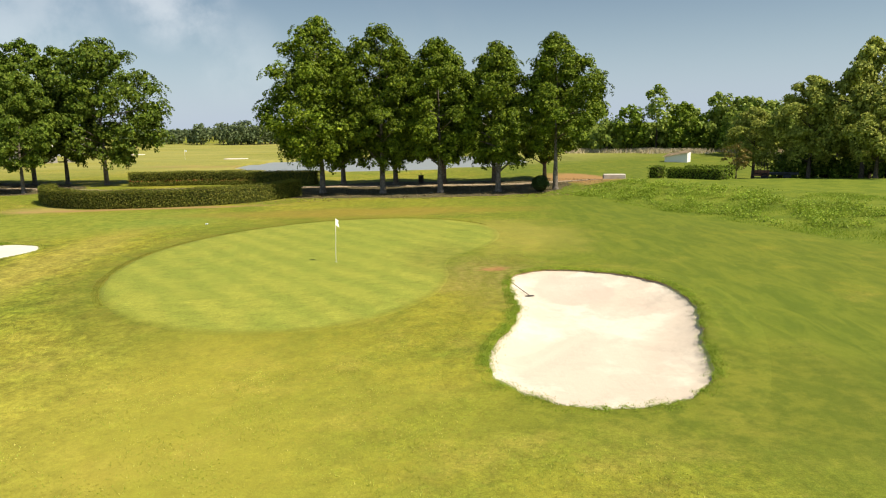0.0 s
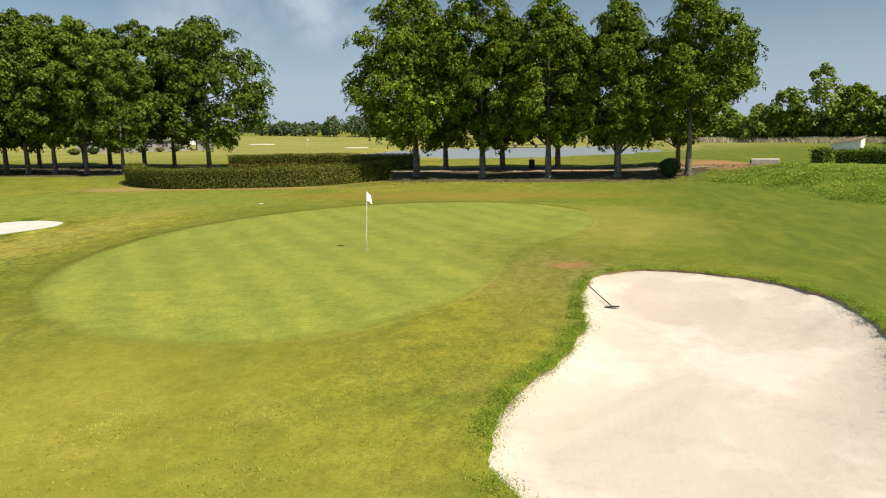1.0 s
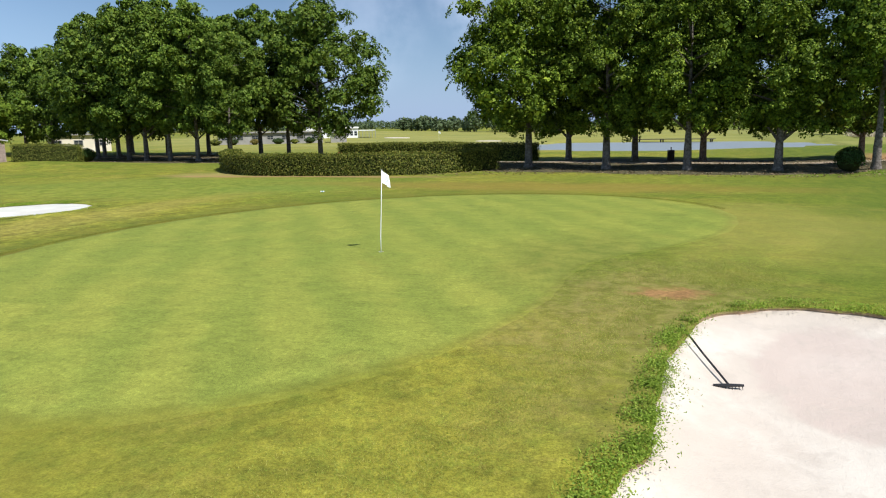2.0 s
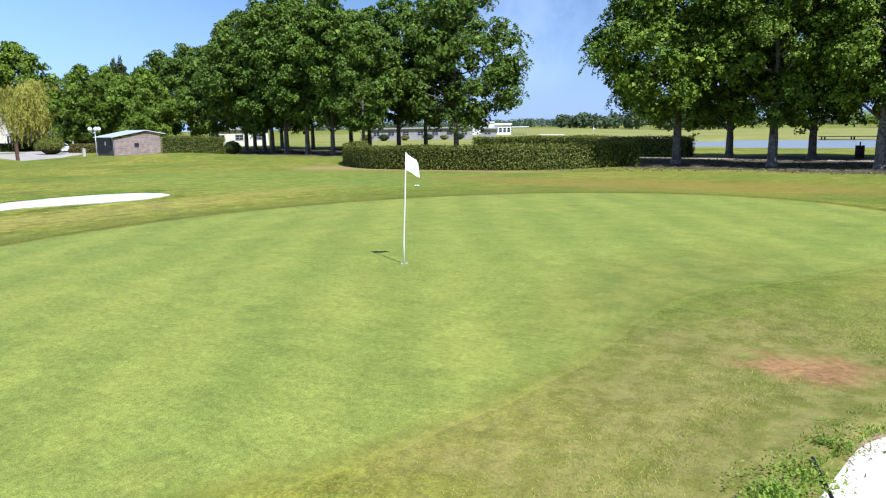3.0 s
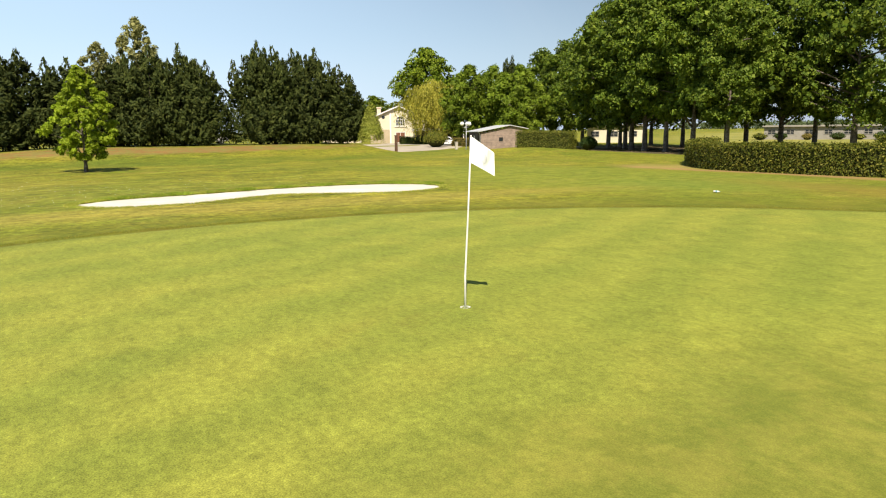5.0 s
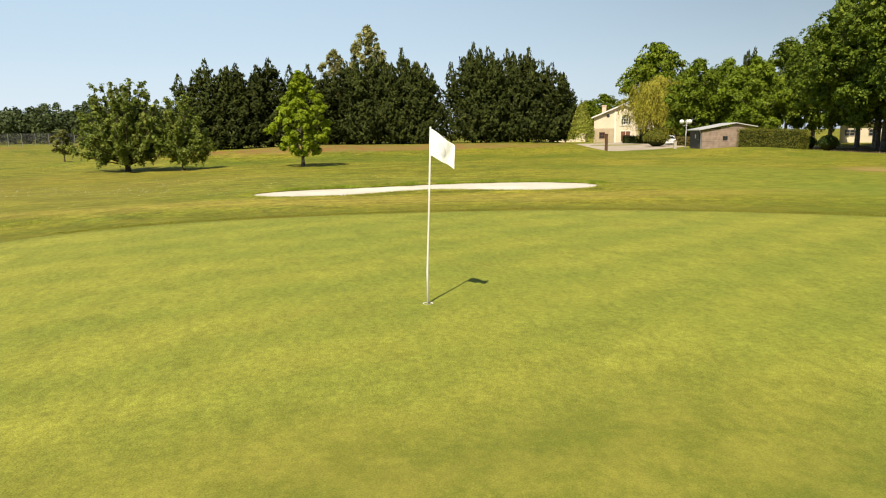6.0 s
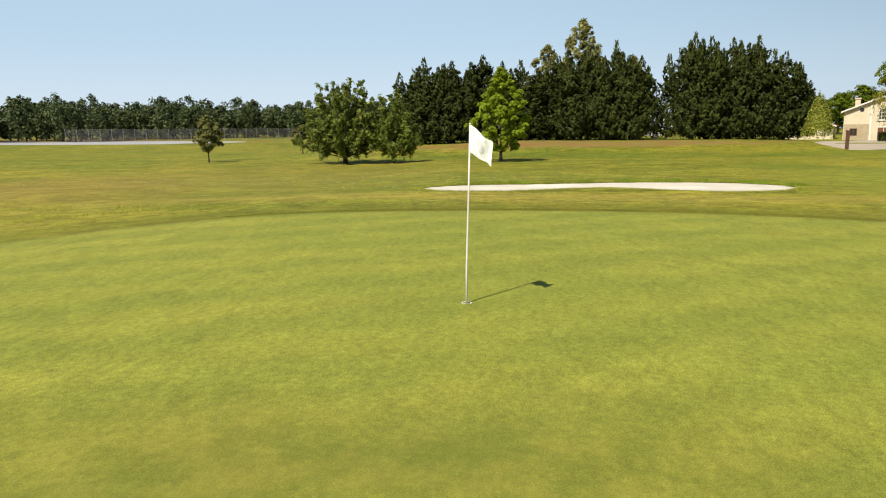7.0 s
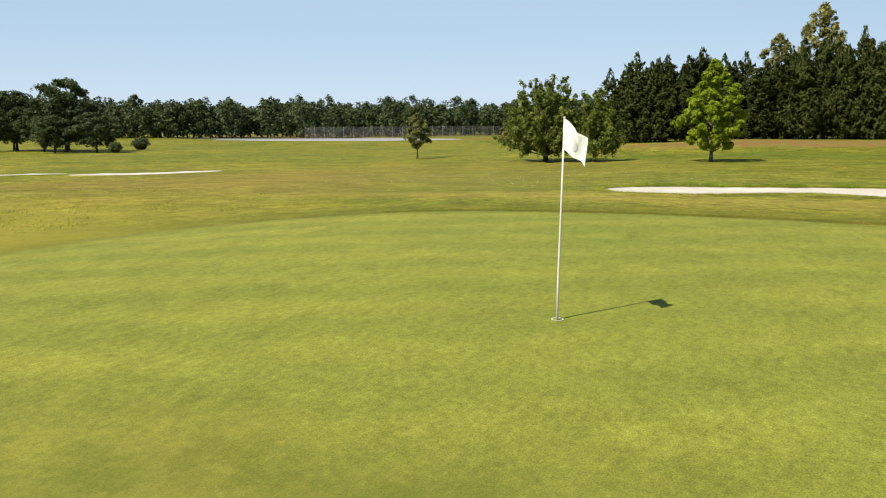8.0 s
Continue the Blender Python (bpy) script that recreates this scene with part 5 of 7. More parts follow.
def flagstick():
    top = thing("flagstick", 0, 0, 0.012, label="white golf flagstick with a square white flag in its hole", category="flagstick")
    bm = bmesh.new()
    tube(bm, [(0, 0, -0.12), (0, 0, 0.4), (0.032, 0.029, 1.2), (0.062, 0.056, 2.12)], [0.0135, 0.013, 0.011, 0.0095], 12)
    bmesh.ops.create_uvsphere(bm, u_segments=10, v_segments=6, radius=0.013, matrix=Matrix.Translation((0.062, 0.056, 2.125)))
    part("pole", bm, WHITE, top, smooth=True)
    bm = bmesh.new()
    n = 40
    rings = []
    for r, z in ((0.062, 0.002), (0.066, 0.006), (0.054, 0.006), (0.054, -0.13)):
        rings.append([bm.verts.new((r * math.cos(2 * math.pi * k / n), r * math.sin(2 * math.pi * k / n), z)) for k in range(n)])
    for a, b in zip(rings, rings[1:]):
        for k in range(n):
            bm.faces.new((a[k], a[(k + 1) % n], b[(k + 1) % n], b[k]))
    part("cup", bm, WHITE, top, "white plastic hole liner")
    # flag, hanging out and down from the hoist
    wind = Vector((0.42, 0.907, 0))
    side = Vector((-wind.y, wind.x, 0))
    bm = bmesh.new()
    cols, rows = 22, 14
    tall, fly = 0.31, 0.39

    def cloth(u, v):
        drop = 0.5 * u ** 1.05 * fly
        wave_ = 0.035 * u ** 0.7 * math.sin(7.5 * u + 2.2 * v) + 0.012 * math.sin(15 * u + 4 * v) * u
        reach = fly * u * (0.70 + 0.05 * v)
        pinch = tall * (1 - 0.10 * u)
        return Vector((0.062 - 0.013 * v, 0.056 - 0.012 * v, 2.115 - v * pinch - drop)) + wind * (0.012 + reach) + side * wave_
    grid = [[bm.verts.new(cloth(c / cols, r / rows)) for c in range(cols + 1)] for r in range(rows + 1)]
    for r in range(rows):
        for c in range(cols):
            bm.faces.new((grid[r][c], grid[r][c + 1], grid[r + 1][c + 1], grid[r + 1][c]))
    bmesh.ops.solidify(bm, geom=bm.faces[:], thickness=0.002)
    flag = part("flag", bm, CLOTH, top, "white cloth flag", smooth=True)
    for sgn in (-1, 1):
        bm = bmesh.new()
        n = 20
        mid = bm.verts.new(cloth(0.5, 0.5) + side * 0.005 * sgn)
        rims = [[bm.verts.new(cloth(0.5 + g * 0.17 * math.cos(2 * math.pi * k / n), 0.5 + g * 0.26 * math.sin(2 * math.pi * k / n)) + side * 0.005 * sgn) for k in range(n)] for g in (0.35, 0.7, 1.0)]
        for k in range(n):
            bm.faces.new((mid, rims[0][k], rims[0][(k + 1) % n]))
            for one, two in zip(rims, rims[1:]):
                bm.faces.new((one[k], two[k], two[(k + 1) % n], one[(k + 1) % n]))
        part("emblem", bm, EMBLEM, flag, "pale grey oval print")
    return top


flagstick()


def far_flagstick(x, y):
    top = thing("flagstick", x, y, label="far thin flagstick with a white flag on another green", category="flagstick")
    part("pole", tube(bmesh.new(), [(0, 0, -0.1), (0, 0, 2.1)], [0.02, 0.016], 8), WHITE, top)
    bm = bmesh.new()
    for k in range(9):
        u = k / 8
        for z in (2.08, 1.72):
            bm.verts.new((0.02 + 0.42 * u, 0.04 * math.sin(6 * u), z - 0.14 * u))
    bm.verts.ensure_lookup_table()
    for k in range(8):
        bm.faces.new([bm.verts[i] for i in (2 * k, 2 * k + 1, 2 * k + 3, 2 * k + 2)])
    bmesh.ops.solidify(bm, geom=bm.faces[:], thickness=0.004)
    part("flag", bm, CLOTH, top)


far_flagstick(-44.8, 123.7)


def sand_level(x, y):
    """Where the sand of the large bunker lies."""
    ray_ = scene.ray_cast(bpy.context.evaluated_depsgraph_get(), (x, y, 3.0), (0, 0, -1))
    return ray_[1].z if ray_[0] else 0.0


def rake():
    a, b = Vector((7.62, -5.15, 0)), Vector((8.3, -6.65, 0))
    top = new("bunker_rake")
    tagged(top, "dark bunker rake lying on the sand by the turf edge", "rake")
    bpy.context.view_layer.update()
    za, zb = sand_level(a.x, a.y) + 0.03, sand_level(b.x, b.y) + 0.05
    top.location = (b.x, b.y, zb)
    d = (b - a).normalized()
    bm = bmesh.new()
    tube(bm, [(a.x - b.x, a.y - b.y, za - zb), ((a.x - b.x) / 2, (a.y - b.y) / 2, (za - zb) / 2 - 0.01), (0, 0, 0.01)], [0.015, 0.015, 0.015], 8)
    part("handle", bm, BLACK, top)
    across = Vector((0.97, 0.25, 0))
    bm = bmesh.new()
    tube(bm, [tuple(across * -0.2), tuple(across * -0.04), tuple(across * 0.04), tuple(across * 0.2)], [0.018, 0.025, 0.025, 0.018], 8)
    head = part("head", bm, BLACK, top)
    for k in range(9):
        bm = bmesh.new()
        p = across * (-0.18 + 0.045 * k)
        tube(bm, [(p.x, p.y, 0), (p.x + 0.01, p.y - 0.01, -0.06)], [0.007, 0.004], 5)
        part("tine", bm, BLACK, head)
    return top


rake()


def litter(x, y):
    """A bottle on the grass."""
    top = thing("bottle", x, y, label="clear plastic bottle with a teal band lying on the grass", category="bottle", turn=25)
    top.scale = (0.72, 0.72, 0.72)
    bm = bmesh.new()
    tube(bm, [(-0.16, 0, 0.05), (-0.14, 0, 0.05), (0.06, 0, 0.05), (0.11, 0, 0.05), (0.13, 0, 0.05)], [0.035, 0.045, 0.045, 0.02, 0.018], 12)
    part("body", bm, WHITE, top, smooth=True)
    bm = bmesh.new()
    tube(bm, [(-0.05, 0, 0.05), (0.03, 0, 0.05)], [0.047, 0.047], 12)
    part("band", bm, TINT, top)
    bm = bmesh.new()
    tube(bm, [(0.13, 0, 0.05), (0.16, 0, 0.05)], [0.02, 0.02], 10)
    part("cap", bm, TINT, top)


litter(-10.3, 15.0)

# ---- buildings ----
PLASTER = make_plain("cream_render", (0.74, 0.66, 0.5), 0.9, 0.12, 0.8, 0.15)
PLASTER_W = make_plain("white_render", (0.82, 0.80, 0.76), 0.85, 0.06, 0.6, 0.1)
STONE = make_plain("tan_block_wall", (0.52, 0.42, 0.29), 0.9, 0.2, 1.5, 0.3)
TIMBER_GREY = make_plain("weathered_boards", (0.36, 0.275, 0.225), 0.85, 0.4, 2.0, 0.5)
TIMBER_DARK = make_plain("dark_door_boards", (0.085, 0.07, 0.065), 0.8, 0.3, 3.0, 0.3)
TIN = make_plain("pale_roof_sheet", (0.66, 0.67, 0.68), 0.45, 0.12, 0.7, 0.1, metal=0.2)
TILE = make_plain("red_roof_tile", (0.36, 0.12, 0.06), 0.85, 0.3, 4.0, 0.4)
GLASS = make_plain("dark_window_glass", (0.03, 0.035, 0.04), 0.1, 0.1, 2.0, 0.0, specular=0.6)
BROWN = make_plain("brown_shutter", (0.20, 0.085, 0.05), 0.7, 0.15, 4.0, 0.1)
MESHWIRE = make_plain("dull_fence_wire", (0.24, 0.25, 0.25), 0.7, 0.2, 1.0, 0.0)
STEEL = make_plain("galvanised_steel", (0.42, 0.43, 0.44), 0.4, 0.15, 6.0, 0.1, metal=0.7)
GLOBE = make_plain("opal_lamp_globe", (0.85, 0.85, 0.83), 0.25, 0.03, 5.0, 0.0)
CAR_W = make_plain("white_car_paint", (0.75, 0.76, 0.77), 0.25, 0.03, 2.0, 0.0, specular=0.5)
CAR_D = make_plain("dark_car_paint", (0.05, 0.06, 0.08), 0.25, 0.05, 2.0, 0.0, specular=0.5)
POSTWOOD = make_plain("brown_post", (0.13, 0.07, 0.045), 0.85, 0.3, 5.0, 0.4)
WOODPOST = make_plain("dark_wooden_post", (0.06, 0.048, 0.038), 0.85, 0.3, 5.0, 0.4)
CONCRETE_GREY = make_plain("grey_render", (0.34, 0.32, 0.28), 0.9, 0.2, 1.2, 0.3)
CONCRETE = make_plain("pale_concrete", (0.55, 0.50, 0.43), 0.9, 0.2, 1.2, 0.3)
REED = make_plain("dry_reed", (0.52, 0.44, 0.28), 0.9, 0.25, 3.0, 0.2)


def shed(x, y, turn):
    """Low board shed; its long axis runs along local x, the door end at x = 0."""
    top = thing("wooden_shed", x, y, turn=turn, label="low weathered grey board shed with a pale sheet roof", category="shed")
    ln, dp, lo, hi = 5.7, 5.2, 2.05, 2.7
    bm = bmesh.new()
    box(bm, 0.06, 0.06, -0.1, ln - 0.06, dp - 0.06, lo - 0.05)
    part("wall_core", bm, TIMBER_DARK, top)

    for k in range(13):
        z0 = 0.02 + k * 0.2
        x0, x1 = 0.02, ln - 0.02
        if z0 + 0.19 > lo:
            f = (z0 + 0.19 - lo) / (hi - lo)
            if f >= 0.95:
                break
            x0, x1 = 3.6 * f + 0.05, ln - 2.1 * f * 0.6 - 0.05
        bm = bmesh.new()
        for a, b in ([(x0, x1)] if not (0.85 < z0 + 0.1 < 1.35) else [(x0, 2.25), (2.85, x1)]):
            box(bm, a, -0.01 - 0.006 * (k % 3), z0, b, 0.05, z0 + 0.188)
        part("board", bm, TIMBER_GREY, top)
    for k in range(10):
        bm = bmesh.new()
        box(bm, -0.012 - 0.005 * (k % 2), 0.05 + k * 0.51, 0.0, 0.05, 0.05 + k * 0.51 + 0.49, lo - 0.02)
        part("board", bm, TIMBER_DARK, top)
    bm = bmesh.new()
    box(bm, -0.06, 0.9, 0.0, -0.01, 1.8, 1.95)
    door = part("door", bm, TIMBER_DARK, top, "dark board door")
    bm = bmesh.new()
    box(bm, -0.1, 1.0, 0.95, -0.06, 1.04, 1.1)
    part("handle", bm, STEEL, door)
    bm = bmesh.new()
    box(bm, -0.04, 2.4, 1.15, -0.015, 2.75, 1.6)
    part("notice", bm, WHITE, top, "small white notice")
    bm = bmesh.new()
    for a, b, c, d in ((2.22, 0.86, 2.88, 0.92), (2.22, 1.38, 2.88, 1.44), (2.22, 0.92, 2.28, 1.38), (2.82, 0.92, 2.88, 1.38)):
        box(bm, a, -0.03, b, c, 0.04, d)
    win = part("window", bm, TIMBER_GREY, top)
    bm = bmesh.new()
    box(bm, 2.26, 0.02, 0.9, 2.84, 0.04, 1.4)
    part("pane", bm, GLASS, win)
    bm = bmesh.new()
    prof = [(-0.35, lo + 0.0), (3.6, hi + 0.08), (ln + 0.25, lo + 0.3)]
    lower, upper = [], []
    for yy in (-0.28, dp + 0.28):
        lower.append([bm.verts.new((px, yy, pz)) for px, pz in prof])
        upper.append([bm.verts.new((px, yy, pz + 0.09)) for px, pz in prof])
    for k in range(2):
        bm.faces.new((upper[0][k], upper[0][k + 1], upper[1][k + 1], upper[1][k]))
        bm.faces.new((lower[0][k], lower[1][k], lower[1][k + 1], lower[0][k + 1]))
        bm.faces.new((lower[0][k], lower[0][k + 1], upper[0][k + 1], upper[0][k]))
        bm.faces.new((lower[1][k + 1], lower[1][k], upper[1][k], upper[1][k + 1]))
    bm.faces.new((lower[0][0], upper[0][0], upper[1][0], lower[1][0]))
    bm.faces.new((lower[0][2], lower[1][2], upper[1][2], upper[0][2]))
    part("roof", bm, TIN, top, "pale sheet roof")
    bm = bmesh.new()
    tube(bm, [(-0.08, -0.06, 0.0), (-0.08, -0.06, lo - 0.35), (-0.3, -0.2, lo - 0.02)], [0.045, 0.045, 0.045], 8)
    part("downpipe", bm, STEEL, top)
    return top


shed(-68.0, 37.0, 78)


def globe_lamp(x, y):
    top = thing("street_lamp", x, y, label="grey lamp post with white globes on curved arms", category="street lamp")
    bm = bmesh.new()
    tube(bm, [(0, 0, -0.2), (0, 0, 0.15), (0, 0, 0.4), (0, 0, 3.3)], [0.09, 0.09, 0.05, 0.04], 10)
    part("post", bm, STEEL, top, smooth=True)
    for a in (20, 140, 260):
        c, s = math.cos(radians(a)), math.sin(radians(a))
        bm = bmesh.new()
        tube(bm, [(0, 0, 2.75), (0.25 * c, 0.25 * s, 2.62), (0.5 * c, 0.5 * s, 2.72), (0.52 * c, 0.52 * s, 2.85)], [0.025, 0.022, 0.022, 0.03], 8)
        arm = part("arm", bm, STEEL, top)
        bm = bmesh.new()
        bmesh.ops.create_uvsphere(bm, u_segments=18, v_segments=12, radius=0.25, matrix=Matrix.Translation((0.52 * c, 0.52 * s, 3.08)))
        part("globe", bm, GLOBE, arm, "white globe", smooth=True)
    return top


globe_lamp(-70.2, 36.2)


def bollard(name, x, y, w_, tall, mat, label, category="post"):
    top = thing(name, x, y, label=label, category=category)
    bm = bmesh.new()
    box(bm, -w_ / 2, -w_ / 2, -0.2, w_ / 2, w_ / 2, tall, w_ * 0.12)
    part("post", bm, mat, top)
    bm = bmesh.new()
    box(bm, -w_ * 0.6, -w_ * 0.6, tall, w_ * 0.6, w_ * 0.6, tall + w_ * 0.25, w_ * 0.1)
    part("cap", bm, mat, top)
    return top


bollard("bollard", -72.5, 36.0, 0.3, 0.85, CONCRETE, "short pale concrete bollard by the gravel yard")
bollard("gate_post", -65.85, 25.3, 0.27, 1.75, POSTWOOD, "brown wooden gate post beside the yard")


def opening(top, x0, x1, z0, z1, y, mat_frame, mat_pane, bars=1, arch=False, rails=1, name="window", out=-1):
    """A window or door set on a wall face at local y; out is the way the wall faces."""
    bm = bmesh.new()
    t = 0.09
    d0, d1 = (y + out * 0.06, y + 0.02) if out < 0 else (y - 0.02, y + out * 0.06)
    box(bm, x0, d0, z0, x0 + t, d1, z1)
    box(bm, x1 - t, d0, z0, x1, d1, z1)
    box(bm, x0 + t, d0, z0, x1 - t, d1, z0 + t)
    if not arch:
        box(bm, x0 + t, d0, z1 - t, x1 - t, d1, z1)
    for k in range(1, bars + 1):
        xx = x0 + (x1 - x0) * k / (bars + 1)
        box(bm, xx - 0.035, d0, z0 + t, xx + 0.035, d1, z1 + (0.35 if arch else -t))
    for k in range(1, rails + 1):
        zz = z0 + (z1 - z0) * k / (rails + 1)
        box(bm, x0 + t, d0 + 0.005, zz - 0.03, x1 - t, d1, zz + 0.03)
    if arch:
        cx, r = (x0 + x1) / 2, (x1 - x0) / 2
        n = 12
        for k in range(n):
            a0, a1 = math.pi * k / n, math.pi * (k + 1) / n
            vs = [bm.verts.new((cx + rr * math.cos(aa), yy, z1 + 0.75 * rr * math.sin(aa))) for yy in (d0, d1) for rr, aa in ((r - t, a0), (r, a0), (r, a1), (r - t, a1))]
            for f in ((0, 1, 2, 3), (7, 6, 5, 4), (1, 5, 6, 2), (0, 3, 7, 4)):
                bm.faces.new([vs[i] for i in f])
        box(bm, x0 + t, d0, z1 - 0.05, x1 - t, d1, z1 + 0.05)
    fr = part(name, bm, mat_frame, top)
    bm = bmesh.new()
    yy = y + out * 0.02
    if arch:
        n = 14
        vs = [bm.verts.new((x0 + 0.02, yy, z0 + 0.02)), bm.verts.new((x1 - 0.02, yy, z0 + 0.02))]
        vs += [bm.verts.new(((x0 + x1) / 2 + ((x1 - x0) / 2 - 0.02) * math.cos(math.pi * k / n), yy, z1 + 0.75 * ((x1 - x0) / 2 - 0.02) * math.sin(math.pi * k / n))) for k in range(n + 1)]
        bm.faces.new(vs)
    else:
        box(bm, x0 + 0.02, min(yy, y + out * 0.004), z0 + 0.02, x1 - 0.02, max(yy, y + out * 0.004), z1 - 0.02)
    part("pane" if mat_pane is GLASS else "leaf", bm, mat_pane, fr)
    return fr


def gable_block(top, x0, x1, y0, y1, eave, ridge, wall_mat, roof_mat, over=0.5, wall_name="wall", base=-0.5):
    """Walls under a pitched roof whose ridge runs along local y."""
    xm = (x0 + x1) / 2
    bm = bmesh.new()
    prof = [(x0, base), (x1, base), (x1, eave), (xm, ridge), (x0, eave)]
    a = [bm.verts.new((px, y0, pz)) for px, pz in prof]
    b = [bm.verts.new((px, y1, pz)) for px, pz in prof]
    bm.faces.new(a)
    bm.faces.new(b[::-1])
    for k in range(5):
        bm.faces.new((a[k], b[k], b[(k + 1) % 5], a[(k + 1) % 5]))
    bmesh.ops.recalc_face_normals(bm, faces=bm.faces[:])
    part(wall_name, bm, wall_mat, top)
    slope = (ridge - eave) / (xm - x0)
    for sgn, xe in ((-1, x0 - over), (1, x1 + over)):
        ze = eave - slope * over
        bm = bmesh.new()
        vs = [bm.verts.new(p) for p in ((xe, y0 - over, ze + 0.03), (xm, y0 - over, ridge + 0.03), (xm, y1 + over, ridge + 0.03), (xe, y1 + over, ze + 0.03),
                                         (xe, y0 - over, ze + 0.22), (xm, y0 - over, ridge + 0.22), (xm, y1 + over, ridge + 0.22), (xe, y1 + over, ze + 0.22))]
        for f in ((0, 1, 2, 3), (4, 5, 6, 7), (0, 1, 5, 4), (1, 2, 6, 5), (2, 3, 7, 6), (3, 0, 4, 7)):
            bm.faces.new([vs[i] for i in f])
        bmesh.ops.recalc_face_normals(bm, faces=bm.faces[:])
        roof = part("roof", bm, roof_mat, top)
        bm = bmesh.new()
        vs = [bm.verts.new(p) for p in ((xe, y0 - over - 0.05, ze), (xm, y0 - over - 0.05, ridge), (xm, y0 - over - 0.05, ridge + 0.26), (xe, y0 - over - 0.05, ze + 0.26))]
        back_ = [bm.verts.new(v.co + Vector((0, 0.045, 0))) for v in vs]
        bm.faces.new(vs)
        bm.faces.new(back_[::-1])
        for k in range(4):
            bm.faces.new((vs[k], back_[k], back_[(k + 1) % 4], vs[(k + 1) % 4]))
        bmesh.ops.recalc_face_normals(bm, faces=bm.faces[:])
        part("bargeboard", bm, WHITE, roof, "white bargeboard")


def house():
    """Cream house, its gable towards the course; local -y faces the course."""
    top = thing("house", -125.2, 49.5, 0.0, turn=70, label="cream rendered house with a low gable and arched upper window", category="house")
    gable_block(top, -5.6, 5.6, 0, 14, 4.7, 7.0, PLASTER, TILE)
    bm = bmesh.new()
    box(bm, -5.5, -0.05, -0.5, -1.65, 0.0, 2.6)
    part("stone_facing", bm, STONE, top, "tan block facing")
    opening(top, -0.55, 1.25, 3.3, 4.5, 0.0, WHITE, GLASS, 3, True, 1)
    opening(top, -0.6, 1.3, 0.0, 2.1, 0.0, WHITE, BROWN, 1, False, 0, "door")
    opening(top, -4.6, -3.5, 0.7, 1.9, -0.05, BROWN, GLASS, 1)
    bm = bmesh.new()
    box(bm, -1.75, -0.12, -0.5, -1.45, -0.01, 5.8)
    part("pilaster", bm, PLASTER_W, top, "pale render pilaster")
    bm = bmesh.new()
    box(bm, -0.8, -0.14, 3.1, 1.5, 0.0, 3.22)
    part("sill", bm, PLASTER_W, top)
    bm = bmesh.new()
    bmesh.ops.create_cone(bm, cap_ends=True, segments=20, radius1=0.32, radius2=0.32, depth=0.06, matrix=Matrix.Translation((-3.0, -0.03, 5.0)) @ Matrix.Rotation(radians(90), 4, "X"))
    part("round_vent", bm, GLASS, top)
    bm = bmesh.new()
    box(bm, -4.2, 3.0, 4.5, -3.4, 3.8, 6.9)
    box(bm, -4.3, 2.9, 6.9, -3.3, 3.9, 7.1)
    part("chimney", bm, PLASTER, top)


house()


def red_roof_house():
    top = thing("outbuilding", -138.5, 42.0, 0.0, turn=70, label="low outbuilding with a red tiled roof", category="house")
    gable_block(top, -4, 4, 0, 8, 2.4, 4.2, PLASTER, TILE)
    opening(top, -1.0, 1.0, 0.6, 1.8, 0.0, BROWN, GLASS, 1)


red_roof_house()


def carport():
    top = thing("carport", -114.9, 55.1, 0.0, turn=66, label="open carport with a flat pale roof and dark shade inside", category="carport")
    bm = bmesh.new()
    box(bm, -6.5, -2.6, 2.35, 6.5, 2.8, 2.65)
    part("roof", bm, PLASTER_W, top)
    bm = bmesh.new()
    box(bm, -6.3, 2.4, -0.3, 6.3, 2.6, 2.35)
    part("back_wall", bm, TIMBER_DARK, top)
    for k in range(5):
        bm = bmesh.new()
        box(bm, -6.2 + k * 3.05, -2.4, -0.3, -6.0 + k * 3.05, -2.2, 2.35)
        part("post", bm, PLASTER_W, top)


carport()


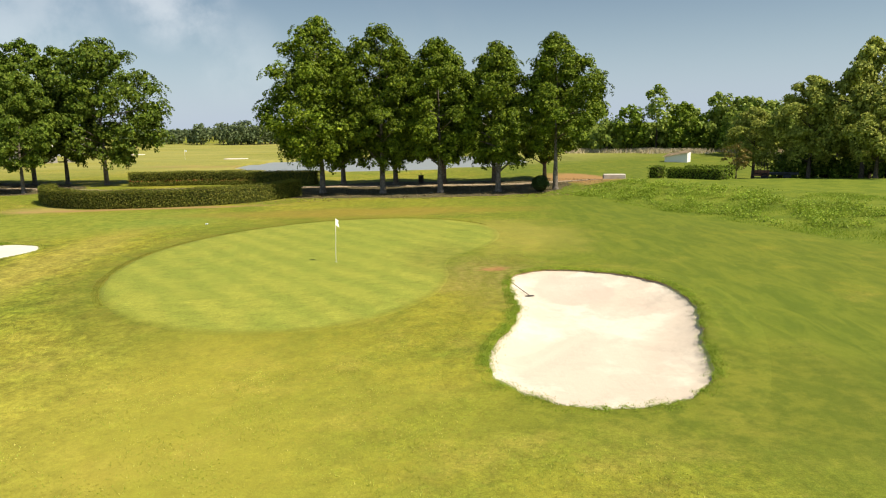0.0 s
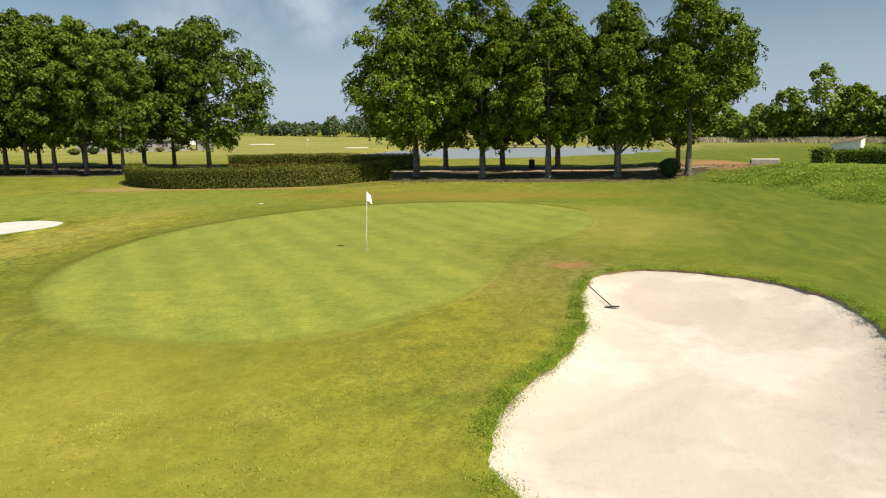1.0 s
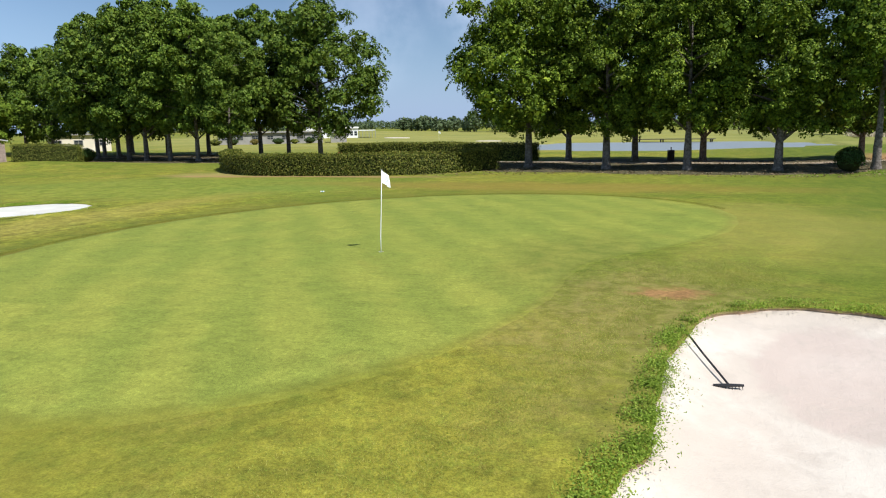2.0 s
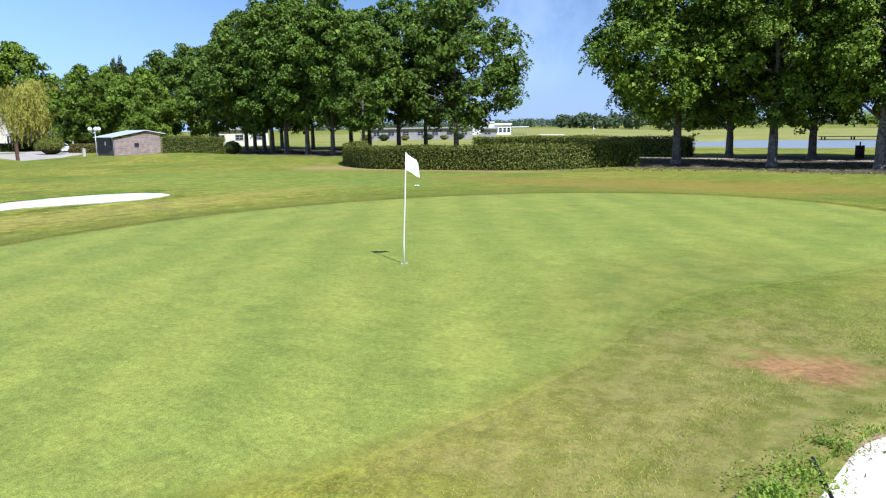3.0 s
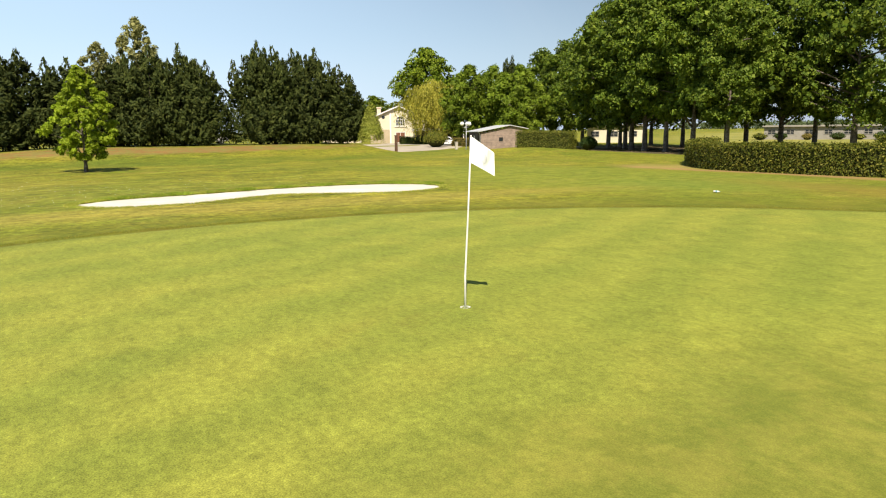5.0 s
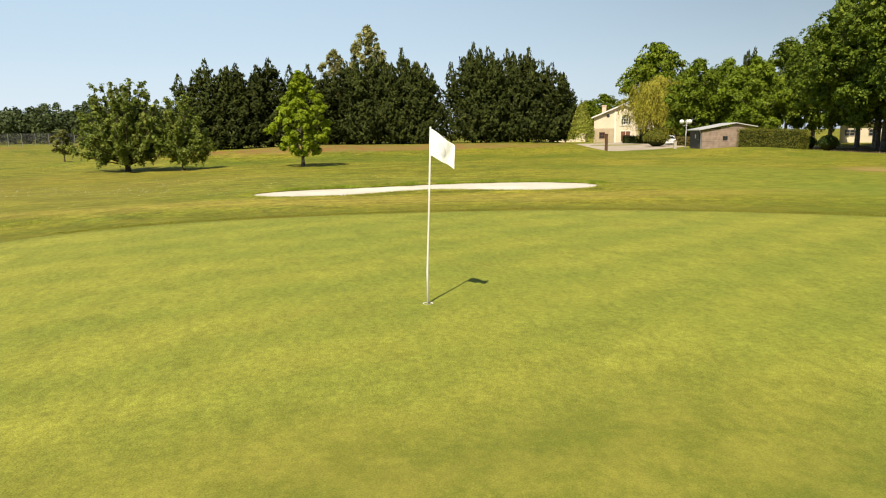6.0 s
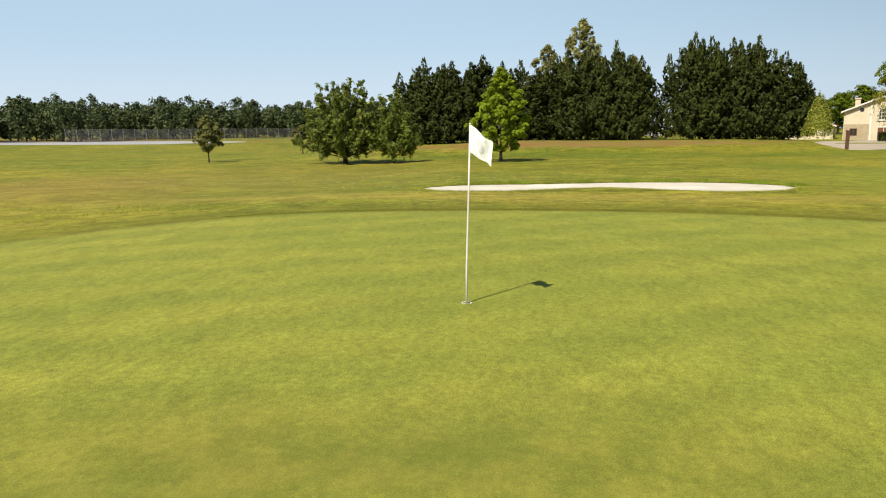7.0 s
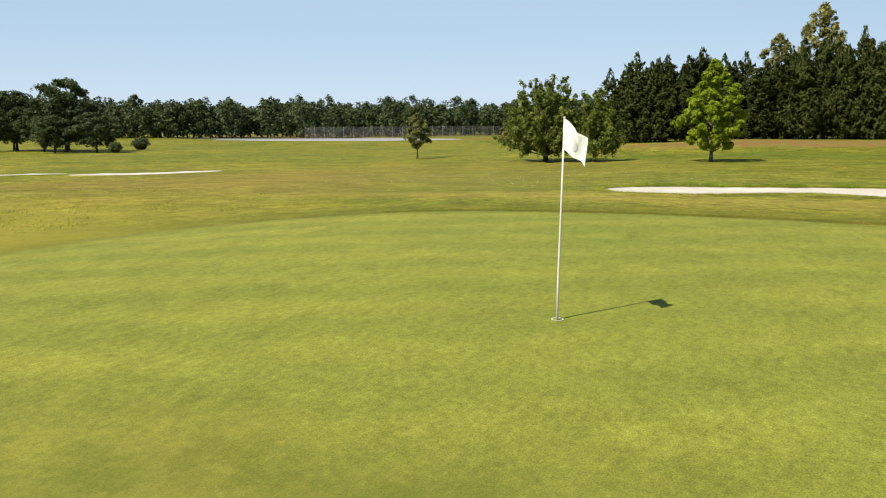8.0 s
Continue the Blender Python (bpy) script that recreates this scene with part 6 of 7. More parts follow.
def car(x, y, turn, paint, label):
    top = thing("car", x, y, turn=turn, label=label, category="car", group="parked cars")
    bm = bmesh.new()
    prof = [(-2.1, 0.3), (2.1, 0.3), (2.15, 0.62), (1.95, 0.8), (1.0, 0.9), (0.35, 1.38), (-1.2, 1.45), (-1.95, 1.0), (-2.15, 0.9)]
    a = [bm.verts.new((px, -0.86, pz)) for px, pz in prof]
    b = [bm.verts.new((px, 0.86, pz)) for px, pz in prof]
    for ring in (a, b):
        for v in ring:
            if v.co.z > 1.1:
                v.co.y *= 0.82
    bm.faces.new(a)
    bm.faces.new(b[::-1])
    n = len(prof)
    for k in range(n):
        bm.faces.new((a[k], b[k], b[(k + 1) % n], a[(k + 1) % n]))
    bmesh.ops.recalc_face_normals(bm, faces=bm.faces[:])
    bmesh.ops.bevel(bm, geom=bm.edges[:], offset=0.05, segments=2, affect="EDGES")
    body = part("body", bm, paint, top, smooth=False)
    for s in (-1, 1):
        bm = bmesh.new()
        vs = [bm.verts.new((px, s * yy, pz)) for px, yy, pz in ((0.8, 0.862, 0.95), (0.3, 0.745, 1.32), (-1.15, 0.735, 1.37), (-1.75, 0.85, 1.0))]
        bm.faces.new(vs)
        bmesh.ops.solidify(bm, geom=bm.faces[:], thickness=0.03)
        part("side_window", bm, GLASS, body)
    bm = bmesh.new()
    vs = [bm.verts.new(p) for p in ((0.99, -0.72, 0.94), (0.99, 0.72, 0.94), (0.42, 0.64, 1.36), (0.42, -0.64, 1.36))]
    bm.faces.new(vs)
    bmesh.ops.solidify(bm, geom=bm.faces[:], thickness=0.03)
    part("windscreen", bm, GLASS, body)
    for px in (-1.3, 1.3):
        for s in (-1, 1):
            bm = bmesh.new()
            bmesh.ops.create_cone(bm, cap_ends=True, segments=18, radius1=0.32, radius2=0.32, depth=0.2, matrix=Matrix.Translation((px, s * 0.78, 0.32)) @ Matrix.Rotation(radians(90), 4, "X"))
            wheel = part("wheel", bm, BLACK, top)
            bm = bmesh.new()
            bmesh.ops.create_cone(bm, cap_ends=True, segments=16, radius1=0.19, radius2=0.17, depth=0.03, matrix=Matrix.Translation((px, s * 0.89, 0.32)) @ Matrix.Rotation(radians(90), 4, "X"))
            part("rim", bm, STEEL, wheel)
    return top


car(-90.5, 43.5, 60, CAR_W, "white parked car behind the round bush")
car(-114.6, 52.6, 155, CAR_D, "dark parked car under the carport")
car(-84.0, 8.0, 95, CAR_W, "pale parked car behind the conifers")
car(-85.5, -5.0, 95, CAR_W, "pale parked car behind the conifers")
hedge("hedge", straight(-88.5, 43.5, -83.0, 45.8), 1.0, 1.2, LEAF_RUST, "low reddish-brown hedge beside the shed", 83, density=60, leaf=0.2)
hedge("hedge", straight(-113.5, 45.0, -111.0, 50.0), 1.2, 1.3, LEAF_DARKBUSH, "low dark hedge before the carport", 84, density=60, leaf=0.2)


def flat_house(x, y, turn, ln, dp, tall, label, bays, name="pavilion", wall=PLASTER_W):
    """A flat-roofed white building with window bays on its local -y face."""
    top = thing(name, x, y, 0.0, turn=turn, label=label, category="building")
    bm = bmesh.new()
    box(bm, -ln / 2, 0, -0.6, ln / 2, dp, tall)
    part("wall", bm, wall, top)
    bm = bmesh.new()
    box(bm, -ln / 2 - 0.3, -0.5, tall, ln / 2 + 0.3, dp + 0.3, tall + 0.3)
    part("roof", bm, PLASTER_W if wall is PLASTER_W else CONCRETE_GREY, top)
    step = ln / bays
    for k in range(bays):
        a = -ln / 2 + step * (k + 0.2)
        opening(top, a, a + step * 0.45, 0.9, min(tall - 0.5, 1.9), 0.0, WHITE if wall is PLASTER_W else CONCRETE_GREY, GLASS, 1)
    return top


def clubhouse():
    """White flat-roofed block with a lower wing and a glazed terrace; local -y faces the course."""
    top = thing("clubhouse", -87.0, 150.2, 0.0, turn=30, label="white flat-roofed clubhouse with a lower wing and glazed terrace", category="building")
    for name, mat, x0, y0, z0, x1, y1, z1 in (
            ("wall", PLASTER_W, -4.6, 0, -1.0, 4.5, 9, 3.5), ("roof", PLASTER_W, -4.8, -0.25, 3.5, 4.7, 9.2, 3.75),
            ("wing_wall", PLASTER_W, 4.5, 1.0, -1.0, 9.0, 8, 2.9), ("wing_roof", PLASTER_W, 4.3, 0.6, 2.9, 9.2, 8.2, 3.3),
            ("terrace_roof", PLASTER_W, 9.2, 0.4, 2.2, 13.6, 6, 2.4), ("terrace_floor", CONCRETE, 9.0, 0.4, -1.0, 13.6, 6, 0.1)):
        part(name, box(bmesh.new(), x0, y0, z0, x1, y1, z1), mat, top)
    bm = bmesh.new()
    bmesh.ops.create_uvsphere(bm, u_segments=24, v_segments=12, radius=1.0)
    for v in bm.verts:
        v.co = Vector((-0.3 + v.co.x * 3.6, 6.0 + v.co.y * 3.0, 3.6 + max(0.0, v.co.z) * 1.5))
    part("vaulted_roof", bm, STEEL, top, "grey curved roof behind the parapet", smooth=True)
    for k in range(6):
        part("terrace_post", box(bmesh.new(), 9.3 + k * 0.84, 0.5, 0.1, 9.4 + k * 0.84, 0.6, 2.2), STEEL, top)
    for x0, x1, z0, z1 in ((-3.8, -3.3, 1.4, 2.4), (2.4, 2.9, 1.5, 2.1), (3.5, 4.2, 1.3, 2.0)):
        opening(top, x0, x1, z0, z1, 0.0, WHITE, GLASS, 0)
    opening(top, 0.4, 2.4, -0.9, 0.6, 0.0, WHITE, GLASS, 1, name="door")
    for k in range(4):
        opening(top, 4.7 + k * 1.07, 5.6 + k * 1.07, 0.9, 2.2, 1.0, WHITE, GLASS, 0, name="door")
    bm = bmesh.new()
    tube(bm, [(3.6, -1.6, -1.0), (3.6, -1.6, 1.3)], [1.15, 1.25], 20)
    part("stair_wall", bm, PLASTER_W, top, "rounded white stair wall", smooth=True)
    return top


clubhouse()
flat_house(-66.9, 121.2, 30, 3.4, 5.0, 2.0, "small grey service building by the hedges", 1, "service_building", CONCRETE_GREY)
flat_house(-78.6, 113.3, 35.4, 21.5, 7.0, 2.3, "long low stone building behind the grove", 7, "long_building", CONCRETE_GREY)
flat_house(-91.5, 76.0, 49.6, 9.5, 6.0, 2.7, "cream low building behind the trees of the grove", 3, "annexe", PLASTER)
for k, (x, y, r, t, mat) in enumerate(((-84.0, 107.4, 1.1, 1.3, LEAF_DARKBUSH), (-80.5, 110.0, 0.9, 1.1, LEAF_RUST), (-76.5, 112.6, 1.2, 1.2, LEAF_DARKBUSH), (-73.8, 114.6, 0.8, 0.9, LEAF_HEDGE), (-71.2, 116.3, 1.1, 1.3, LEAF_DARKBUSH), (-86.6, 105.2, 1.2, 1.2, LEAF_HEDGE))):
    shrub("shrub", x, y, r, r, t, mat, "low shrub planted before the long building", 110 + k, 420, 0.22)


def prism(profile, y0, y1):
    """A solid drawn along y from an outline in x and z."""
    bm = bmesh.new()
    a, b = [bm.verts.new((x, y0, z)) for x, z in profile], [bm.verts.new((x, y1, z)) for x, z in profile]
    n = len(profile)
    for vs in [a, b[::-1]] + [(a[k], b[k], b[(k + 1) % n], a[(k + 1) % n]) for k in range(n)]:
        bm.faces.new(vs)
    bmesh.ops.recalc_face_normals(bm, faces=bm.faces[:])
    return bm


ROOF_TAN = make_plain("weathered_roof_board", (0.46, 0.35, 0.23), 0.85, 0.35, 2.5, 0.3)


def pump_house():
    top = thing("pump_house", 43.2, 70.6, turn=-35, label="small white pump house with a weathered tan sloping roof", category="hut")
    part("wall", prism([(-1.65, -0.3), (1.65, -0.3), (1.65, 1.42), (-1.65, 0.8)], 0, 2.0), PLASTER_W, top)
    bm = bmesh.new()
    vs = [bm.verts.new(p) for p in ((-1.95, -0.25, 0.76), (1.85, -0.25, 1.47), (1.85, 2.3, 1.82), (-1.95, 2.3, 1.1))]
    bm.faces.new(vs)
    bmesh.ops.solidify(bm, geom=bm.faces[:], thickness=-0.13)
    part("roof", bm, ROOF_TAN, top)


pump_house()


def slab():
    top = thing("concrete_cover", 24.8, 38.8, turn=-15, label="pale concrete cover block on the sandy path", category="concrete block")
    bm = bmesh.new()
    box(bm, -1.1, -0.7, -0.3, 1.1, 0.7, 0.5, 0.04)
    part("block", bm, CONCRETE, top)
    bm = bmesh.new()
    box(bm, -1.18, -0.4, 0.08, -1.1, 0.4, 0.42)
    part("hatch", bm, BLACK, top, "dark hatch opening")


slab()


def cart():
    top = thing("trailer", 39.9, 35.0, turn=-28, label="dark flat trailer with tall end rails under the trees", category="trailer")
    bm = bmesh.new()
    box(bm, -2.0, -0.8, 0.55, 2.0, 0.8, 0.72)
    part("deck", bm, BLACK, top)
    for k in range(5):
        bm = bmesh.new()
        box(bm, -2.0 + 0.3 * k, -0.8, 0.72, -1.94 + 0.3 * k, -0.74, 1.75)
        part("rail", bm, WOODPOST, top)
    bm = bmesh.new()
    box(bm, -2.0, -0.8, 0.4, -0.6, -0.74, 1.0)
    part("side_board", bm, BROWN, top)
    for px in (-1.0, 1.0):
        for s in (-1, 1):
            bm = bmesh.new()
            bmesh.ops.create_cone(bm, cap_ends=True, segments=16, radius1=0.36, radius2=0.36, depth=0.2, matrix=Matrix.Translation((px, s * 0.7, 0.36)) @ Matrix.Rotation(radians(90), 4, "X"))
            part("wheel", bm, BLACK, top)


cart()


def lake_bin():
    top = thing("litter_bin", 4.95, 47.0, label="dark wooden litter bin by the lake shore", category="bin")
    n = 12
    bm = bmesh.new()
    tube(bm, [(0, 0, 0.02), (0, 0, 0.85)], [0.24, 0.26], 12)
    part("liner", bm, BLACK, top)
    for k in range(n):
        a = 2 * math.pi * k / n
        bm = bmesh.new()
        box(bm, 0.25, -0.055, 0.0, 0.29, 0.055, 0.9)
        ob = part("slat", bm, WOODPOST, top)
        ob.matrix_basis = Matrix.Rotation(a, 4, "Z")
    for s in (-1, 1):
        bm = bmesh.new()
        box(bm, -0.03, s * 0.2 - 0.03, 0.85, 0.03, s * 0.2 + 0.03, 1.15)
        part("handle_post", bm, WOODPOST, top)


lake_bin()


def wire_fence():
    top = thing("wire_fence", -192.0, -111.0, 0.0, label="tall wire mesh fence on steel posts before the wood", category="fence")
    x0, y0, x1, y1 = -178.0, -150.0, -214.0, -60.0
    n = 30
    for k in range(n + 1):
        x, y = x0 + (x1 - x0) * k / n, y0 + (y1 - y0) * k / n
        z = float(height(x, y))
        bm = bmesh.new()
        tube(bm, [(x + 192, y + 111, z - 0.3), (x + 192, y + 111, z + 3.6)], [0.06, 0.06], 6)
        part("post", bm, STEEL, top)
    bm = bmesh.new()
    ux, uy = (x1 - x0), (y1 - y0)
    for j in range(18):
        zz = 0.1 + j * 0.195
        za, zb = float(height(x0, y0)), float(height(x1, y1))
        tube(bm, [(x0 + 192, y0 + 111, za + zz), (x1 + 192, y1 + 111, zb + zz)], [0.016, 0.016], 4, False)
    part("mesh", bm, MESHWIRE, top, "thin horizontal wires")


wire_fence()


def jetty():
    top = thing("jetty", 2.0, 121.0, LAKE_E_Z, turn=-8, label="low dark timber jetty on the far lake shore", category="jetty")
    for k in range(14):
        bm = bmesh.new()
        box(bm, -7 + k, -1.2, 0.5, -6.04 + k, 1.2, 0.6)
        part("plank", bm, WOODPOST, top)
    for k in range(4):
        for s in (-1, 1):
            bm = bmesh.new()
            tube(bm, [(-6.5 + k * 4.3, s, -1.0), (-6.5 + k * 4.3, s, 0.5)], [0.12, 0.12], 8)
            part("pile", bm, WOODPOST, top)


jetty()


SANDY = make_plain("sandy_path", (0.42, 0.33, 0.22), 0.95, 0.3, 0.6, 0.4, specular=0.1, fine=14.0, dist=0.03)


def track(name, axis, wide, mat, label, seed):
    """A worn path laid over the land along a line."""
    rng = np.random.default_rng(seed)
    t = unit(np.gradient(axis, axis=0))
    nv = np.stack([-t[:, 1], t[:, 0]], 1)
    a, b = axis + nv * (wide / 2 + rng.normal(0, 0.08, (len(axis), 1))), axis - nv * (wide / 2 + rng.normal(0, 0.08, (len(axis), 1)))
    v = np.stack([on_land(a, 0.035), on_land(axis, 0.045), on_land(b, 0.035)], 1).reshape(-1, 3)
    f = [(3 * k + j, 3 * k + 3 + j, 3 * k + 4 + j, 3 * k + 1 + j) for k in range(len(axis) - 1) for j in (0, 1)]
    me = bpy.data.meshes.new(name)
    me.from_pydata(v.tolist(), [], f)
    me.materials.append(mat)
    me.shade_smooth()
    return tagged(new(name, me), label, "path", kind="structure")


f_ = np.linspace(0, 1, 60)
track("cart_path", np.stack([-30 + 54 * f_, 43.0 + 3.5 * (1 - f_) - 5.0 * f_ ** 4], 1), 1.9, SANDY, "worn sandy cart path between the tree rows", 5)
track("cart_path", np.stack([-28 - 50 * f_, 45.5 + 9 * np.sin(f_ * 2.2)], 1), 2.2, SANDY, "worn sandy cart path through the grove", 6)
# far bunkers and greens across the course, as flat patches of sand and turf
patch("far_bunker", ring_long(-33.5, 122.0, 10, 2.6, 1.8, 0.5, 40), SAND, "far white bunker across the course", 0.1)
patch("far_bunker", ring_long(-67.5, 153.5, 10, 3.4, 2.2, 0.5, 40), SAND, "far white bunker across the course", 0.1)


# ---- grass as geometry ----
def blades(name, pts, tall, mat, label, seed, lean=0.5, wide=0.12):
    """Single blades of grass, each a thin triangle."""
    rng = np.random.default_rng(seed)
    n = len(pts)
    a = rng.uniform(0, 2 * math.pi, n)
    t = np.stack([np.cos(a), np.sin(a), 0 * a], 1)
    h = (tall * rng.uniform(0.5, 1.4, n))[:, None]
    w_ = h * wide
    tip = np.concatenate([rng.normal(0, lean, (n, 2)), np.ones((n, 1))], 1) * h
    v = np.stack([pts - t * w_, pts + t * w_, pts + tip], 1)
    return tagged(new(name, quads(name, v, mat, 3)), label, "grass", kind="stuff")


rng_g = np.random.default_rng(101)


def lip_points(edge, out, n, lo, hi, bias=1.0, closed=True):
    i = rng_g.integers(0, len(edge) if closed else len(edge) - 1, n)
    f = rng_g.random((n, 1))
    p = edge[i] * (1 - f) + edge[(i + 1) % len(edge)] * f
    p = p + out[i] * (lo + (hi - lo) * rng_g.random((n, 1)) ** bias)
    return np.column_stack([p, height(p[:, 0], p[:, 1]) + 0.02])


blades("bunker_edge_grass", lip_points(edge_a, out_a, 22000, -0.03, 0.5, 1.6), 0.05, BLADE_LUSH, "longer green grass along the bunker edge", 102)
far_b = np.where(edge_b[:, 0] < -20.3)[0]
far_b = np.roll(far_b, -1 - int(np.argmax(np.diff(far_b)))) if np.diff(far_b).max() > 1 else far_b
blades("bunker_edge_grass", lip_points(edge_b[far_b], out_b[far_b], 15000, -0.03, 0.6, 1.7, False), 0.06, BLADE, "longer green grass along the bunker edge", 103)
clump_i = rng_g.choice(far_b, 70)
clump = np.concatenate([edge_b[i] + out_b[i] * rng_g.uniform(0.0, 0.25) + rng_g.normal(0, rng_g.uniform(0.08, 0.25), (110, 2)) for i in clump_i])
blades("bunker_edge_tufts", np.column_stack([clump, height(clump[:, 0], clump[:, 1]) + 0.02]), 0.1, BLADE_MOUND, "uneven tufts of grass on the far lip of a bunker", 109, 0.45, 0.1)
near_b = np.setdiff1d(np.arange(len(edge_b)), far_b)
near_b = np.roll(near_b, -1 - int(np.argmax(np.diff(near_b)))) if np.diff(near_b).max() > 1 else near_b
blades("bunker_edge_grass", lip_points(edge_b[near_b], out_b[near_b], 9000, -0.05, 0.35, 1.6, False), 0.055, BLADE, "short ragged grass along the near bunker edge", 110, 0.6, 0.16)
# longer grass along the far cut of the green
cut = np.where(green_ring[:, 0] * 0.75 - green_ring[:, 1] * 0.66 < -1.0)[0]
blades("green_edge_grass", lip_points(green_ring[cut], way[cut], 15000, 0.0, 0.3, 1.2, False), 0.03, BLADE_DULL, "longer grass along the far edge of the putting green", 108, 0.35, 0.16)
# weeds that creep over the western edge of the large bunker
sel = np.where((edge_a[:, 0] < 7.9) & (edge_a[:, 1] > -14.5) & (edge_a[:, 1] < -5.4))[0]
east = np.where(out_a @ np.array((0.97, -0.24)) > 0.55)[0]
pick = np.concatenate([rng_g.choice(sel, 95), rng_g.integers(0, len(edge_a), 110), rng_g.choice(east, 70)])
clump = np.concatenate([edge_a[i] + out_a[i] * rng_g.uniform(-0.02, 0.22) + rng_g.normal(0, rng_g.uniform(0.05, 0.18), (150, 2)) for i in pick])
clump = np.column_stack([clump, height(clump[:, 0], clump[:, 1]) + 0.0])
weeds = leaves(rng_g, clump + np.column_stack([np.zeros((len(clump), 2)), rng_g.uniform(0.02, 0.13, len(clump))]), np.tile((0, 0, 1.0), (len(clump), 1)), 0.035, 0.45, 0.7)
tagged(new("edge_weeds", quads("edge_weeds", weeds, BLADE_LUSH)), "leafy green weeds creeping over the bunker edge", "weeds", kind="stuff")
# short turf in the rough nearest the path
p = np.column_stack([rng_g.uniform(1, 9.5, 420000), rng_g.uniform(-14, 1, 420000)])
fade = np.hypot((p[:, 0] - 6.5) / 5.5, (p[:, 1] + 6) / 8.5)
near_green = np.mean([inside(green_ring, p[:, 0], p[:, 1], g) for g in (0.0, 0.3, 0.6, 0.9, 1.2, 1.6, 2.0)], 0)
keep = ~inside(RING_A, p[:, 0], p[:, 1], 0.05) & (rng_g.random(len(p)) > near_green ** 0.7) & (rng_g.random(len(p)) < np.clip((1 - fade) * 2.2, 0, 1))
p = p[keep & (np.hypot((p[:, 0] - 7.35) / 0.85, (p[:, 1] + 2.5) / 0.8) > rng_g.uniform(0.75, 1.15, len(p)))][:200000]
blades("rough_grass", np.column_stack([p, height(p[:, 0], p[:, 1]) + 0.012]), 0.017, BLADE, "short dry grass of the rough", 104, 0.9, 0.24)
# wild growth on the mound
p = np.column_stack([rng_g.uniform(17, 44, 300000), rng_g.uniform(-2, 33, 300000)])
s_ = (p[:, 0] - 17.4) * 0.952 + (p[:, 1] - 28.4) * 0.305
keep = (s_ > 0.5) & (s_ < 9 + 3 * np.sin(p[:, 0] * 0.4)) & (np.sin(p[:, 0] * 0.9) * np.sin(p[:, 1] * 0.8 + 1) + rng_g.normal(0, 0.5, len(p)) > 0.1)
p = p[keep]
blades("mound_grass", np.column_stack([p, height(p[:, 0], p[:, 1])]), 0.09, BLADE_MOUND, "unmown grass and weeds on the slope of the mound", 105, 0.5, 0.14)
spots = np.column_stack([rng_g.uniform(18, 36, 420), rng_g.uniform(4, 31, 420)])
s_ = (spots[:, 0] - 17.4) * 0.952 + (spots[:, 1] - 28.4) * 0.305
spots = spots[(s_ > 1.0) & (s_ < 8.0)]
clump = np.concatenate([np.column_stack([q + rng_g.normal(0, 0.26, (70, 2)), np.abs(rng_g.normal(0, 0.19, 70))]) for q in spots])
clump[:, 2] += height(clump[:, 0], clump[:, 1])
tagged(new("mound_weeds", quads("mound_weeds", leaves(rng_g, clump, np.tile((0, 0, 1.0), (len(clump), 1)), 0.13, 0.55, 0.7), BLADE_LUSH)), "leafy weeds in clumps on the slope of the mound", "weeds", kind="stuff")
# tufts of longer grass before the green
p = np.column_stack([rng_g.uniform(-14, 9, 90000), rng_g.uniform(-30, -9, 90000)])
lump = np.sin(p[:, 0] * 1.7 + 2 * np.sin(p[:, 1] * 0.6)) * np.sin(p[:, 1] * 1.3 + 1.5 * np.sin(p[:, 0] * 0.5)) + rng_g.normal(0, 0.5, len(p))
keep = (lump > 0.1) & ~inside(green_ring, p[:, 0], p[:, 1], 1.6) & ~inside(RING_A, p[:, 0], p[:, 1], 0.1) & ~inside(RING_B, p[:, 0], p[:, 1], 0.2) & ~inside(RING_C, p[:, 0], p[:, 1], 0.3)
p = p[keep]
blades("rough_tufts", np.column_stack([p, height(p[:, 0], p[:, 1])]), 0.024, BLADE, "tufts of longer grass in the lawn", 107, 0.9, 0.5)
# daisies in the western lawn
p = np.column_stack([rng_g.normal(-27, 5, 1500), rng_g.normal(-11, 7, 1500)])
p = p[(p[:, 0] < -16) & (np.sin(p[:, 0] * 0.8) * np.sin(p[:, 1] * 0.6) > -0.3) & ~inside(RING_B, p[:, 0], p[:, 1], 0.4)]
p = np.column_stack([p, height(p[:, 0], p[:, 1]) + 0.04])
tagged(new("daisies", quads("daisies", leaves(rng_g, p, np.tile((0, 0, 1.0), (len(p), 1)), 0.026, 0.9, 0.3), WHITE)), "small white daisies scattered in the lawn", "flowers", kind="stuff")
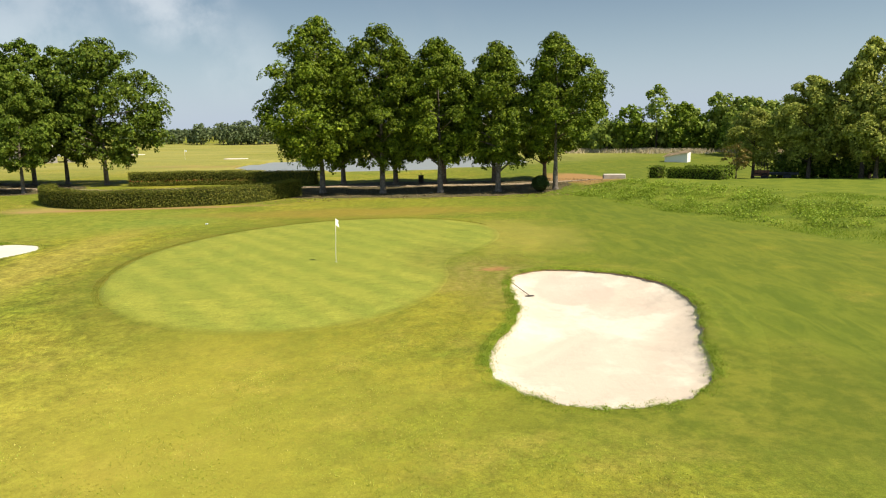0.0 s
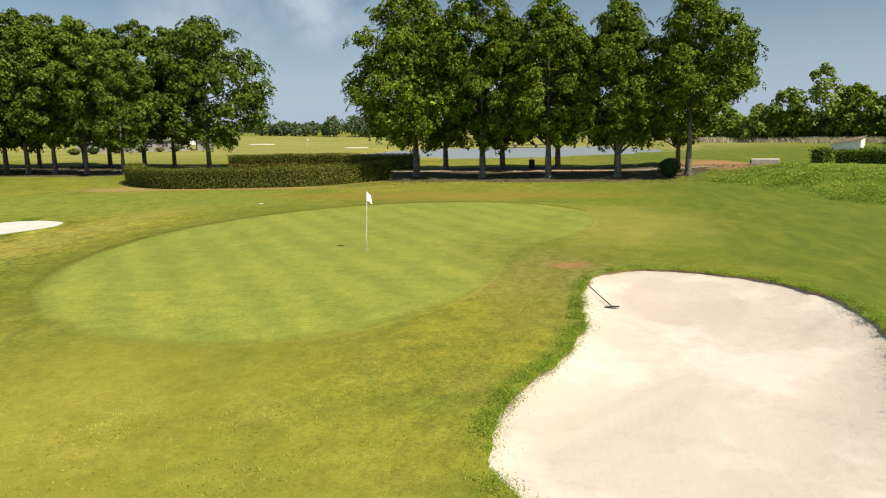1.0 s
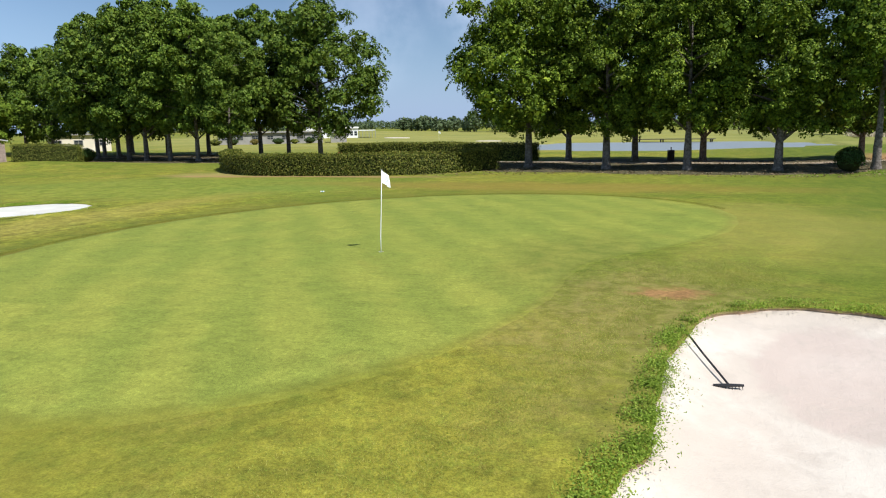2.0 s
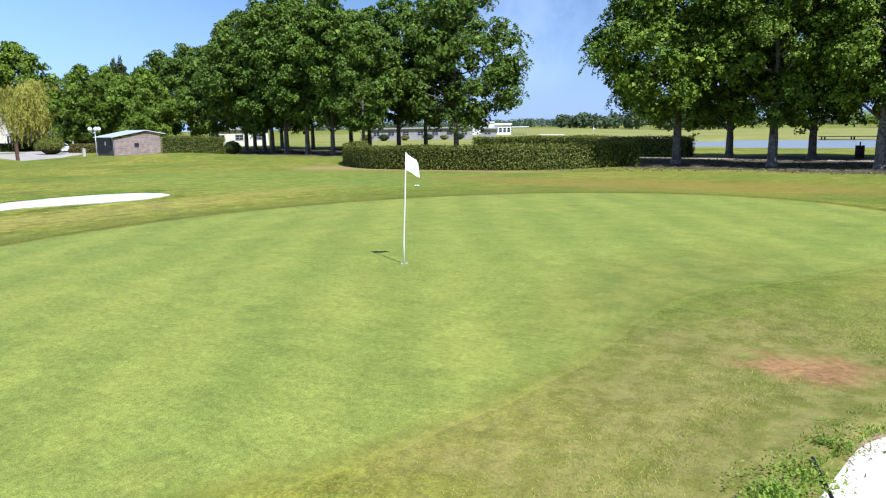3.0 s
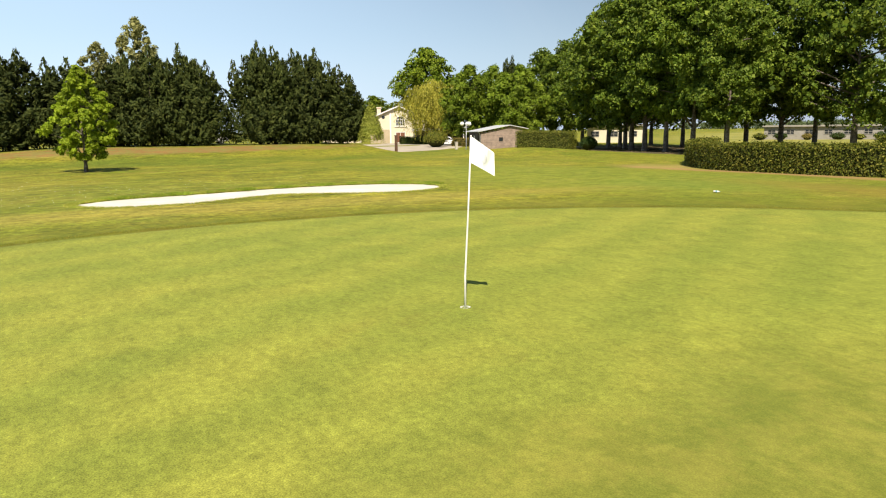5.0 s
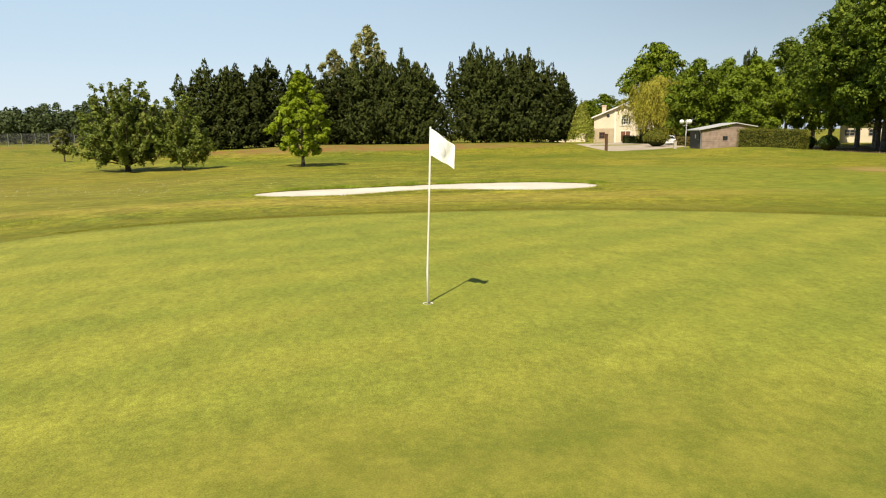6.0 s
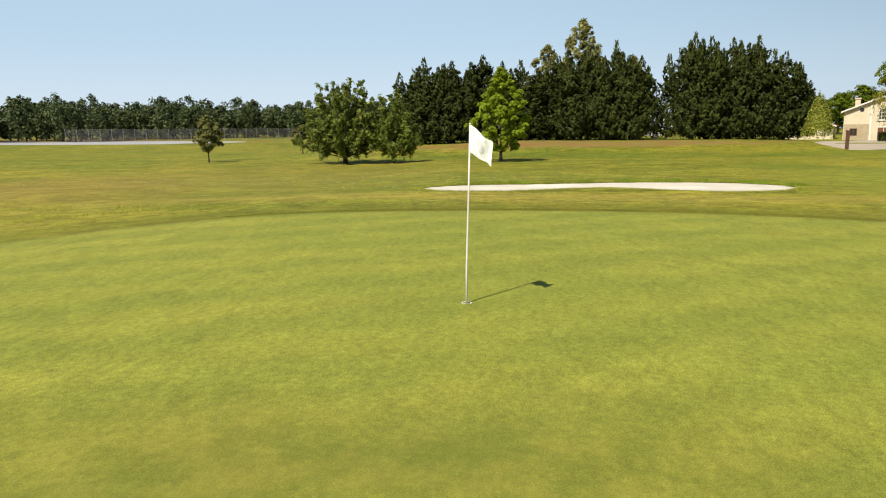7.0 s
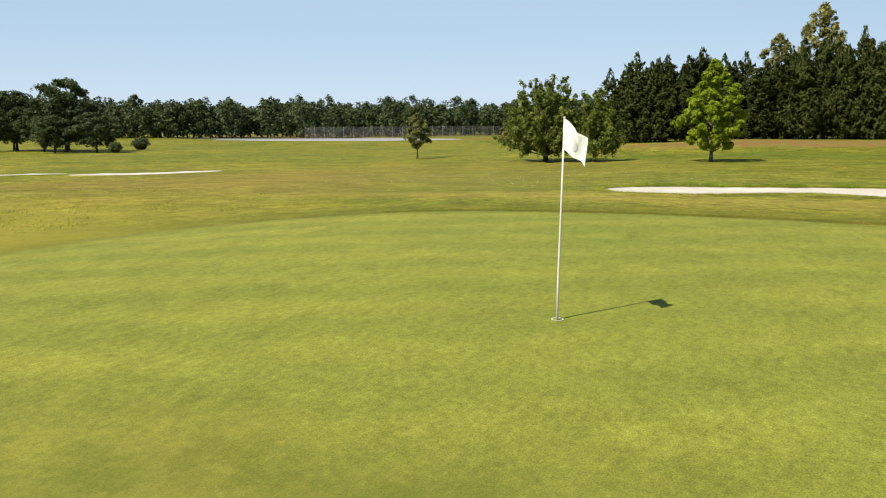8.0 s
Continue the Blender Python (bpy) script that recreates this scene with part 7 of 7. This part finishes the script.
# a row of red-flowering plants along the front of the second hedge
ROSE = make_leaf("red_petal", (0.3, 0.05, 0.03), (0.42, 0.09, 0.05), (0.55, 0.16, 0.08), 0.3)
fx = rng_g.uniform(-29.5, -14.0, 2600) + 0.25 * np.sin(np.arange(2600))
fy = 53.0 - (fx + 29.6) * 0.195 - 1.0 + rng_g.normal(0, 0.15, 2600)
p = np.column_stack([fx, fy, height(fx, fy) + rng_g.uniform(0.05, 0.62, 2600)])
bed = tagged(new("flower_bed"), "low row of red-flowering plants before a clipped hedge", "flowers", kind="stuff")
part("foliage", quads("foliage", leaves(rng_g, p[:1900], np.tile((0, -0.4, 1.0), (1900, 1)), 0.1, 0.55, 0.6), LEAF_HEDGE), LEAF_HEDGE, bed)
p[1900:, 2] = height(p[1900:, 0], p[1900:, 1]) + rng_g.uniform(0.5, 0.72, 700)
part("blossom", quads("blossom", leaves(rng_g, p[1900:2080], np.tile((0, -0.4, 1.0), (180, 1)), 0.07, 0.9, 0.6), ROSE), ROSE, bed)
# fallen leaves on the soil under the trees
LITTER = make_leaf("fallen_leaf", (0.1, 0.075, 0.04), (0.17, 0.12, 0.06), (0.3, 0.22, 0.12), 0.2)
p = np.concatenate([np.column_stack([rng_g.uniform(-12, 23, 5000), rng_g.uniform(28.5, 45, 5000)]), np.column_stack([rng_g.uniform(-70, -34, 5000), rng_g.uniform(43, 62, 5000)])])
p = np.column_stack([p, height(p[:, 0], p[:, 1]) + 0.05])
tagged(new("fallen_leaves", quads("fallen_leaves", leaves(rng_g, p, np.tile((0, 0, 1.0), (len(p), 1)), 0.14, 0.6, 0.3), LITTER)), "brown fallen leaves on the soil beneath the trees", "leaf litter", kind="stuff")
# dry reeds past the eastern meadow
p = np.column_stack([rng_g.uniform(30, 75, 26000), np.zeros(26000)])
p[:, 1] = 118 - (p[:, 0] - 30) * 0.62 + rng_g.normal(0, 2.4, 26000) + 1.2 * np.sin(p[:, 0] * 0.5)
p = p[np.sin(p[:, 0] * 0.37 + 1) + 0.7 * np.sin(p[:, 0] * 0.9) + rng_g.normal(0, 0.8, len(p)) > 0.0]
blades("reeds", np.column_stack([p, height(p[:, 0], p[:, 1])]), 0.72, REED, "pale dry reeds along the meadow edge", 106, 0.5, 0.07)
